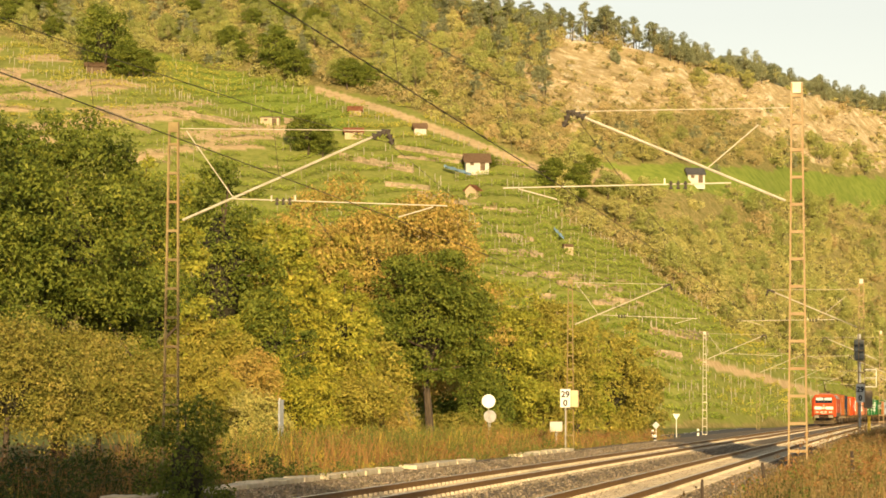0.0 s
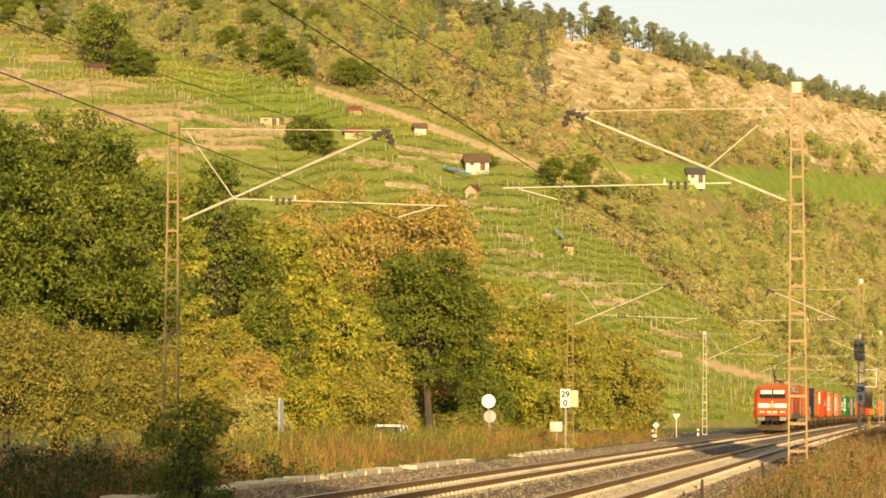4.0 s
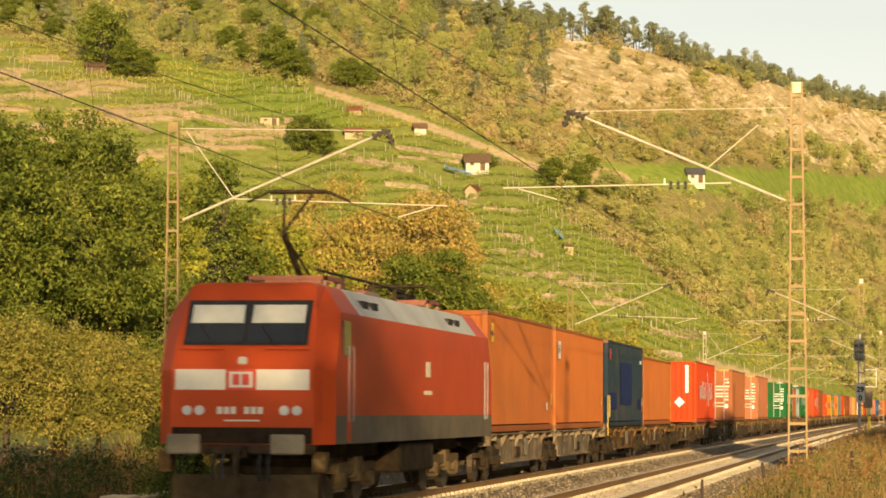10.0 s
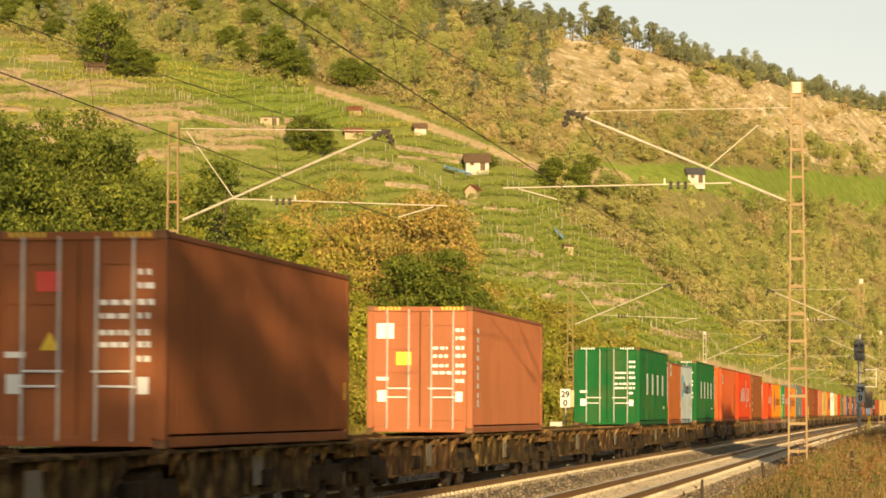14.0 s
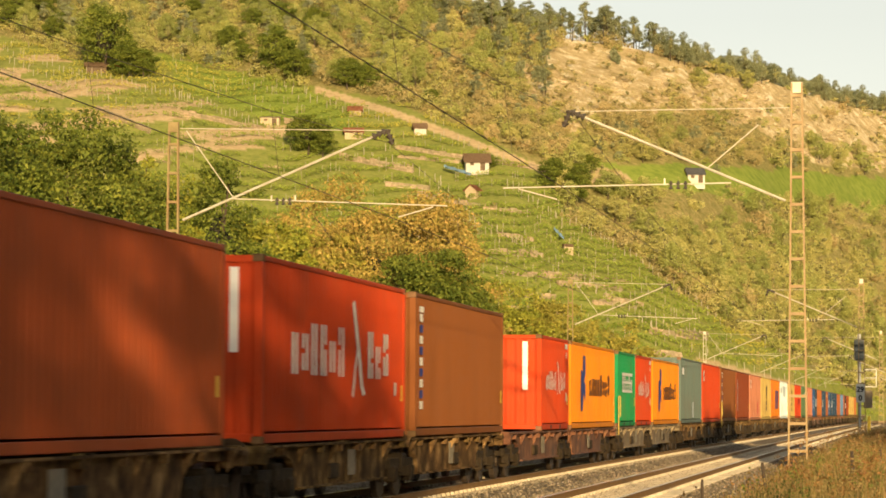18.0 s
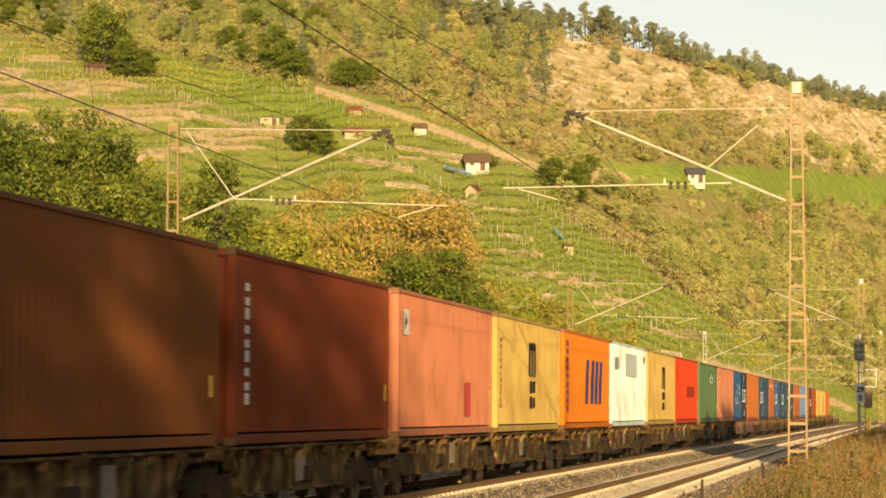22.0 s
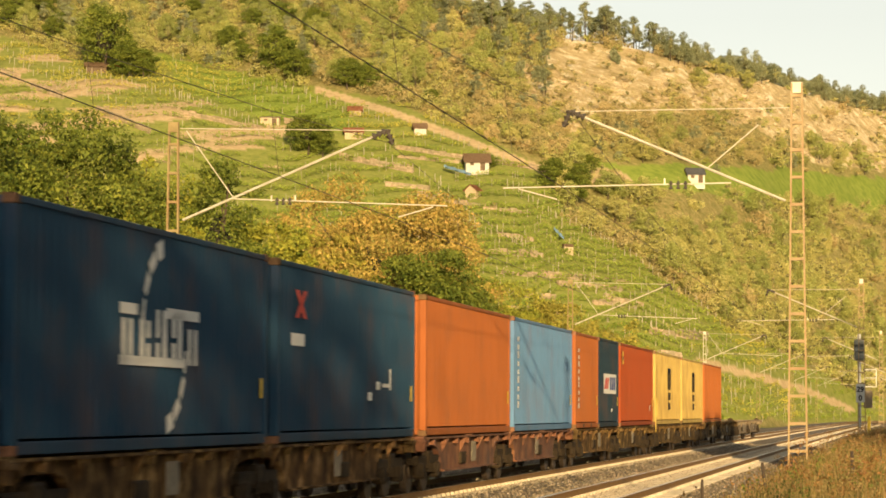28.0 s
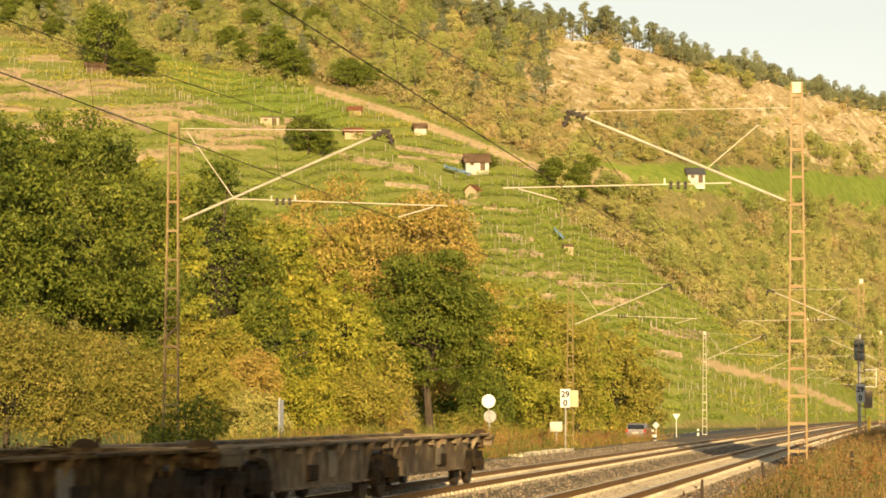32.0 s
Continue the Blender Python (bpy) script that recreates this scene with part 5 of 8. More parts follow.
        part("insulator", ins, MATS["insulator_brown"], p)
        elbow, top = ((0, y - 0.9, 4.82), (0, y + 0.3, 5.58)) if up else ((0, y + 1.6, 4.22), (0, y - 0.2, 4.32))
        part("lower_arm", tubes(((0, y + (0.5 if up else -0.6), 4.12), elbow, 0.06), ((0.2, y + (0.4 if up else -0.5), 4.12), elbow, 0.025)), M_IRON, p)
        part("upper_arm", tubes((elbow, (-0.25, top[1], top[2]), 0.03), (elbow, (0.25, top[1], top[2]), 0.03)), M_IRON, p)
        part("collector_head", tubes(((-0.55, top[1] - 0.15, top[2] + 0.06), (0.55, top[1] - 0.15, top[2] + 0.06), 0.03), ((-0.55, top[1] + 0.15, top[2] + 0.06), (0.55, top[1] + 0.15, top[2] + 0.06), 0.03), ((-0.55, top[1], top[2] + 0.06), (-0.95, top[1], top[2] - 0.12), 0.025), ((0.55, top[1], top[2] + 0.06), (0.95, top[1], top[2] - 0.12), 0.025)), M_IRON, p)
    tagged(lo, "bright red electric freight locomotive with cream front band", "locomotive")
    ROLLING.append((lo, 0.0))


make_train()
make_loco()


# ---- overhead line ----
M_MAST = mat("mast_paint", [(0.24, 0.165, 0.08), (0.34, 0.245, 0.125)], scale=3, rough=0.75, dirt=(0.26, 0.13, 0.06), dirt_amt=0.7, dirt_scale=1.5)
M_ZINC = mat("zinc_tube", [(0.42, 0.37, 0.28), (0.55, 0.50, 0.40)], scale=3, rough=0.6, metal=0.3)
M_WIRE = mat("wire", [(0.075, 0.058, 0.04), (0.12, 0.095, 0.065)], scale=3, rough=0.6, metal=0.4)
M_INSUL = mat("insulator_dark", [(0.05, 0.042, 0.034), (0.085, 0.07, 0.055)], scale=4, rough=0.25)
CONTACT_Z = 5.72


def lattice_mast(height, w0=0.37, w1=0.19, depth=0.07, rung=0.62, cap=None, body=None):
    body = body or M_MAST
    m = empty_thing("catenary_mast")
    for s in (-1, 1):
        bm = bmesh.new()
        for sy in (-1, 1):
            a, b = Vector((s * w0 / 2, sy * depth / 2, -0.5)), Vector((s * w1 / 2, sy * depth / 2 * 0.8, height))
            d = 0.017
            vs = [bm.verts.new(p) for p in (a + Vector((-d, -d, 0)), a + Vector((d, -d, 0)), a + Vector((d, d, 0)), a + Vector((-d, d, 0)), b + Vector((-d, -d, 0)), b + Vector((d, -d, 0)), b + Vector((d, d, 0)), b + Vector((-d, d, 0)))]
            for f in ((0, 1, 5, 4), (1, 2, 6, 5), (2, 3, 7, 6), (3, 0, 4, 7), (4, 5, 6, 7)):
                bm.faces.new([vs[i] for i in f])
        part("mast_leg", bm, body, m)
    z = 0.2
    while z < height - 0.1:
        w = w0 + (w1 - w0) * z / height
        r = part("mast_rung", boxes((-w / 2, w / 2, -depth / 2 - 0.012, depth / 2 + 0.012, z, z + 0.055)), body, m)
        z += rung
    part("mast_cap", boxes((-w1 / 2 - 0.02, w1 / 2 + 0.02, -depth / 2, depth / 2, height - 0.2, height + 0.02), bevel=0.01), cap or body, m)
    part("mast_foot", boxes((-0.45, 0.45, -0.4, 0.4, -0.8, -0.25), bevel=0.04), M_CONCRETE, m)
    return m


def discs(bm, a, b, r, n):
    a, b = Vector(a), Vector(b)
    tube(bm, a, b, r * 0.45, seg=8)
    for i in range(n):
        p, q = a.lerp(b, (i + 0.15) / n), a.lerp(b, (i + 0.75) / n)
        tube(bm, p, q, r, r * 0.5, seg=12)


def cantilever(m, side, reach, top, low, stay, tip, steady, base):
    """The bracket on a mast: a slanting tube, a top tie, a strut and the registration tube. side: +1 towards +x."""
    s = side
    end = Vector((s * reach, 0, tip))
    root = Vector((s * 0.22, 0, low))
    c = part("bracket_tube", tubes((root, root.lerp(end, 0.93), 0.027), seg=8), M_ZINC, m, "pale slanting bracket tube")
    bm = bmesh.new()
    discs(bm, root.lerp(end, 0.93), end, 0.085, 3)
    part("insulator", bm, M_INSUL, c, "dark ribbed insulator")
    bm = bmesh.new()
    discs(bm, end + Vector((0, 0, 0.02)), end + Vector((s * 0.12, 0, -0.30)), 0.085, 3)
    part("insulator", bm, M_INSUL, c, "dark ribbed insulator")
    part("top_tie", tubes(((s * 0.15, 0, top), end, 0.009)), M_ZINC, m)
    k = root.lerp(end, stay)
    part("strut", tubes((k, (s * 0.28, 0, top - 0.05) if steady > 0 else (s * (0.28 + 0.45), 0, top - 0.32), 0.012)), M_ZINC, m)
    reg0 = root.lerp(end, 0.24)
    z = CONTACT_Z + 0.28 - base
    far = Vector((s * (reach + 1.3), 0, z))
    part("registration_tube", tubes((reg0 if steady > 0 else Vector((s * 1.25, 0, z + 0.06)), far, 0.014)), M_ZINC, m)
    mid = reach * 0.52
    near = reg0 if steady > 0 else Vector((s * 1.25, 0, z + 0.06))
    z = near.z + (far.z - near.z) * (s * mid - near.x) / (far.x - near.x)
    for i in range(3):
        bm = bmesh.new()
        discs(bm, (s * (mid - 0.14 + 0.14 * i), 0, z - 0.10), (s * (mid - 0.14 + 0.14 * i), 0, z + 0.06), 0.045, 2)
        part("small_insulator", bm, M_INSUL, m)
    for x in (mid - 0.26, mid + 0.26):
        part("clamp", boxes((s * x - 0.016, s * x + 0.016, -0.02, 0.02, z - 0.02, z + 0.11)), M_ZINC, m)
    part("steady_arm", tubes((far + Vector((-s * 0.3, 0, -0.02)), (s * (reach + 0.25), 0, CONTACT_Z + 0.05 - base), 0.014)), M_ZINC, m)


MASTS = []


def make_masts():
    for y in (57.0, 128.0, 213.0, 285.0, 360.0, 436.0):
        m = lattice_mast(8.75, body=mat("pale_mast_paint", [(0.40, 0.36, 0.27), (0.50, 0.46, 0.36)], scale=3, rough=0.7) if y == 213.0 else mat("olive_mast_paint", [(0.17, 0.125, 0.05), (0.26, 0.195, 0.085)], scale=3, rough=0.8, dirt=(0.22, 0.11, 0.05), dirt_amt=0.7, dirt_scale=1.2))
        cantilever(m, 1, 4.66, 8.63, 6.66, 0.25, 8.53, 1, -0.92)
        x = -15.35 + float(shift(y))
        m.matrix_world = pose(x, y, -0.92)
        tagged(m, "rusty beige lattice catenary mast beside the outer track", "catenary mast", "catenary masts")
        MASTS.append(("A", x, y))
    for y in (52.5, 131.0, 215.0, 293.0, 368.0, 442.0):
        m = lattice_mast(7.75, rung=0.52, cap=M_ZINC)
        cantilever(m, -1, 4.35, 7.28, 5.50, 0.36, 7.26, -1, 0.21)
        x = -1.9 + float(shift(y))
        g = land1(x, y)
        m.matrix_world = pose(x, y, 0.21)
        tagged(m, "rusty beige lattice catenary mast on the grassy bank", "catenary mast", "catenary masts")
    # wires
    for cx, ys, mz in ((TRACK_A, (-30.0, 57.0, 128.0, 213.0, 285.0, 360.0, 436.0), 7.35), (TRACK_B, (-25.0, 52.5, 131.0, 215.0, 293.0, 368.0, 442.0), 7.35)):
        w = empty_thing("overhead_wire", Matrix.Identity(4))
        tagged(w, "thin dark contact wire hung from a catenary cable", "overhead wire", "overhead wires", "structure")
        bmc, bmm, drops = bmesh.new(), bmesh.new(), []
        for i, (a, b) in enumerate(zip(ys[:-1], ys[1:])):
            st0, st1 = (0.25 if i % 2 else -0.25), (-0.25 if i % 2 else 0.25)
            pa = Vector((cx + float(shift(a)) + st0, a, CONTACT_Z))
            pb = Vector((cx + float(shift(b)) + st1, b, CONTACT_Z))
            tube(bmc, pa, pb, 0.008, seg=5, caps=False)
            prev = None
            for k in range(9):
                t = k / 8
                p = pa.lerp(pb, t)
                sag = 4 * t * (1 - t)
                p = Vector((p.x * 0.3 + 0.7 * (cx + float(shift(p.y))), p.y, mz - 1.15 * sag))
                if prev is not None:
                    tube(bmm, prev, p, 0.006, seg=5, caps=False)
                prev = p
                if 0 < k < 8:
                    drops.append((p, pa.lerp(pb, t)))
        part("contact_wire", bmc, M_WIRE, w)
        part("catenary_cable", bmm, M_WIRE, w)
        for p, q in drops[:30]:
            part("dropper", tubes((p, q, 0.004), seg=4), M_WIRE, w)


make_masts()


# ---- signs and lineside things ----
def text_mesh(body, size, material, extrude=0.002):
    cu = bpy.data.curves.new("digits", "FONT")
    cu.offset = 0.014
    cu.body, cu.size, cu.extrude, cu.align_x, cu.align_y = body, size, extrude, "CENTER", "CENTER"
    ob = bpy.data.objects.new("digits", cu)
    scene.collection.objects.link(ob)
    bpy.context.view_layer.update()
    me = bpy.data.meshes.new_from_object(ob.evaluated_get(bpy.context.evaluated_depsgraph_get()))
    bpy.data.objects.remove(ob)
    me.materials.clear()
    me.materials.append(material)
    return me


def place(b, r, drop=0.0):
    x, y = polar(b, r)
    return Vector((x, y, land1(x, y) - drop))


def face_to(x, y):
    """Turns a thing whose front is -y towards the camera's end of the line."""
    return math.degrees(math.atan2(-x, y)) * 0.6


M_SIGN = mat("sign_white", [(0.60, 0.58, 0.52), (0.70, 0.67, 0.60)], scale=3, rough=0.5, dirt=(0.5, 0.45, 0.36), dirt_amt=0.3)
M_POST = mat("post_grey", [(0.30, 0.29, 0.27), (0.38, 0.37, 0.34)], scale=4, rough=0.6, metal=0.3)


def make_signs():
    # kilometre board on the second mast, its plates numbered 29 and 0
    for x, y, z, white in ((-15.5, 127.4, 1.85, True), (-1.95, 130.2, 2.15, False)):
        s = empty_thing("kilometre_board", pose(x + float(shift(y)), y, 0))
        plate = M_SIGN if white else mat("dull_board", [(0.34, 0.34, 0.31), (0.44, 0.44, 0.40)], scale=4, rough=0.7)
        b = part("board", boxes((-0.24 if white else -0.2, 0.24 if white else 0.2, -0.02, 0.02, z, z + 0.86), bevel=0.012), plate, s, "upright kilometre plate")
        for body, dz in (("29", 0.60), ("0", 0.20)):
            t = part("digits", text_mesh(body, 0.40 if white else 0.34, M_INK), None, b, "black digits")
            t.matrix_basis = pose(0, -0.026, z + dz, 90, 0, 0)
        zz = land1(x, y)
        part("post", tubes(((0, 0.06, zz - 0.1), (0, 0.06, z + 0.7), 0.035)), M_POST, s)
        if white:
            part("cabinet", boxes((0.26, 0.60, -0.06, 0.25, z + 0.02, z + 0.80), bevel=0.02), mat("tan_box", [(0.5, 0.36, 0.2), (0.6, 0.44, 0.26)], scale=4, rough=0.7), s, "tan equipment box")
        tagged(s, ("white" if white else "dull grey") + " kilometre board with black digits on a post", "kilometre board")
    # white round disc seen from behind its post
    p = place(8.41, 150)
    s = empty_thing("round_sign", Matrix.Translation(p) @ pose(0, 0, 0, 0, 0, 6))
    top = 2.2 - p.z
    bm = bmesh.new()
    tube(bm, (0, -0.02, top), (0, 0.02, top), 0.37, seg=28)
    part("disc", bm, M_SIGN, s, "white round disc")
    part("post", tubes(((0, 0.05, -0.3), (0, 0.05, top + 0.2), 0.03)), M_POST, s)
    tagged(s, "white round road sign on a thin grey post", "road sign")
    p = place(8.38, 158)
    s = empty_thing("small_round_sign", Matrix.Translation(p))
    bm = bmesh.new()
    tube(bm, (0, -0.02, 1.35 - p.z), (0, 0.02, 1.35 - p.z), 0.36, seg=28)
    part("disc", bm, M_POST, s, "grey back of a round sign")
    part("post", tubes(((0, 0.05, -0.3), (0, 0.05, 1.5 - p.z), 0.03)), M_POST, s)
    tagged(s, "grey back of a round road sign among weeds", "road sign")
    # edge-on sign at the road
    p = place(12.73, 108)
    s = empty_thing("narrow_sign", Matrix.Translation(p) @ pose(0, 0, 0, 0, 0, 80))
    part("board", boxes((-0.22, 0.22, -0.03, 0.03, 1.1, 2.55), bevel=0.01), mat("sign_back", [(0.42, 0.44, 0.46), (0.5, 0.52, 0.53)], scale=4, rough=0.4, metal=0.5), s)
    part("post", tubes(((0, 0.06, -0.3), (0, 0.06, 2.6), 0.035)), M_SIGN, s)
    tagged(s, "grey metal road sign turned nearly edge-on", "road sign")
    # pale cabinet at the mast
    p = place(7.0, 150)
    s = empty_thing("lineside_cabinet", Matrix.Translation(p))
    z = 0.55 - p.z
    part("body", boxes((-0.34, 0.34, -0.2, 0.2, z, z + 0.55), bevel=0.04), mat("cabinet_grey", [(0.42, 0.40, 0.33), (0.5, 0.48, 0.40)], scale=3, rough=0.6), s)
    part("leg", tubes(((0, 0, -0.2), (0, 0, z), 0.06)), M_POST, s)
    tagged(s, "pale lineside equipment cabinet on a post", "cabinet")
    # give-way triangle and a diamond at the junction
    for b, r, kind in ((4.51, 255, 3), (4.93, 262, 4)):
        p = place(b, r)
        s = empty_thing("junction_sign", Matrix.Translation(p))
        z = (0.25 if kind == 3 else -0.55) - p.z + 0.9
        bm = bmesh.new()
        pts = [(-0.34, 0.30), (0.34, 0.30), (0, -0.29)] if kind == 3 else [(0, 0.36), (0.36, 0), (0, -0.36), (-0.36, 0)]
        a = [bm.verts.new((x, -0.02, z + y)) for x, y in pts]
        c = [bm.verts.new((x, 0.02, z + y)) for x, y in pts]
        bm.faces.new(a)
        bm.faces.new(c[::-1])
        for i in range(len(pts)):
            j = (i + 1) % len(pts)
            bm.faces.new((a[i], c[i], c[j], a[j]))
        bmesh.ops.recalc_face_normals(bm, faces=bm.faces[:])
        part("board", bm, M_SIGN if kind == 3 else mat("dull_plate", [(0.34, 0.35, 0.36), (0.42, 0.43, 0.43)]), s, "white triangle" if kind == 3 else "grey diamond")
        part("post", tubes(((0, 0.05, -0.3), (0, 0.05, z + 0.3), 0.035)), M_SIGN, s)
        tagged(s, ("white give-way triangle" if kind == 3 else "grey diamond sign seen from behind") + " on a pale post", "road sign")
    # white marker posts
    for b, r, h in ((5.0, 205, 1.05), (4.95, 170, 1.0), (4.06, 230, 1.0)):
        p = place(b, r)
        s = empty_thing("marker_post", Matrix.Translation(p))
        part("post", boxes((-0.09, 0.09, -0.05, 0.05, -0.2, h), bevel=0.02), M_SIGN, s)
        part("band", boxes((-0.094, 0.094, -0.054, 0.054, h - 0.32, h - 0.16)), M_INK, s, "black band")
        tagged(s, "white roadside marker post with a black band", "marker post", "marker posts")


make_signs()


def make_signal():
    """The colour-light signal on the bank, seen from the side, with its ladder cage."""
    y = 133.5
    x = -2.05 + float(shift(y))
    g = land1(x, y)
    s = empty_thing("railway_signal", pose(x, y, g))
    dark = mat("signal_dark", [(0.12, 0.12, 0.10), (0.18, 0.18, 0.15)], scale=4, rough=0.7)
    part("post", tubes(((0, 0, -0.2), (0, 0, 5.3), 0.085), seg=10), M_POST, s)
    part("signal_head", boxes((-0.25, 0.25, -0.14, 0.14, 4.02, 5.06), bevel=0.06), dark, s, "dark signal head with hoods")
    for z in (4.2, 4.55, 4.9):
        part("lamp_hood", tubes(((-0.12, -0.16, z), (-0.12, -0.4, z), 0.11), seg=10), dark, s)
        part("lamp_hood", tubes(((0.13, -0.16, z), (0.13, -0.4, z), 0.11), seg=10), dark, s)
    part("side_box", boxes((0.2, 0.62, -0.1, 0.3, 1.75, 2.6), bevel=0.03), mat("box_brown", [(0.14, 0.10, 0.06), (0.2, 0.15, 0.09)], scale=4, rough=0.7), s, "dark brown equipment box")
    part("cage_rail", tubes(((0.25, 0, 2.75), (0.25, 0, 3.6), 0.02), ((0.8, 0, 2.75), (0.8, 0, 3.6), 0.02), ((0.25, 0, 3.6), (0.8, 0, 3.6), 0.02), ((0.25, 0, 2.77), (0.8, 0, 2.77), 0.02), ((0.25, 0, 3.2), (0.8, 0, 3.2), 0.014)), M_SIGN, s, "pale work platform rail")
    part("mast_plate", boxes((0.38, 0.52, -0.1, -0.06, 0.35, 1.35)), M_YELLOW, s, "yellow mast plate")
    part("cabinet", boxes((0.35, 0.75, -0.1, 0.3, -0.1, 0.35), bevel=0.03), M_SIGN, s, "white base cabinet")
    tagged(s, "dark colour-light railway signal with a pale cage on the bank", "railway signal")


make_signal()


def make_bank_posts():
    dark = mat("old_dark_wood", [(0.035, 0.025, 0.018), (0.07, 0.05, 0.035)], scale=5, rough=0.95)
    rnd = random.Random(8)
    for b, r, top in ((2.68, 40, 0.97), (0.89, 40, 1.14), (3.98, 47, 0.55), (3.05, 44, 0.62), (1.85, 46, 0.85), (0.3, 52, 1.0)):
        x, y = polar(b, r)
        g = land1(x, y)
        s = empty_thing("fence_post", pose(x, y, g, 0, 0, rnd.uniform(0, 90)))
        h = top - g
        part("post", tubes(((0, 0, -0.2), (rnd.uniform(-0.03, 0.03), 0, h * 0.6), 0.035, 0.032), ((0, 0, h * 0.55), (rnd.uniform(-0.06, 0.06), 0, h), 0.033, 0.022), seg=7), dark, s)
        tagged(s, "short dark weathered post in dry grass", "fence post", "fence posts")


make_bank_posts()


# ---- plants ----
def leaf_quads(P, Nrm, size, rng, aspect=0.62, jit=0.75):
    """Leaf cards round the points P, facing about Nrm."""
    n = len(P)
    nn = Nrm + rng.normal(size=(n, 3)) * jit + np.array([0, 0, 0.25])
    nn /= np.linalg.norm(nn, axis=1)[:, None] + 1e-9
    a = np.cross(nn, rng.normal(size=(n, 3)))
    a /= np.linalg.norm(a, axis=1)[:, None] + 1e-9
    b = np.cross(nn, a)
    s = size * rng.uniform(0.55, 1.25, n)[:, None]
    A, B = a * s, b * s * aspect
    return np.stack([P - A, P - B * 0.9 + A * 0.1, P + A, P + B], 1)


def leaf_tris(P, Nrm, size, rng, aspect=0.62, jit=0.75, up=0.25):
    """Small pointed leaves round the points P, facing about Nrm."""
    n = len(P)
    nn = Nrm + rng.normal(size=(n, 3)) * jit + np.array([0, 0, up])
    nn /= np.linalg.norm(nn, axis=1)[:, None] + 1e-9
    a = np.cross(nn, rng.normal(size=(n, 3)))
    a /= np.linalg.norm(a, axis=1)[:, None] + 1e-9
    b = np.cross(nn, a)
    s = size * rng.uniform(0.55, 1.25, n)[:, None]
    A, B = a * s, b * s * aspect
    return np.stack([P - A * 0.8 - B, P - A * 0.8 + B, P + A * 1.2], 1)


def crown_points(lobes, n, rng, gap=-0.45, freq=1.6, hollow=0.6, seed=1):
    lobes = np.array(lobes, float)
    wgt = (lobes[:, 3] * lobes[:, 4] * lobes[:, 5]) ** (2 / 3)
    pick = rng.choice(len(lobes), n, p=wgt / wgt.sum())
    d = rng.normal(size=(n, 3))
    d /= np.linalg.norm(d, axis=1)[:, None]
    rad = hollow + (1 - hollow) * rng.random(n) ** 0.6
    L = lobes[pick]
    P = L[:, :3] + d * L[:, 3:] * rad[:, None]
    keep = lumps(P, freq, seed) > gap
    return P[keep], d[keep]


def tree_lobes(h, w, rng, count, low=0.28, fine=1.0, flat=0.6):
    """Lumps of a crown: an inner mass, and flattened sprays of leaves in tiers over its surface."""
    cz, rz = h * (1 + low) / 2, h * (1 - low) / 2
    out = [(0, 0, cz, w * 0.29, w * 0.29, rz * 0.70)]
    for i in range(count):
        z, a = rng.uniform(-0.85, 1.0), rng.uniform(0, 2 * math.pi)
        q = math.sqrt(max(0.0, 1 - z * z))
        k = rng.uniform(0.84, 1.06) if i % 5 else rng.uniform(0.6, 0.8)
        r = w * rng.uniform(0.10, 0.19) * fine
        out.append((math.cos(a) * q * w * 0.42 * k, math.sin(a) * q * w * 0.42 * k, cz + z * rz * 0.88 * k, r, r, r * flat * rng.uniform(0.75, 1.25)))
    return out


M_BARK = mat("bark", [(0.035, 0.026, 0.017), (0.085, 0.062, 0.04)], scale=6, rough=0.95, bump=0.6, stretch=(1, 1, 0.2))


# Dark cores seen through leaf gaps: shade inside the crowns, put in as colour.
M_CROWNSHADE = mat("crown_inner_shade", [(0.016, 0.015, 0.007), (0.036, 0.031, 0.014)], scale=2.0, rough=0.95, bump=0.8, bump_scale=3.0, bump_dist=0.2)
M_HILLSHADE = mat("hill_inner_shade", [(0.10, 0.095, 0.035), (0.16, 0.145, 0.055)], scale=1.5, rough=0.95, bump=0.8, bump_scale=3.0, bump_dist=0.2)


def trunk_bm(h, r, lobes, rng, split=0.3):
    bm = bmesh.new()
    top = Vector((rng.uniform(-0.03, 0.03) * h, rng.uniform(-0.03, 0.03) * h, h * split))
    tube(bm, (0, 0, -0.4), (0, 0, 0.25), r * 1.35, r * 1.05, seg=8)
    tube(bm, (0, 0, 0.25), top, r * 1.05, r * 0.75, seg=8)
    tube(bm, top, (top.x * 1.5, top.y * 1.5, h * 0.8), r * 0.72, r * 0.15, seg=6)
    for q in lobes[1:7]:
        p = top.lerp(Vector((0, 0, h * 0.8)), rng.uniform(0, 0.6))
        tube(bm, p, q[:3], r * 0.4, r * 0.1, seg=5)
    return bm


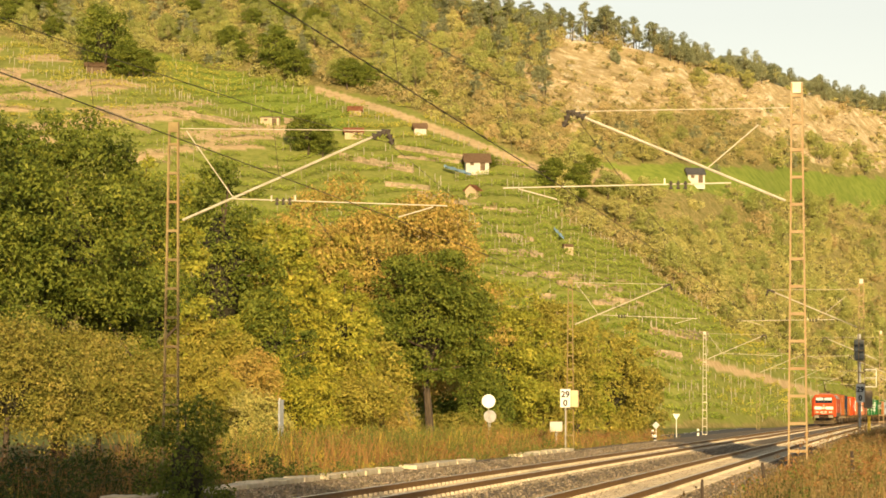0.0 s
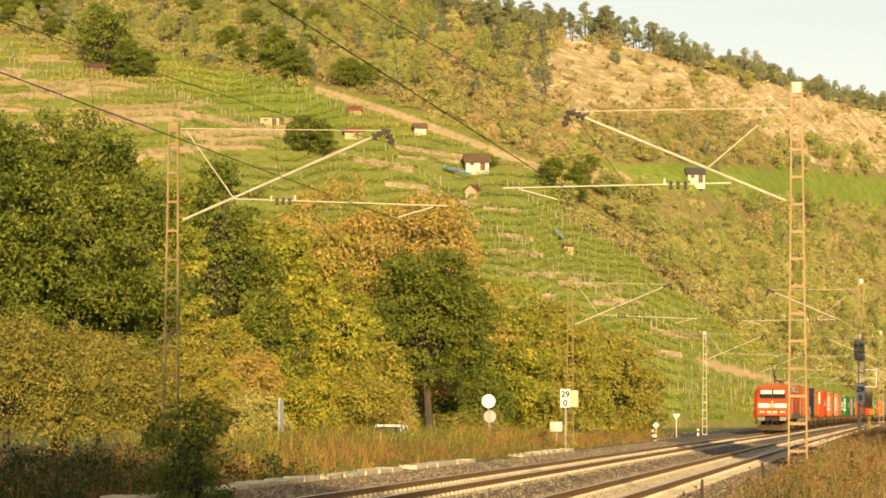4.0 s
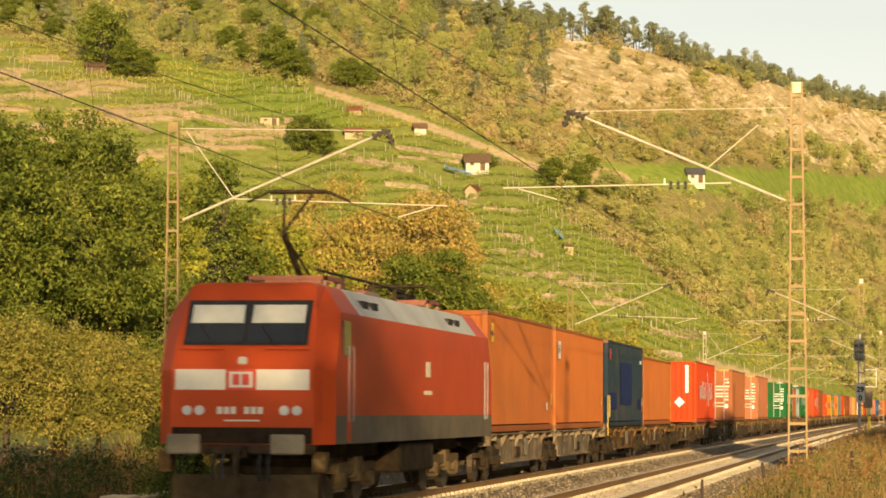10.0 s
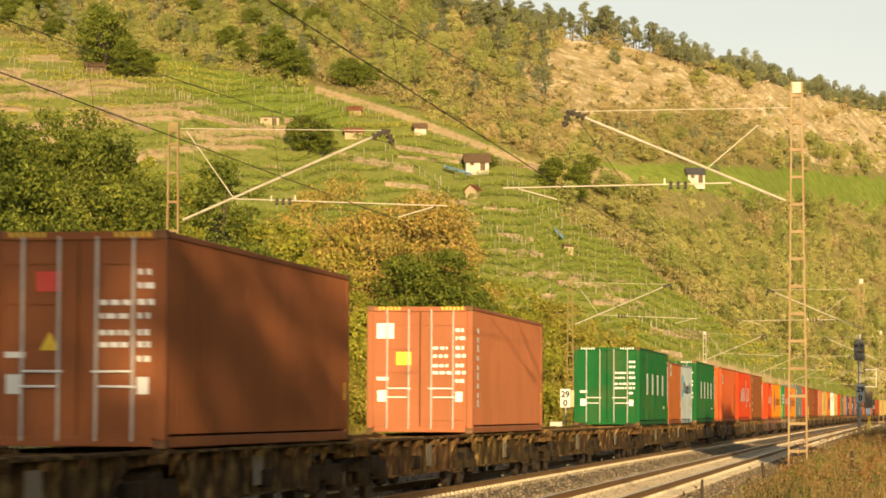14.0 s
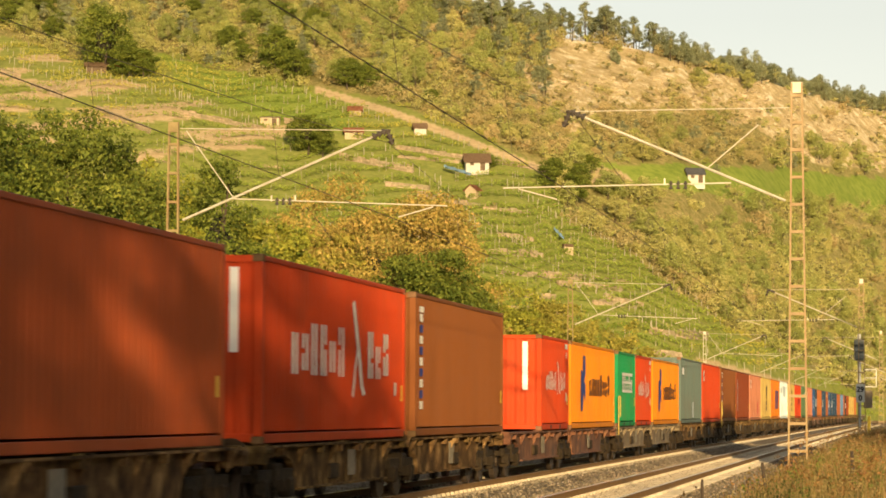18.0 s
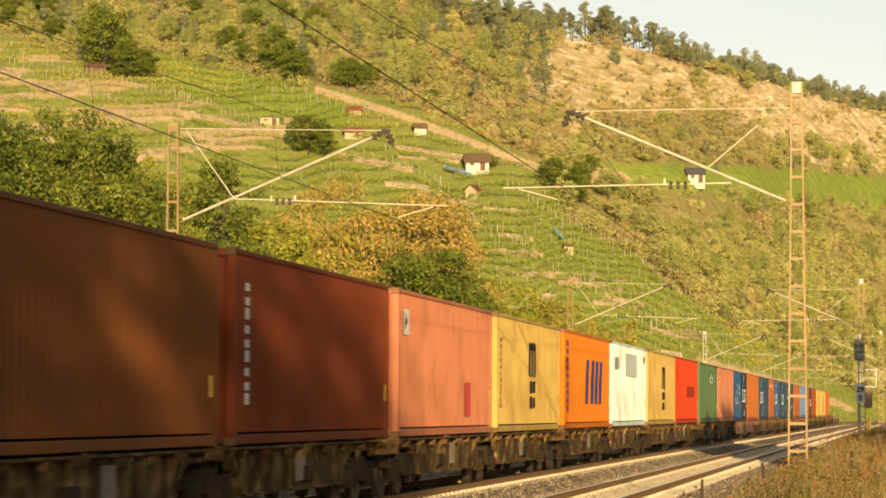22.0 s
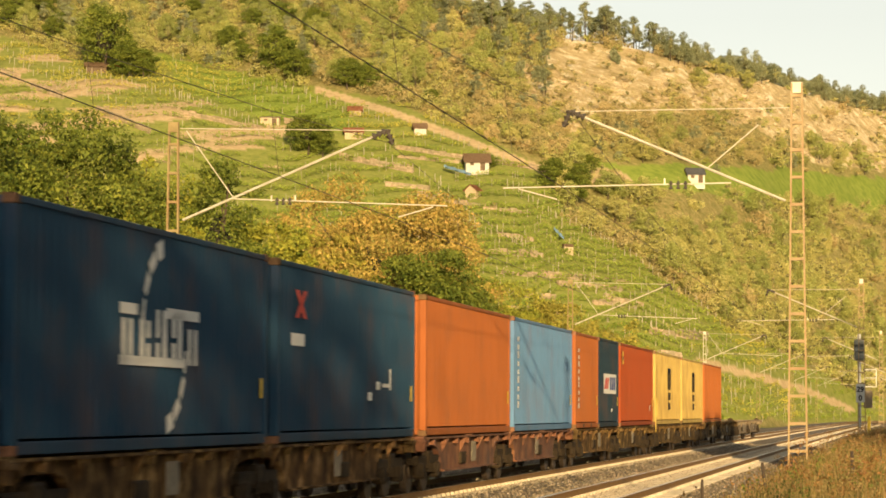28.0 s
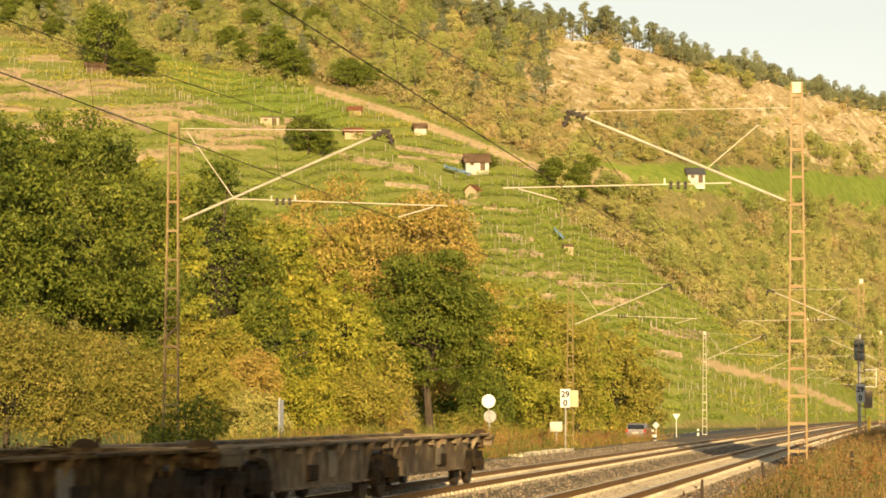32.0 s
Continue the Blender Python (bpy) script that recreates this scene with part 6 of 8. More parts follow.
def tree(name, at, h, w, material, seed, n, leaf, label, cat="tree", low=0.28, count=20, gap=-0.45, group="", trunk_r=None, freq=1.6, hollow=0.6, jit=0.75, mass=0.0, fine=1.0, flat=0.6, core=None):
    rng = np.random.default_rng(seed)
    lobes = tree_lobes(h, w, rng, count, low, fine, flat)
    t = empty_thing(name, Matrix.Translation(at))
    part("trunk", trunk_bm(h, trunk_r or 0.022 * h, lobes, rng), M_BARK, t)
    P, d = crown_points(lobes[1:], n, rng, gap, freq, hollow, seed)
    Pi, di = crown_points(lobes[:1], n // 5, rng, -9.0, freq, 0.62, seed)
    P, d = np.concatenate([P, Pi]), np.concatenate([d, di])
    ok = (P[:, 2] > 0.05) & ((d[:, 2] > -0.35) | (rng.random(len(P)) < 0.3))
    Q = leaf_tris(P[ok], d[ok], leaf, rng, 0.62, jit)
    part("crown", foliage("crown", Q, lobes[:1], material, core or M_CROWNSHADE, mass * 0.7) if mass else quads("crown", Q, material), None, t)
    return tagged(t, label, cat, group)


G_DARK = leafmat("leaf_dark_green", (0.05, 0.075, 0.010), (0.165, 0.185, 0.028))
G_MID = leafmat("leaf_mid_green", (0.13, 0.155, 0.018), (0.33, 0.31, 0.042))
G_OLIVE = leafmat("leaf_olive", (0.14, 0.135, 0.022), (0.35, 0.30, 0.052))
G_YELLOW = leafmat("leaf_yellow_green", (0.15, 0.165, 0.018), (0.39, 0.345, 0.042))
G_BROWN = leafmat("leaf_autumn_brown", (0.20, 0.155, 0.035), (0.36, 0.26, 0.065), (0.28, 0.225, 0.05))
G_PALE = leafmat("leaf_pale_willow", (0.24, 0.24, 0.06), (0.48, 0.42, 0.13))
G_HEDGE = leafmat("leaf_hedge", (0.095, 0.10, 0.017), (0.20, 0.185, 0.036), (0.27, 0.22, 0.052))
# Pine and hill leaves are lightened: distance haze is put into their colours.
G_PINE = hillmat("leaf_pine_hazed", (0.165, 0.18, 0.095), (0.26, 0.275, 0.15))
G_HILL = hillmat("leaf_hill_scrub_hazed", (0.29, 0.28, 0.085), (0.46, 0.425, 0.145))
G_HILLDRY = hillmat("leaf_hill_dry_hazed", (0.35, 0.28, 0.115), (0.52, 0.41, 0.19))
G_HILLGREEN = hillmat("leaf_hill_green_hazed", (0.215, 0.235, 0.065), (0.37, 0.38, 0.11))
G_VINE = hillmat("leaf_vine", (0.16, 0.205, 0.026), (0.29, 0.325, 0.052))
G_VINEYEL = hillmat("leaf_vine_yellow", (0.27, 0.26, 0.035), (0.42, 0.36, 0.07))

# the wood beyond the road: bearing, distance, height, width, leaves, count of leaves, leaf size, crown base, words
WOOD = [(17.3, 112, 14.4, 9.6, G_DARK, 44000, 0.145, 0.08, "tall dark green broadleaf tree beyond the road"),
        (19.3, 116, 15.4, 9.0, G_DARK, 22000, 0.16, 0.1, "tall dark green broadleaf tree beyond the road"),
        (15.5, 118, 13.4, 5.6, G_MID, 17000, 0.15, 0.05, "slender yellow-green tree in the wood"),
        (14.1, 122, 14.0, 5.4, G_DARK, 15000, 0.155, 0.1, "dark green tree with a rounded top"),
        (13.15, 120, 11.4, 5.8, G_MID, 22000, 0.15, 0.03, "green tree turning yellow in the wood"),
        (12.25, 113, 8.2, 5.6, G_YELLOW, 18000, 0.14, 0.03, "yellow-green autumn tree at the road"),
        (10.8, 134, 14.4, 12.0, G_BROWN, 56000, 0.15, 0.05, "broad autumn-brown tree in the wood"),
        (11.9, 138, 11.8, 7.0, G_OLIVE, 16000, 0.165, 0.05, "olive green tree in the wood"),
        (9.6, 121, 10.0, 5.8, G_DARK, 32000, 0.135, 0.22, "dark green tree with bare lower stems"),
        (8.2, 142, 9.6, 6.4, G_MID, 21000, 0.155, 0.02, "green and yellow tree at the wood's edge"),
        (9.0, 152, 10.6, 6.4, G_OLIVE, 15000, 0.165, 0.03, "olive tree at the wood's edge"),
        (7.1, 152, 9.0, 6.0, G_OLIVE, 19000, 0.155, 0.02, "olive green rounded tree at the wood's edge"),
        (6.55, 160, 7.4, 4.6, G_MID, 12000, 0.155, 0.02, "green tree near the kilometre board"),
        (5.95, 168, 8.6, 6.4, G_OLIVE, 19000, 0.165, 0.01, "olive green rounded tree at the wood's end"),
        (5.35, 176, 6.2, 4.4, G_HEDGE, 10000, 0.165, 0.01, "low olive bush at the wood's end"),
        (18.4, 101, 5.3, 6.8, G_HEDGE, 30000, 0.095, 0.01, "broad olive hedge bush with yellowing leaves"),
        (16.5, 101, 5.0, 5.4, G_HEDGE, 24000, 0.095, 0.01, "broad olive hedge bush with yellowing leaves"),
        (14.75, 99, 4.6, 3.7, G_OLIVE, 19000, 0.085, 0.05, "rounded grey-green bush at the road"),
        (13.65, 102, 3.0, 4.0, G_PALE, 17000, 0.095, 0.01, "pale feathery willow bush"),
        (13.45, 103.5, 5.0, 2.6, G_BROWN, 9000, 0.09, 0.01, "small orange-brown autumn bush"),
        (12.9, 109, 7.4, 3.4, G_DARK, 11000, 0.12, 0.05, "dark green young tree among yellow bushes"),
        (11.5, 115, 8.4, 3.2, G_MID, 11000, 0.12, 0.05, "green young tree before the brown one"),
        (12.6, 107, 4.2, 4.6, G_YELLOW, 16000, 0.10, 0.01, "golden yellow bush beside the road"),
        (11.6, 110, 4.4, 4.8, G_OLIVE, 15000, 0.11, 0.01, "olive and brown bush under trees"),
        (10.9, 114, 3.4, 4.2, G_BROWN, 10000, 0.11, 0.01, "low autumn-brown bush under trees"),
        (13.4, 112, 6.4, 4.8, G_MID, 14000, 0.13, 0.01, "green undergrowth tree in the wood"),
        (14.3, 110, 6.6, 4.6, G_OLIVE, 14000, 0.13, 0.01, "olive undergrowth tree in the wood"),
        (11.3, 124, 7.0, 6.0, G_OLIVE, 15000, 0.15, 0.01, "olive undergrowth tree in the wood"),
        (8.85, 136, 5.0, 5.0, G_DARK, 11000, 0.14, 0.01, "dark green undergrowth bush in the wood"),
        (7.6, 146, 4.6, 5.0, G_OLIVE, 10000, 0.14, 0.01, "olive undergrowth bush at the wood's edge"),
        (14.7, 55.5, 2.9, 1.85, G_DARK, 4600, 0.07, 0.02, "dark green shrub at the mast's foot"),
        (9.0, 124, 2.4, 4.6, G_HEDGE, 8000, 0.10, 0.01, "low yellowing bush at the road")]


def make_wood():
    for i, (b, r, h, w, m, n, leaf, low, words) in enumerate(WOOD):
        h, w = h * 1.01, w * 1.07
        if r > 60:   # set back behind the road's far edge, in proportion
            line = float(np.interp(b, [5.3, 6, 7, 8.2, 20], [26, 27, 29, 31.5, 31.5])) / math.sin(radians(b))
            far = line * r / float(np.interp(b, [5.3, 7, 8.2, 9.8, 12.5, 14.75, 16.5, 18.4], [170, 150, 140, 119, 106, 99, 101, 101]))
            h, w, leaf, r = (h - 2.7) * far / r + 2.7, w * far / r, leaf * (far / r) ** 0.7, far
        p = place(b, r)
        big = r > 60 and h > 6.5
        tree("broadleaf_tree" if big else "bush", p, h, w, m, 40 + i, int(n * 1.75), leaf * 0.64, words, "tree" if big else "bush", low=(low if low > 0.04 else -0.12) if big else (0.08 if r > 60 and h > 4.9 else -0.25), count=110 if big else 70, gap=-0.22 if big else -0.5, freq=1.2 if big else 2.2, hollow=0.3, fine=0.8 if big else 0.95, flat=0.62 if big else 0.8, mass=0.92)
    # trees out of view beside and behind the camera, which shade the near end of the line; the right-hand rows are
    # added to cut sky light
    for i, (x, y, h, w, n) in enumerate(((8, -21.5, 17, 14, 1150), (6, -26, 18, 13, 950), (9, -35, 22, 14, 3400), (7, -46, 25, 14, 4800), (3, -57, 26, 14, 4600), (11, -60, 27, 15, 4600),
                                         (7.5, 70, 8, 6, 2600), (7.5, 82, 11.5, 7.5, 2600), (8, 94, 12.5, 8, 2600), (9.5, 14, 5, 6, 2600), (9.5, 24, 5, 6, 2600), (9.5, 34, 5, 6, 2600), (9.5, 44, 5, 6, 2600), (15, 22, 9, 9, 3200), (15, 36, 9, 9, 3200), (15, 50, 9, 9, 3200),
                                         (23, 4, 14, 13, 4200), (23, 18, 14, 13, 4200), (23, 32, 14, 13, 4200), (23, 46, 14, 13, 4200), (23, 60, 14, 13, 4200), (32, -16, 18, 15, 4200), (33, 2, 19, 15, 4200), (32, 20, 19, 15, 4200), (33, 38, 19, 15, 4200), (33, 56, 19, 15, 4200))):
        tree("broadleaf_tree", (x, y, land1(x, y)), h, w, G_MID, 90 + i, n, 0.32 if y < -20 else 0.66, "green broadleaf tree on the bank beside the line", "tree", low=0.06, count=70 if y < -20 else 40, gap=-1.2, hollow=0.25)


make_wood()


def free_slope(b, e):
    """Whether scrub may grow there: not in the vines, the meadow or on a way."""
    b, e = np.asarray(b, float), np.asarray(e, float)
    no = inside(VINES, b, e) | inside(MEADOW, b, e) | inside(SOIL, b, e)
    for line in TRACKWAYS:
        no |= near_line(line, b, e, 2.5)
    return ~no


def on_hill_many(b, e):
    return np.array([on_hill(x, y) for x, y in zip(b, e)])


def pine(h, w, seed, low, stem):
    """A pine: an upright trunk and flat sprays of needles, broadest below the top."""
    g = np.random.default_rng(seed)
    t = empty_thing("pine_tree", Matrix.Translation((0, 0, -500)))
    lobes = []
    for i in range(30):
        k = g.random() ** 0.8
        reach = w * 0.5 * (1.0 - 0.75 * k ** 1.6) * math.sqrt(g.uniform(0.1, 1))
        a = g.uniform(0, 6.28)
        r = w * g.uniform(0.10, 0.19)
        lobes.append((math.cos(a) * reach, math.sin(a) * reach, h * (low + (0.97 - low) * k), r, r, r * g.uniform(0.45, 0.8)))
    part("trunk", trunk_bm(h, stem, lobes, g, 0.5), M_BARK, t)
    P, d = crown_points(lobes, 2600, g, -0.9, 1.0, 0.3, seed)
    core = [(0, 0, h * (low + 1) / 2, w * 0.12, w * 0.12, h * (1 - low) * 0.3)]
    part("crown", foliage("crown", leaf_tris(P, d, 0.15, g, 0.55, 0.8), core, G_PINE, M_HILLSHADE, 0.9), None, t)
    return t


def seen(x, y):
    """Bearing and height, in thousandths, of a place in the view from the camera's stand."""
    return YAW - (x - 784) * 0.01169, 58.7 - (y - 441) * 0.204


def make_hill_trees():
    rnd = random.Random(3)
    rng = np.random.default_rng(77)
    kinds = []
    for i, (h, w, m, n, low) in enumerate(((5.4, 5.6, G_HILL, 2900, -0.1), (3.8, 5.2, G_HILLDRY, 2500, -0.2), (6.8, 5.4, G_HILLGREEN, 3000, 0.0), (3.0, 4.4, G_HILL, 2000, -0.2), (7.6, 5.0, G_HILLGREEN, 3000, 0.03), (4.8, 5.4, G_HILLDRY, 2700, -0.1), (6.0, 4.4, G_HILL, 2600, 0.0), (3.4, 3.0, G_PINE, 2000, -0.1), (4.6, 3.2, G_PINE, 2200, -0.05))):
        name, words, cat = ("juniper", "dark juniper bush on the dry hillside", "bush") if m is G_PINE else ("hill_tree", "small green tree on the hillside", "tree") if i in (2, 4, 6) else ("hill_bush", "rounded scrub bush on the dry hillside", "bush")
        kinds.append(tree(name, (0, 0, -300 - 20 * i), h, w, m, 200 + i, n, 0.15, words, cat, low=low, count=34, gap=-1.0, freq=1.1, hollow=0.25, jit=0.9, mass=0.95, fine=1.05, flat=0.8, core=M_HILLSHADE))
    pines = [tagged(pine(*q), "dark pine tree on the ridge", "tree", "ridge pines") for q in ((9.0, 5.2, 300, 0.30, 0.16), (7.6, 5.0, 301, 0.18, 0.15), (10.0, 5.0, 302, 0.40, 0.17), (6.2, 5.0, 303, 0.12, 0.14), (8.2, 4.2, 304, 0.10, 0.14))]
    lone = tree("dark_tree", (0, 0, -700), 8.0, 7.4, G_DARK, 260, 9000, 0.17, "dark green tree standing among the vines", "tree", low=0.04, count=60, gap=-0.8, freq=1.0, hollow=0.3, mass=0.9)
    used = set()

    def plant(proto, p, s, turn):
        m = Matrix.Translation(p) @ pose(0, 0, 0, 0, 0, turn)
        if proto.name not in used:
            used.add(proto.name)
            o = proto
            o.matrix_basis = m
        else:
            o = copy_thing(proto, m)
        o.scale = (s * rnd.uniform(0.85, 1.25), s * rnd.uniform(0.85, 1.25), s * rnd.uniform(0.75, 1.15))
        return o

    def ridge(b):
        return float(np.interp(b, B_RIDGE, E_RIDGE)) * 1000
    def places(g, n, bare, grassy):
        """Random bearings and heights where scrub grows, thinner on bare and grassy ground."""
        b, e = g.uniform(-0.4, 19.4, 12 * n), g.uniform(1, 152, 12 * n)
        ok = (e < np.interp(b, B_RIDGE, E_RIDGE) * 1000 - 0.5) & ~((b > 10.5) & (e < 100)) & ~((b > 6.9) & (e < 45))
        b, e = b[ok], e[ok]
        k = free_slope(b, e)
        k &= ~inside(ROCKY, b + g.normal(size=len(b)) * 0.3, e + g.normal(size=len(b)) * 4) | (g.random(len(b)) < bare)
        k &= ~inside(GRASSY, b, e) | (g.random(len(b)) < grassy)
        return b[k], e[k]
    # bushes that stand out one by one
    for b, e in list(zip(*places(rng, 400, 0.07, 0.25)))[:400]:
        high = e > 92
        wood = b > 9.8 and e > 104 + (b - 9.8) * 2.2
        k = rnd.choice((2, 4, 2, 6, 0, 4, 8) if wood else (1, 5, 5, 3, 1, 0, 6) if high else (0, 0, 2, 6, 4, 2, 3, 5))
        s = rnd.uniform(0.6, 1.05) if wood else rnd.uniform(0.5, 0.9) if high else rnd.uniform(0.6, 1.2)
        tagged(plant(kinds[k], on_hill(b, e) - Vector((0, 0, 0.3)), s, rnd.uniform(0, 360)), group="hillside bushes")
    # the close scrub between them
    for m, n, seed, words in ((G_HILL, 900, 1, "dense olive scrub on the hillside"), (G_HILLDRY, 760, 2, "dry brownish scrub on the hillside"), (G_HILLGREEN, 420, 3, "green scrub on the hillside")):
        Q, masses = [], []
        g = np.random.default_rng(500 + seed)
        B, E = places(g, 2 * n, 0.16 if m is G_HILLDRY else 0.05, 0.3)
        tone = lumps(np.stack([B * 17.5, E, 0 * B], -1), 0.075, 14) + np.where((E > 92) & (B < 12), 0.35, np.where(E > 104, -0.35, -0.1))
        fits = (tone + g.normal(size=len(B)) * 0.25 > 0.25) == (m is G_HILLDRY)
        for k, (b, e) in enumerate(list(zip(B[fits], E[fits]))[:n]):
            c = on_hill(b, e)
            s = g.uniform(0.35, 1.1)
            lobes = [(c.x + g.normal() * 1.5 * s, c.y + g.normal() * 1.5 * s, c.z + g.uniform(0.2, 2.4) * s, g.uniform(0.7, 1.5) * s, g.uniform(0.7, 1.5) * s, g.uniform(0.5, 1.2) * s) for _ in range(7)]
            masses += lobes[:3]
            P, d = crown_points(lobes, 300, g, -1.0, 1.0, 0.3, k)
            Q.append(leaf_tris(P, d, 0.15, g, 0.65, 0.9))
        tagged(new("hill_scrub", foliage("hill_scrub", np.concatenate(Q), masses, m, M_HILLSHADE, 0.4)), words, "scrub", kind="stuff")
    # dry grass tufts all over the open slope
    b, e = rng.uniform(-0.3, 19.3, 14000), rng.uniform(30, 150, 14000)
    ok = (e < np.interp(b, B_RIDGE, E_RIDGE) * 1000) & free_slope(b, e) & ~((b > 10.5) & (e < 100))
    P = on_hill_many(b[ok][:3000], e[ok][:3000])
    P = np.repeat(P, 14, 0) + rng.normal(size=(14 * len(P), 3)) * np.array([1.3, 1.3, 0.15]) + np.array([0, 0, 0.3])
    P[:, 2] = np.maximum(P[:, 2], land(P[:, 0], P[:, 1]) + 0.12)
    tagged(new("hill_grass", quads("hill_grass", leaf_tris(P, np.tile([0, -0.4, 0.3], (len(P), 1)), 0.16, rng), mat("dry_grass_blade", [(0.25, 0.195, 0.075), (0.37, 0.285, 0.13)], scale=0.1, rough=0.9, island=0.25, trans=0.2))), "dry pale grass tufts on the slope", "grass", kind="stuff")
    # the ridge: tall pines over the bare slope, lower and closer ones along the far crest
    rnd.seed(5)
    for i in range(400):
        b = -0.6 + 12.1 * (i + rnd.random()) / 400
        p = on_hill(b, ridge(b) + 0.4)
        back = rnd.uniform(-3, 20)
        p = p + Vector((p.x, p.y, 0)).normalized() * back
        p.z = land1(p.x, p.y) - 0.3
        if b > 4.9 and rnd.random() < 0.38:
            continue
        if b > 7.2:
            k, s = rnd.choice((pines[0], pines[4], pines[1], kinds[4], kinds[2])), rnd.uniform(0.7, 1.0)
        elif b > 4.9:
            if rnd.random() < 0.4:
                continue
            k, s = rnd.choice((pines[0], pines[2], pines[2], pines[0])), rnd.uniform(0.72, 1.0)
        else:
            k, s = rnd.choice((pines[1], pines[3], pines[3], pines[1], kinds[8])), rnd.uniform(0.55, 0.95)
        plant(k, p, s, rnd.uniform(0, 360))
    # the mixed wood beside the bare slope
    made = 0
    while made < 130:
        b = rnd.uniform(7.2, 12.2)
        e = ridge(b) - abs(rnd.gauss(0, 14))
        if e < 112 or not free_slope(b, e):
            continue
        k = rnd.choice((pines[0], pines[4], pines[1], kinds[4], kinds[2], kinds[6]) if b < 9.4 else (pines[4], kinds[4], kinds[2], kinds[4], kinds[5]))
        plant(k, on_hill(b, e) - Vector((0, 0, 0.3)), rnd.uniform(0.6, 0.95), rnd.uniform(0, 360))
        made += 1
    made = 0
    while made < 95:
        b = rnd.uniform(12.0, 19.3)
        e = rnd.uniform(118, 156)
        if e > ridge(b) - 1 or not free_slope(b, e - 3):
            continue
        plant(rnd.choice((pines[4], pines[1], pines[4], kinds[4], lone)), on_hill(b, e) - Vector((0, 0, 0.3)), rnd.uniform(0.55, 0.95), rnd.uniform(0, 360))
        made += 1
    # junipers and small pines on the bare slope
    for x0, x1, y0, y1, n in ((1050, 1290, 205, 285, 30), (1225, 1350, 128, 165, 9), (1090, 1120, 100, 118, 3), (1380, 1440, 255, 290, 4), (900, 990, 130, 230, 12), (1240, 1560, 270, 310, 9), (1440, 1568, 130, 190, 8)):
        for i in range(n):
            b, e = seen(rnd.uniform(x0, x1), rnd.uniform(y0, y1))
            if e < ridge(b) - 1:
                plant(kinds[rnd.choice((7, 8, 8, 2, 6))], on_hill(b, e) - Vector((0, 0, 0.2)), rnd.uniform(0.45, 0.95), rnd.uniform(0, 360))
    # single dark trees among the vines
    for b, e, s in ((16.45, 122.0, 1.8), (15.95, 120.0, 1.25), (15.65, 120.0, 0.8), (12.9, 120.5, 1.25), (12.45, 119, 1.0), (11.4, 117, 0.9), (10.95, 116, 0.75), (12.2, 93, 0.95), (11.9, 92, 0.8), (7.1, 80, 0.75), (6.6, 75, 0.85), (9.65, 111.5, 0.5), (6.3, 86, 0.55), (8.4, 88, 0.45), (19.2, 136, 1.2), (18.3, 140, 1.0), (17.8, 141, 0.9)):
        plant(lone, on_hill(b, e), s, rnd.uniform(0, 360))
    # pale limestone showing through
    st = mat("limestone", [(0.27, 0.21, 0.11), (0.36, 0.285, 0.165), (0.44, 0.36, 0.23)], scale=0.9, rough=0.95, bump=0.5, dirt=(0.34, 0.27, 0.15), dirt_amt=0.6, dirt_scale=0.2)
    bm_v, bm_f = [], []
    B, E = rng.uniform(-0.2, 8.0, 9000), rng.uniform(84, 122, 9000)
    on = inside(ROCKY, B, E) & (lumps(np.stack([B * 9, E * 0.5, 0 * B], -1), 1.1, 4) > -0.05)
    for b, e in list(zip(B[on], E[on]))[:1500]:
        c = on_hill(b, e)
        lx, lz = rng.uniform(0.15, 0.9) ** 1.6, rng.uniform(0.06, 0.26)
        k = len(bm_v)
        for sx, sy, sz in ((-1, -1, -1), (1, -1, -1), (1, 1, -1), (-1, 1, -1), (-1, -1, 1), (1, -1, 1), (1, 1, 1), (-1, 1, 1)):
            j = rng.normal(size=3) * 0.35
            bm_v.append((c.x + (sx + j[0]) * lx * (0.8 if sz > 0 else 1.0), c.y + (sy + j[1]) * 0.5, c.z + (sz + j[2]) * lz * (0.8)))
        bm_f += [tuple(k + i for i in f) for f in ((0, 1, 5, 4), (1, 2, 6, 5), (2, 3, 7, 6), (3, 0, 4, 7), (4, 5, 6, 7))]
    tagged(new("limestone_outcrops", mesh_of("limestone_outcrops", bm_v, bm_f, st)), "pale limestone ledges breaking through the dry slope", "rocks", kind="stuff")


make_hill_trees()


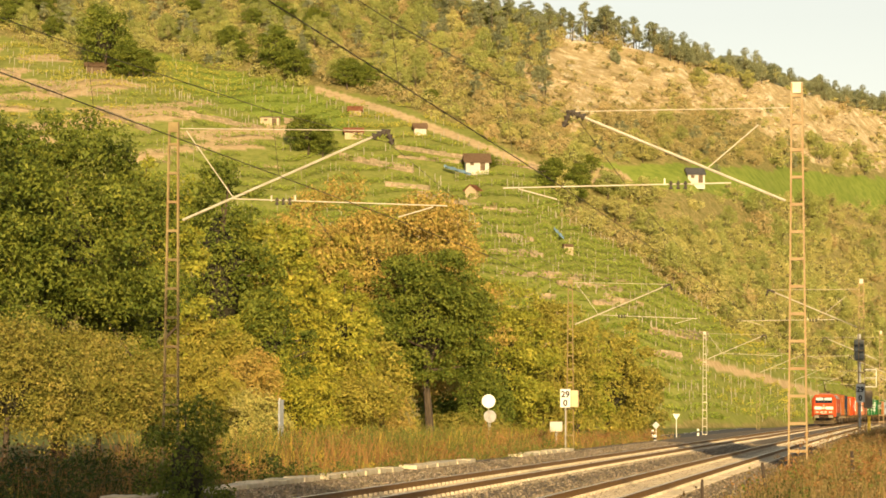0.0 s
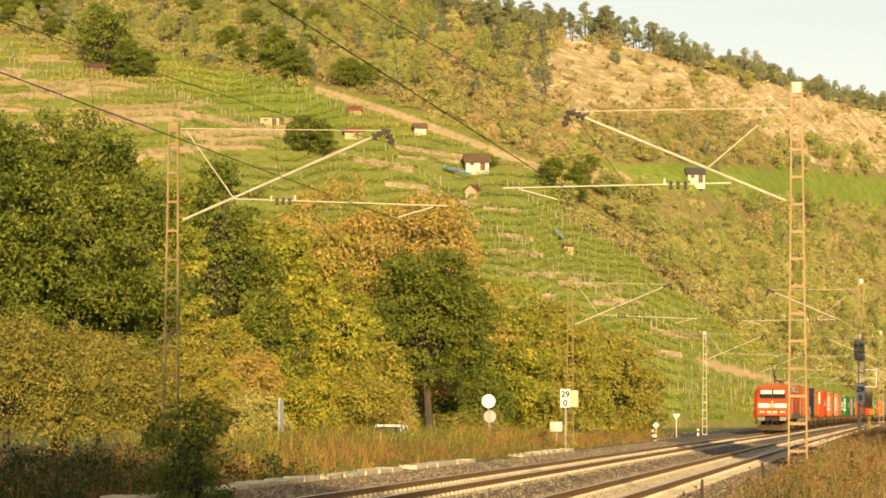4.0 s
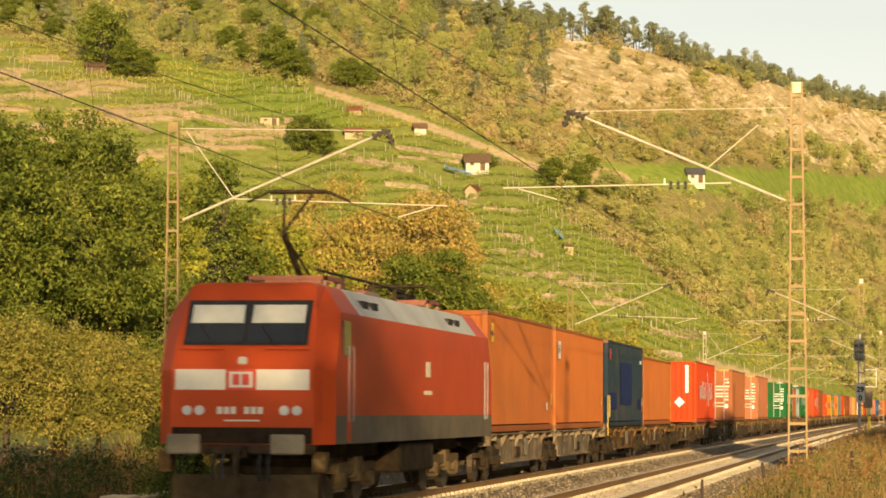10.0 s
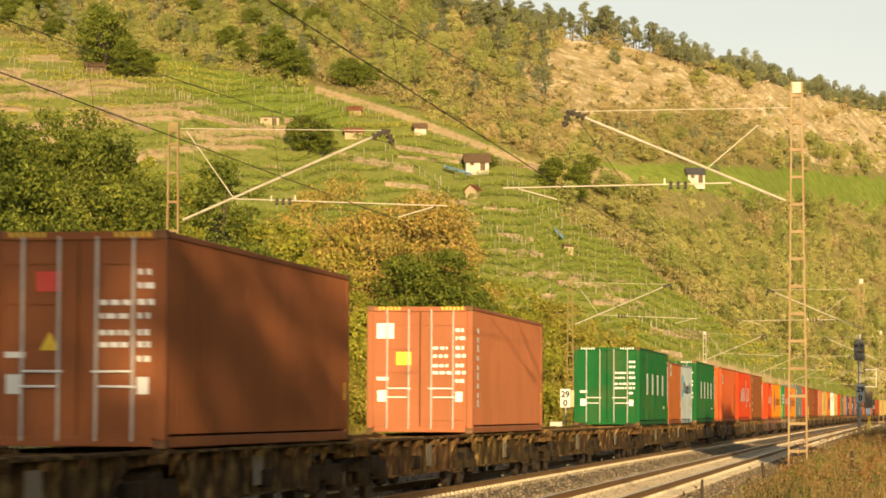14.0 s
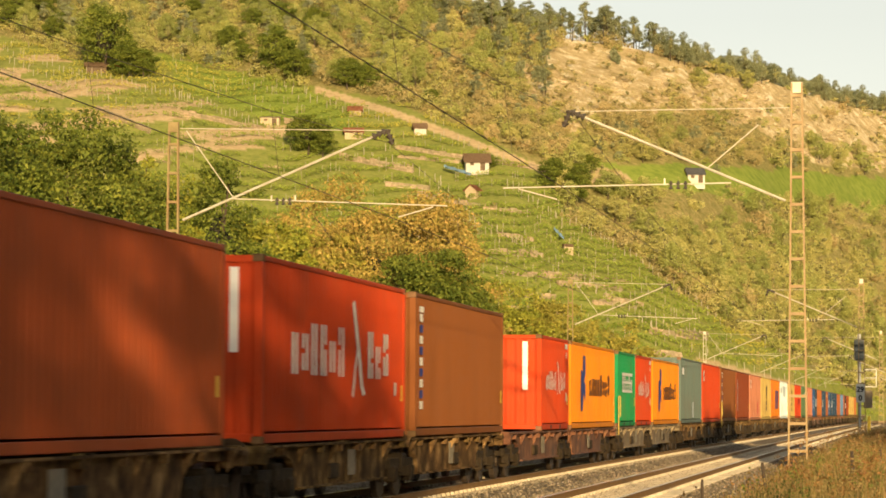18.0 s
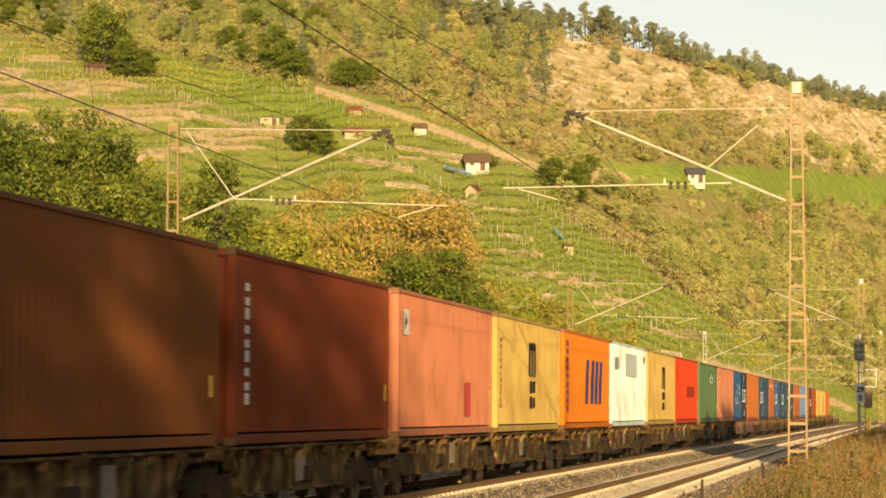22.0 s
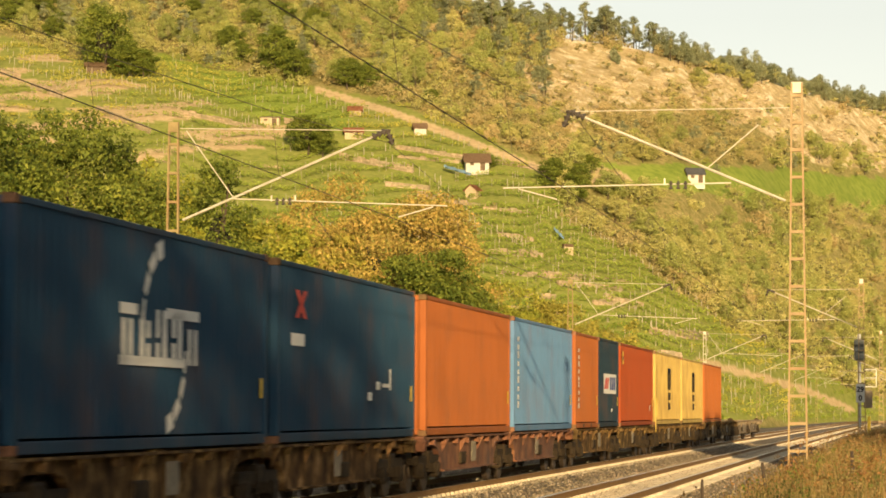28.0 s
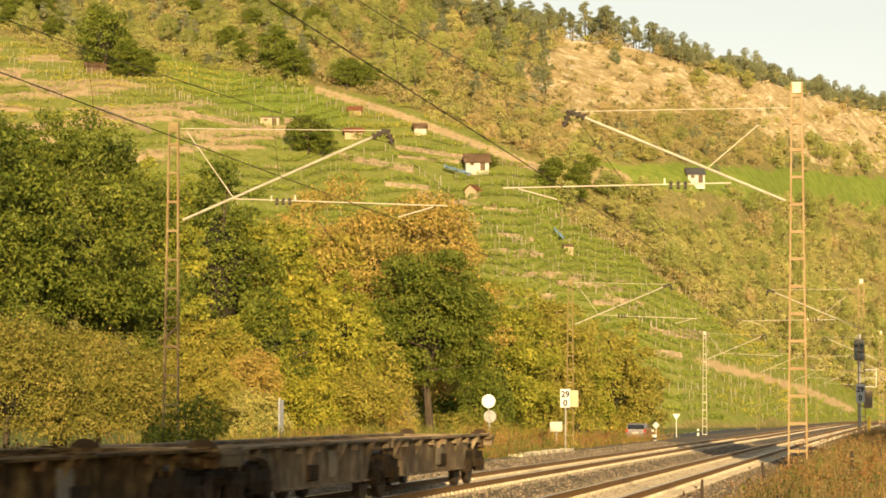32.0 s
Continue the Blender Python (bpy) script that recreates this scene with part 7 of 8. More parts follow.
def make_vines():
    """Vine rows along the slope, as leaf cards, with posts."""
    rng = np.random.default_rng(21)
    Ps = []
    for d in np.concatenate([np.arange(1.0, 90, 3.9), np.arange(90, 330, 5.6)]):
        b = np.arange(0.1, 19.4, 0.045)
        b = b + rng.normal(size=len(b)) * 0.02
        f = np.interp(b, B_FOOT, R_FOOT)
        dd = d + 3.2 * np.sin(b * 1.3) + 1.4 * np.sin(b * 3.7 + d * 0.02)
        r = f + dd
        x, y = -r * np.sin(np.radians(b)), r * np.cos(np.radians(b))
        z = land(x, y)
        e = (z - EYE.z) / r * 1000
        ok = inside(VINES, b, e) & ~near_line(TRACKWAYS[0], b, e, 1.8) & ~near_line(TRACKWAYS[1], b, e, 2.0) & (dd > 0) & (dd < np.interp(b, RB, RD))
        p = np.stack([x, y, z], -1)
        ok &= lumps(p, 0.11, 8) > -0.95
        thin = inside(SPARSE, b, e)
        ok &= ~thin | ((rng.random(len(b)) < 0.8) & (lumps(p, 0.2, 9) > -0.5))
        Ps.append(p[ok])
    P = np.concatenate(Ps)
    k = 13
    Q = np.repeat(P, k, 0) + np.stack([rng.normal(size=k * len(P)) * 0.30, rng.normal(size=k * len(P)) * 0.14, rng.uniform(0.35, 1.25, k * len(P)) + 0.12 * rng.normal(size=k * len(P))], -1)
    bq = np.degrees(np.arctan2(-Q[:, 0], Q[:, 1]))
    yel = lumps(Q, 0.05, 5) + 0.2 * rng.normal(size=len(Q)) + np.clip((bq - 13.5) / 4, 0, 0.9) > 0.55
    for sel, m, words in ((~yel, G_VINE, "rows of green vines on the slope"), (yel, G_VINEYEL, "rows of yellowing vines on the slope")):
        tagged(new("vine_rows", quads("vine_rows", leaf_tris(Q[sel], np.tile([0, -0.7, 0.6], (sel.sum(), 1)), 0.17, rng, 0.8, 0.5), m)), words, "vines", kind="stuff")
    post = bpy.data.meshes.new("vine_post")
    bm = boxes((-0.05, 0.05, -0.05, 0.05, -0.3, 2.0), bevel=0.01)
    bm.to_mesh(post)
    bm.free()
    post.materials.append(mat("pale_post", [(0.25, 0.22, 0.15), (0.36, 0.32, 0.24)], scale=3, rough=0.8))
    # stakes along the rows
    S = P[rng.random(len(P)) < 900 / len(P)]
    w, up = np.array([0.045, 0, 0]), np.array([0, 0, 1.0])
    h = rng.uniform(1.3, 1.75, len(S))[:, None]
    F1 = np.stack([S - w, S + w, S + w + up * h, S - w + up * h], 1)
    w = np.array([0, 0.045, 0])
    F2 = np.stack([S - w, S + w, S + w + up * h, S - w + up * h], 1)
    tagged(new("vine_stakes", quads("vine_stakes", np.concatenate([F1, F2]), post.materials[0])), "pale thin stakes along the vine rows", "stakes", kind="stuff")
    # lines of end posts, running down the slope
    rnd = random.Random(9)
    for b0, e0, b1, e1, n in ((19.0, 131, 17.2, 122, 16), (17.2, 122, 14.6, 112, 26), (15.0, 114, 13.2, 103, 22), (13.5, 118, 10.5, 105, 22), (7.0, 71, 5.6, 57, 14), (8.0, 82, 6.8, 66, 12), (5.6, 57, 3.6, 32, 16), (9.0, 73, 7.0, 52, 14), (6.6, 48, 4.4, 24, 14), (11.0, 93, 9.3, 82, 12), (4.4, 22, 1.4, 6, 18), (9.6, 100, 8.0, 90, 12), (18.4, 124, 16.0, 108, 20), (4.2, 14, 1.6, 1, 16), (8.7, 66, 7.4, 58, 12), (5.2, 30, 3.9, 27, 10), (4.9, 8, 3.0, 4, 14)):
        for i in range(n):
            t = (i + rnd.uniform(-0.3, 0.3)) / n
            p = on_hill(b0 + (b1 - b0) * t, e0 + (e1 - e0) * t + rnd.uniform(-1.2, 1.2))
            o = new("vine_post", post)
            o.location = p
            o.rotation_euler = (rnd.uniform(-0.06, 0.06), rnd.uniform(-0.06, 0.06), 0)
            o.scale = (1, 1, rnd.uniform(0.5, 0.9))
            tagged(o, "pale wooden vineyard post", "post", "vineyard posts")


make_vines()


# ---- walls and huts in the vineyard ----
M_DRYSTONE = mat("dry_stone", [(0.18, 0.14, 0.08), (0.27, 0.21, 0.13), (0.34, 0.27, 0.175)], scale=1.6, rough=0.95, bump=0.6, island=0.25, dirt=(0.2, 0.15, 0.08), dirt_amt=0.5)


def terrace_wall(b0, e0, b1, e1, high):
    rnd = random.Random(int(b0 * 100))
    high *= 0.6
    bm = bmesh.new()
    n = max(3, int(abs(b1 - b0) * 7.5 / 0.9))
    base = on_hill(b0, e0)
    for i in range(n):
        t0, t1 = i / n, (i + 1) / n
        p, q = on_hill(b0 + (b1 - b0) * t0, e0 + (e1 - e0) * t0), on_hill(b0 + (b1 - b0) * t1, e0 + (e1 - e0) * t1)
        z = -0.4
        while z < high:
            hh = rnd.uniform(0.3, 0.45)
            c = p.lerp(q, 0.5) - base
            w = (q - p).length * 0.49
            u = (q - p).normalized()
            off = rnd.uniform(-0.06, 0.06)
            vs = box(bm, -w, w, -0.3 + off, 0.3, z + 0.02, z + hh)
            rot = Matrix(((u.x, -u.y, 0), (u.y, u.x, 0), (u.z, 0, 1)))
            for v in vs:
                v.co = rot @ v.co + c
            z += hh
    me = bpy.data.meshes.new("terrace_wall")
    bm.to_mesh(me)
    bm.free()
    me.materials.append(M_DRYSTONE)
    o = new("terrace_wall", me)
    o.location = base
    tagged(o, "low tan dry stone terrace wall in the vineyard", "stone wall", "terrace walls")


for wall in ((11.54, 91.6, 10.0, 86.6, 1.3), (9.9, 77.8, 9.2, 76, 1.4), (8.4, 57.3, 7.3, 55.8, 1.1), (5.06, 28.2, 3.88, 26.4, 1.2), (5.0, 20.3, 4.41, 18.7, 1.3), (10.4, 95.5, 7.4, 88, 1.0), (17.95, 115.5, 17.3, 112, 1.8), (16.6, 107.5, 15.5, 100, 1.6), (8.2, 63.5, 7.5, 61.5, 0.8), (7.3, 49.5, 6.5, 47.5, 0.8), (19.2, 124, 18.2, 118.5, 1.4), (14.8, 107, 13.2, 101.5, 1.2), (12.7, 104.5, 11.9, 101.5, 1.5), (6.0, 41, 5.2, 37.5, 0.7), (9.3, 69, 8.6, 67.5, 0.7)):
    terrace_wall(*wall)
_rw = random.Random(15)
_made = 0
while _made < 18:
    _b, _e = _rw.uniform(4.2, 11.5), _rw.uniform(18, 98)
    _w = _rw.uniform(0.7, 1.7)
    if inside(VINES, _b, _e) and inside(VINES, _b - _w, _e - 1.6 * _w) and _b > 3.6 + _e * 0.055:
        terrace_wall(_b, _e, _b - _w, _e - 1.6 * _w, _rw.uniform(0.4, 0.8))
        _made += 1

M_PLASTER = mat("white_plaster", [(0.38, 0.345, 0.29), (0.50, 0.46, 0.39)], scale=1.5, rough=0.9, dirt=(0.45, 0.38, 0.28), dirt_amt=0.4)
M_STONEWALL = mat("tan_stone_wall", [(0.30, 0.23, 0.13), (0.42, 0.34, 0.22)], scale=2.5, rough=0.95, bump=0.4)
M_TILE_RED = mat("red_roof_tile", [(0.26, 0.105, 0.055), (0.36, 0.15, 0.075)], scale=3, rough=0.85, bump=0.3)
M_TILE_BROWN = mat("brown_roof_tile", [(0.17, 0.105, 0.06), (0.26, 0.17, 0.10)], scale=3, rough=0.85, bump=0.3)
M_SLATE = mat("slate_roof", [(0.10, 0.10, 0.105), (0.15, 0.15, 0.155)], scale=3, rough=0.7)
M_DARKWOOD = mat("dark_wood", [(0.07, 0.045, 0.025), (0.12, 0.08, 0.045)], scale=3, rough=0.85)


def hut(b, e, w, d, h, wall, roof, turn, rise=1.3, words="", over=0.35):
    """A vineyard hut: four walls, gables, two roof slopes, a door and a window."""
    p = on_hill(b, e)
    o = empty_thing("vineyard_hut", Matrix.Translation(p) @ pose(0, 0, 0, 0, 0, turn))
    for name, bx in (("wall_front", (-w / 2, w / 2, -d / 2, -d / 2 + 0.2, -1.2, h)), ("wall_back", (-w / 2, w / 2, d / 2 - 0.2, d / 2, -1.2, h)), ("wall_side", (-w / 2, -w / 2 + 0.2, -d / 2 + 0.2, d / 2 - 0.2, -1.2, h)), ("wall_side", (w / 2 - 0.2, w / 2, -d / 2 + 0.2, d / 2 - 0.2, -1.2, h))):
        part(name, boxes(bx), wall, o)
    for s in (-1, 1):
        bm = bmesh.new()
        x0, x1 = sorted((s * w / 2, s * (w / 2 - 0.2)))
        prof = [(-d / 2, h), (d / 2, h), (0, h + rise)]
        a = [bm.verts.new((x0, y, z)) for y, z in prof]
        c = [bm.verts.new((x1, y, z)) for y, z in prof]
        bm.faces.new(a)
        bm.faces.new(c[::-1])
        for i in range(3):
            bm.faces.new((a[i], c[i], c[(i + 1) % 3], a[(i + 1) % 3]))
        bmesh.ops.recalc_face_normals(bm, faces=bm.faces[:])
        part("gable", bm, wall, o)
        bm = bmesh.new()
        k = over / (d / 2) * rise
        ys = s * (d / 2 + over)
        a = [bm.verts.new(v) for v in ((-w / 2 - over, ys, h - k), (w / 2 + over, ys, h - k), (w / 2 + over, 0, h + rise), (-w / 2 - over, 0, h + rise))]
        bm.faces.new(a)
        r = bmesh.ops.solidify(bm, geom=bm.faces[:], thickness=-0.12)
        for v in bm.verts:
            v.co.z += 0.06
        part("roof_slope", bm, roof, o)
    if w < 3.3:
        return tagged(o, words, "hut")
    part("door", boxes((w * 0.12, w * 0.12 + 0.9, -d / 2 - 0.03, -d / 2 + 0.02, 0, min(1.9, h - 0.1))), M_DARKWOOD, o, "dark wooden door")
    part("window", boxes((-w * 0.32, -w * 0.32 + 0.7, -d / 2 - 0.03, -d / 2 + 0.02, 0.9, min(1.6, h - 0.2))), M_DARKWOOD, o, "small dark shuttered window")
    return tagged(o, words, "hut")


hut(8.68, 87.2, 4.2, 3.6, 1.7, M_PLASTER, M_TILE_BROWN, 14, 1.5, "white vineyard hut with a brown tiled roof", 0.45)
hut(11.23, 107.6, 2.4, 2.0, 0.9, M_STONEWALL, M_TILE_RED, 10, 0.8, "small stone hut with a red tiled roof")
hut(11.26, 99.6, 3.3, 2.4, 0.9, M_STONEWALL, M_TILE_RED, 10, 0.8, "small stone hut with a red tiled roof")
hut(9.87, 100.9, 2.2, 2.0, 1.1, M_PLASTER, M_TILE_BROWN, 16, 0.9, "small white hut with a dark brown roof")
hut(13.0, 103.2, 3.6, 2.2, 1.5, M_STONEWALL, M_STONEWALL, 6, 0.3, "low tan stone shelter with a flat roof", 0.1)
hut(16.62, 122.2, 4.2, 3.0, 1.0, M_DARKWOOD, M_TILE_BROWN, 14, 0.9, "brown-roofed wooden hut under a dark tree", 0.5)
hut(8.75, 77.8, 2.0, 2.2, 1.2, M_STONEWALL, M_TILE_RED, 70, 0.9, "small stone hut with an orange tiled roof")
hut(4.13, 82.8, 3.4, 3.0, 1.7, M_PLASTER, M_SLATE, 18, 1.3, "white hut with a dark slate roof", 0.25)
hut(6.77, 57.6, 1.6, 1.6, 0.9, M_STONEWALL, M_TILE_BROWN, 20, 0.5, "tiny tan stone hut among vines", 0.1)


def net(b0, e0, b1, e1, words, c):
    """A sagging net or sheet spread over vines."""
    p, q = on_hill(b0, e0), on_hill(b1, e1)
    V, F = [], []
    for i in range(9):
        for j in range(5):
            c0 = p.lerp(q, i / 8)
            V.append((c0.x, c0.y + (j - 2) * 0.5, c0.z + 1.6 - 0.25 * abs(j - 2) + 0.12 * math.sin(i * 2.1 + j)))
    for i in range(8):
        for j in range(4):
            F.append((i * 5 + j, i * 5 + 5 + j, i * 5 + 6 + j, i * 5 + 1 + j))
    tagged(new("sheet", mesh_of("sheet", V, F, mat("sheet_" + words.split()[0], [c, tuple(v * 1.25 for v in c)], scale=1.5, rough=0.8, trans=0.3))), words, "sheet")


net(9.35, 86.3, 8.8, 83.5, "blue bird net spread over the vines", (0.16, 0.26, 0.36))
net(7.05, 63.5, 6.85, 60.0, "blue bird net spread over the vines", (0.16, 0.26, 0.36))
net(16.25, 122.4, 16.05, 121.0, "orange sheet beside the wooden hut", (0.6, 0.17, 0.05))


def blades(name, X, Y, hmin, hmax, width, material, rng, label, lean=0.25):
    n = len(X)
    Z = land(X, Y)
    h = rng.uniform(hmin, hmax, n)
    a = rng.uniform(0, 2 * np.pi, n)
    dx, dy = np.cos(a) * width / 2, np.sin(a) * width / 2
    lx, ly = rng.normal(size=n) * lean * h, rng.normal(size=n) * lean * h
    B = np.stack([X, Y, Z - 0.05], -1)
    V = np.stack([B - np.stack([dx, dy, 0 * dx], -1), B + np.stack([dx, dy, 0 * dx], -1), B + np.stack([lx + dx * 0.2, ly + dy * 0.2, h], -1), B + np.stack([lx - dx * 0.2, ly - dy * 0.2, h], -1)], 1)
    return tagged(new(name, quads(name, V, material)), label, "grass", kind="stuff")


W_DRY = leafmat("weed_dry", (0.15, 0.105, 0.038), (0.32, 0.235, 0.095))
W_RUST = leafmat("weed_rust", (0.16, 0.085, 0.03), (0.32, 0.18, 0.06))
W_GREEN = leafmat("weed_green", (0.07, 0.09, 0.018), (0.17, 0.18, 0.04))
# Darker copy of the weed green, with the near verge's shade in it.
W_SHADEDEEP = leafmat("weed_shade_deep_green", (0.022, 0.036, 0.007), (0.062, 0.078, 0.016))
W_GOLD = leafmat("weed_gold", (0.28, 0.22, 0.03), (0.46, 0.36, 0.06))


def clumps(name, X, Y, material, rng, high, leaf, n, words):
    """Leafy weeds: small uneven heaps of leaves on stalks."""
    Q = []
    Z = land(X, Y)
    for x, y, z in zip(X, Y, Z):
        h = high * rng.uniform(0.45, 1.25)
        w = h * rng.uniform(0.25, 0.5)
        lobes = [(x + rng.normal() * w * 0.6, y + rng.normal() * w * 0.6, z + h * rng.uniform(0.15, 0.95), w * rng.uniform(0.4, 0.8), w * rng.uniform(0.4, 0.8), h * rng.uniform(0.1, 0.3)) for _ in range(5)]
        P, d = crown_points(lobes, n, rng, -1.5, 1.0, 0.3, 3)
        Q.append(leaf_quads(P, d, leaf, rng))
    return tagged(new(name, quads(name, np.concatenate(Q), material)), words, "weeds", kind="stuff")


def make_weeds():
    rng = np.random.default_rng(31)

    def strip(n, x0, x1, y0, y1, f, seed, cut, power=1.4):
        X, Y = rng.uniform(x0, x1, n), y0 + (y1 - y0) * rng.random(n) ** power
        k = lumps(np.stack([X, Y, 0 * X], -1), f, seed) > cut
        X, Y = X[k], Y[k]
        return X + shift(Y), Y
    for m, name, n, cut, seed, hmin, hmax, w, words in ((W_RUST, "dry_weeds", 26000, 0.0, 1, 0.5, 1.45, 0.022, "tall rust-brown dry weeds by the trough"), (W_GOLD, "golden_weeds", 9000, 0.2, 2, 0.4, 1.0, 0.03, "golden flowering weeds"),
                                                       (W_GREEN, "green_weeds", 20000, -0.1, 3, 0.3, 1.0, 0.035, "green weeds and grass by the line"), (W_DRY, "dry_grass", 14000, 0.1, 4, 0.4, 1.1, 0.02, "straw-coloured dry grass")):
        X, Y = strip(n, -23.8, -15.2, 50, 190, 0.5, seed, cut, 1.05)
        blades(name, X, Y, hmin, hmax, w, m, rng, words)
    for m, name, n, cut, seed, high, words in ((W_GREEN, "leafy_weeds", 460, -0.2, 5, 1.0, "leafy green weeds by the line"), (W_RUST, "seeding_weeds", 380, 0.0, 1, 1.25, "rust-brown seeding weeds"), (W_GOLD, "flowering_weeds", 260, 0.1, 2, 0.85, "yellow flowering weeds"), (G_DARK, "nettles", 260, 0.2, 9, 1.1, "dark green nettles")):
        X, Y = strip(n, -23.6, -15.4, 50, 180, 0.5, seed, cut, 1.05)
        clumps(name, X, Y, m, rng, high, 0.05, 110, words)
    for m, name, n, cut, words in ((W_RUST, "tall_weeds", 4200, -0.2, "tall rust-brown weeds before the road"), (W_GREEN, "tall_grass", 5200, -0.5, "tall green grass before the road"), (W_GOLD, "tall_golden_weeds", 2600, -0.1, "tall golden weeds before the road")):
        X, Y = strip(n, -24, -17.5, 80, 150, 0.5, 17 + n % 7, cut, 1.0)
        blades(name, X, Y, 0.8, 1.75, 0.03, m, rng, words)
    X, Y = strip(300, -24, -18.5, 84, 128, 0.5, 18, -0.8, 1.0)
    clumps("tall_leafy_weeds", X, Y, W_GREEN, rng, 1.35, 0.05, 120, "tall green leafy weeds before the road")
    X, Y = strip(90, -15.7, -14.8, 66, 128, 0.5, 19, -0.6, 1.0)
    clumps("trough_weeds", X, Y + 0.0, W_GREEN, rng, 1.15, 0.04, 120, "green weeds growing over the trough")
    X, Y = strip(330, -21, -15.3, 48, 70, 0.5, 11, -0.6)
    clumps("shaded_weeds", X, Y, W_SHADEDEEP, rng, 1.2, 0.045, 190, "tall green weeds coloured dark for the shade they stand in")
    X, Y = strip(1700, -21, -15.3, 48, 70, 0.5, 23, -0.2)
    blades("shaded_stalks", X, Y, 0.7, 1.5, 0.016, W_RUST, rng, "rust-brown stalks among the shaded weeds")
    X, Y = strip(26, -20.5, -15.3, 49, 68, 0.5, 29, -0.3)
    clumps("shaded_seed_heads", X, Y, W_RUST, rng, 1.35, 0.03, 90, "rust-brown seed heads among the shaded weeds")
    X, Y = strip(26000, -2.7, 1.2, 24, 150, 0.8, 7, -0.5)
    blades("dry_grass", X, Y, 0.15, 0.6, 0.014, W_DRY, rng, "straw-coloured grass on the bank")
    X, Y = strip(9000, -2.6, 1.2, 24, 150, 0.8, 8, 0.0)
    blades("green_weeds", X, Y, 0.15, 0.5, 0.02, W_GREEN, rng, "green weeds among straw on the bank")
    for m, name, n, words in ((W_RUST, "tall_stalks", 1300, "tall rust-brown stalks on the bank"), (W_GREEN, "tall_green_weeds", 900, "tall green weeds on the bank"), (W_SHADEDEEP, "dark_weeds", 1500, "dark green weeds on the bank")):
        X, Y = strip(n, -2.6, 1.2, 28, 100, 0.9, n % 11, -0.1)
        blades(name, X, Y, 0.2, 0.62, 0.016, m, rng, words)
    for m, name, n, cut, seed, high, words in ((W_RUST, "seeding_weeds", 160, -0.3, 14, 0.7, "rust-brown seeding weeds on the bank"), (W_DRY, "dry_tufts", 260, -0.5, 12, 0.6, "pale dry tufts on the bank"), (W_GREEN, "leafy_weeds", 110, -0.2, 13, 0.5, "leafy green weeds on the bank")):
        X, Y = strip(n, -2.6, 0.6, 28, 120, 0.7, seed, cut)
        clumps(name, X, Y, m, rng, high, 0.022, 110, words)


make_weeds()


def make_stones():
    """Loose ballast stones lying on the bed."""
    rng = np.random.default_rng(61)
    st = mat("ballast_stone", [(0.11, 0.087, 0.057), (0.20, 0.16, 0.11), (0.30, 0.25, 0.18)], scale=3, rough=0.95, island=0.35)
    for x0, x1, n, z0, z1 in ((-14.7, -11.7, 34000, -0.20, -0.20), (-11.3, -10.2, 9000, -0.19, -0.19), (-9.75, -7.2, 20000, -0.2, -0.2), (-6.8, -5.6, 9000, -0.19, -0.19), (-5.2, -3.5, 16000, -0.22, -0.5)):
        Y = 46 + 120 * rng.random(n) ** 1.7
        X = rng.uniform(x0, x1, n)
        z = np.interp(X, [-15.2, -13.0, -9.4, -8.45, -7.6, -4.55, -3.6], [-0.11, -0.21, -0.19, -0.30, -0.19, -0.22, -0.50])
        P = np.stack([X + shift(Y), Y, z + 0.012], -1)
        Q = leaf_quads(P, np.tile([0, -0.15, 0.9], (n, 1)), 0.036, rng, 0.75, 0.8)
        tagged(new("ballast_stones", quads("ballast_stones", Q, st)), "loose grey crushed stones of the ballast", "ballast stones", kind="stuff")


make_stones()


# ---- cars on the road ----
def lofted(rows, halves):
    """A car shell: a side outline of (y, z) points, drawn in towards the roof by its half widths."""
    bm = bmesh.new()
    a = [bm.verts.new((w, y, z)) for (y, z), w in zip(rows, halves)]
    b = [bm.verts.new((-w, y, z)) for (y, z), w in zip(rows, halves)]
    n = len(rows)
    for i in range(n):
        j = (i + 1) % n
        bm.faces.new((a[i], a[j], b[j], b[i]))
    bm.faces.new(a[::-1])
    bm.faces.new(b)
    bmesh.ops.recalc_face_normals(bm, faces=bm.faces[:])
    return bm


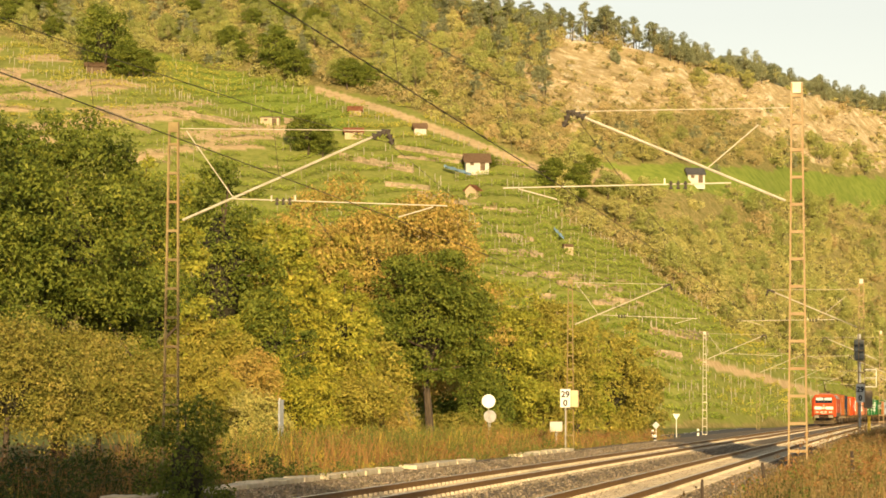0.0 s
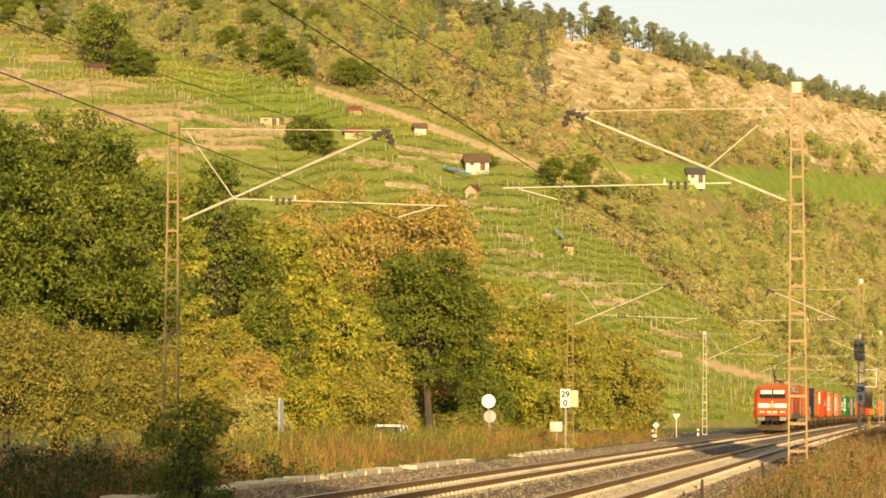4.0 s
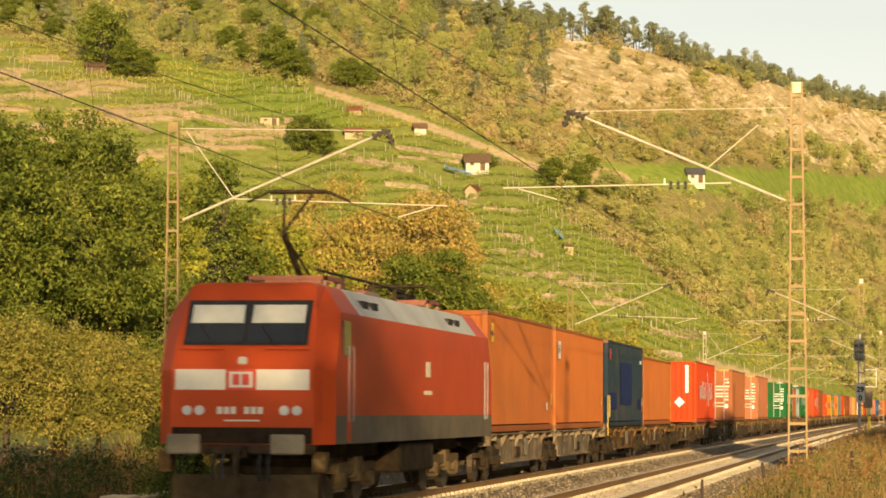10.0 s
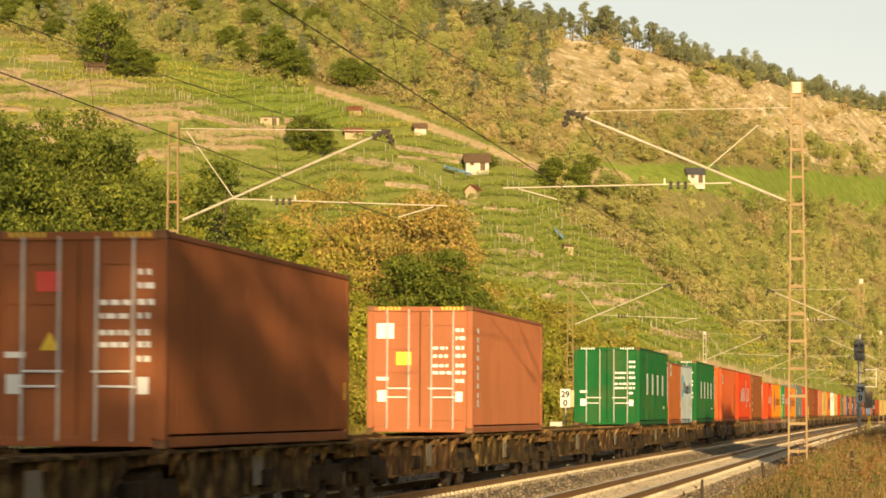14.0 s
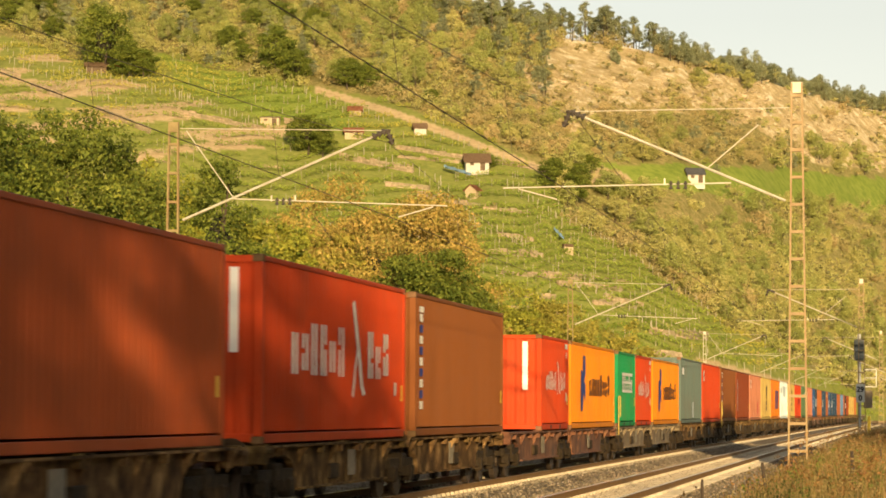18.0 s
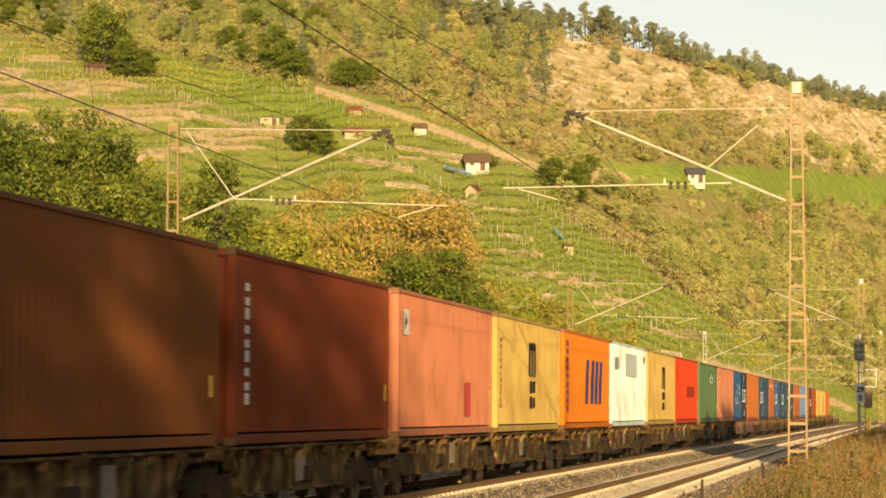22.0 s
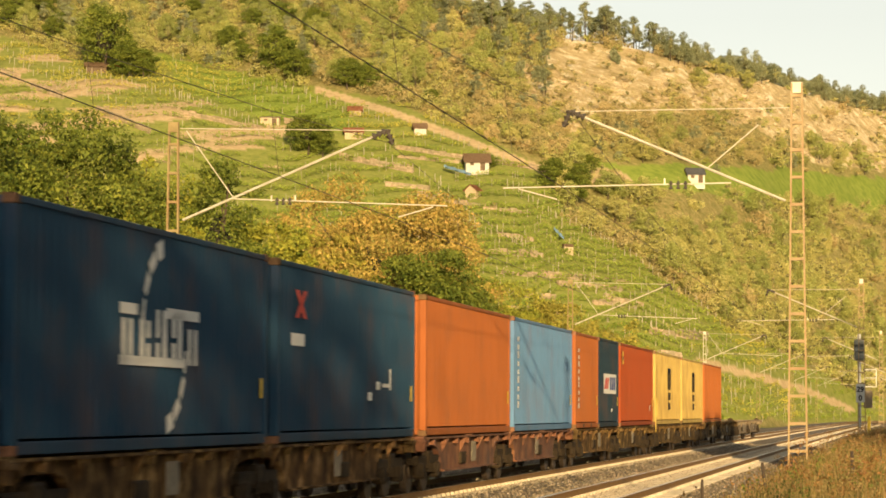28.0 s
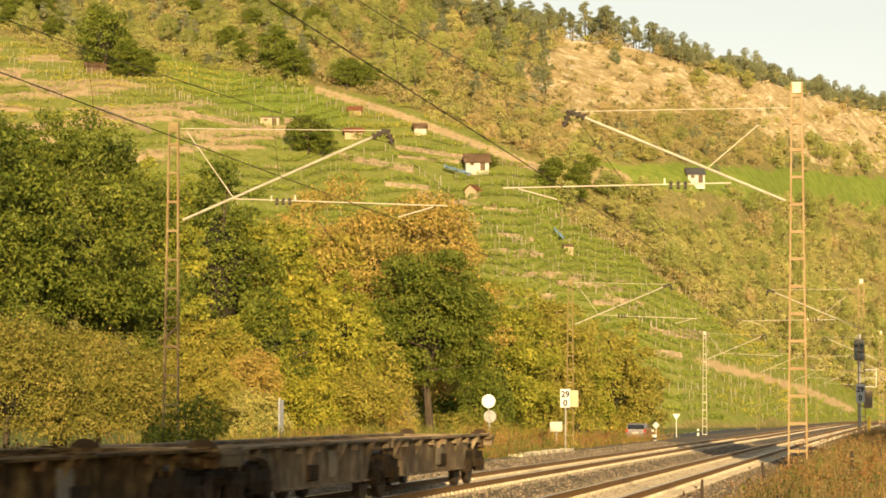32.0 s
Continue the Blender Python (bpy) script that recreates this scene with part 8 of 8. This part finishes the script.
def make_car(paint_, words, tall):
    """A small hatchback, 3.9 m long, driving towards +y."""
    c = empty_thing("car")
    h = 1.52 if tall else 1.46
    body = [(-1.93, 0.42), (-1.95, 0.70), (-1.90, 0.98), (1.05, 0.94), (1.75, 0.80), (1.95, 0.62), (1.93, 0.34), (-1.85, 0.30)]
    part("body", lofted(body, [0.80, 0.83, 0.80, 0.82, 0.78, 0.72, 0.74, 0.76]), paint_, c)
    cabin = [(-1.86, 0.97), (-1.72, h - 0.12), (-1.55, h), (0.05, h - 0.01), (0.28, h - 0.09), (1.12, 0.93)]
    part("cabin", lofted(cabin, [0.78, 0.66, 0.62, 0.62, 0.65, 0.77]), M_GLASS, c, "dark glazed cabin")
    part("roof", lofted([(-1.74, h - 0.10), (-1.55, h + 0.012), (0.05, h + 0.002), (0.26, h - 0.07), (0.0, h - 0.06), (-1.5, h - 0.06)], [0.665, 0.635, 0.635, 0.665, 0.63, 0.63]), paint_, c)
    for s in (-1, 1):
        for y0, z0, y1, z1 in ((-1.84, 0.97, -1.66, h - 0.06), (-0.75, 0.97, -0.72, h - 0.04), (1.1, 0.94, 0.24, h - 0.06)):
            part("pillar", tubes(((s * 0.775, y0, z0), (s * 0.655, y1, z1), 0.035), seg=5), paint_, c)
        part("rear_light", boxes((min(s * 0.66, s * 0.82), max(s * 0.66, s * 0.82), -1.97, -1.86, 0.72, 1.0), bevel=0.02), mat("rear_light_red", [(0.45, 0.03, 0.02), (0.55, 0.05, 0.03)], rough=0.2), c, "red tail light")
        part("headlight", boxes((min(s * 0.52, s * 0.76), max(s * 0.52, s * 0.76), 1.78, 1.93, 0.6, 0.74), bevel=0.03), M_LAMP, c)
        part("mirror", boxes((min(s * 0.82, s * 0.98), max(s * 0.82, s * 0.98), 0.62, 0.76, 0.93, 1.06), bevel=0.03), paint_, c)
        for y in (-1.2, 1.25):
            w = part("wheel", tubes(((s * 0.62, y, 0.30), (s * 0.80, y, 0.30), 0.30), seg=20), mat("tyre", [(0.02, 0.02, 0.02), (0.03, 0.03, 0.03)], rough=0.8), c, "black tyre")
            part("rim", tubes(((s * 0.80, y, 0.30), (s * 0.812, y, 0.30), 0.19), seg=16), M_ZINC, w, "silver rim")
    part("bumper", boxes((-0.8, 0.8, -2.0, -1.9, 0.36, 0.58), bevel=0.03), paint_, c)
    part("number_plate", boxes((-0.26, 0.26, -2.006, -1.995, 0.62, 0.73)), M_SIGN, c)
    return tagged(c, words, "car", "passing cars")


def road_rows(y0, t0, speed, lane):
    rows = []
    for k in range(33):
        y = y0 + speed * (k - t0)
        turn = math.degrees(math.atan2(road_x(y + 1) - road_x(y - 1), 2.0))
        rows.append((float(k), pose(road_x(y) + lane, y, road_z(min(max(y, -38), 415)) + 0.0, 0, 0, -turn)))
    return rows


CAR_A = make_car(mat("car_white", [(0.74, 0.73, 0.70), (0.80, 0.79, 0.76)], scale=1, rough=0.3, spec=0.6), "white small hatchback with dark windows on the road", True)
CAR_B = make_car(mat("car_silver", [(0.30, 0.30, 0.30), (0.36, 0.36, 0.36)], scale=1, rough=0.3, metal=0.6), "silver grey hatchback on the road", False)


# ---- what moves ----
def motions():
    for ob, off in ROLLING:
        rows = rolling(off)
        if "deck" in ob:
            up = Matrix.Translation((0, 0, ob["deck"]))
            rows = [(t, up @ m) for t, m in rows]
            del ob["deck"]
        walk(ob, rows)
    walk(CAR_A, road_rows(91.8, 1.0, 18.9, 0.6))
    walk(CAR_B, road_rows(229.0, 32.0, 19.0, 1.2))


motions()
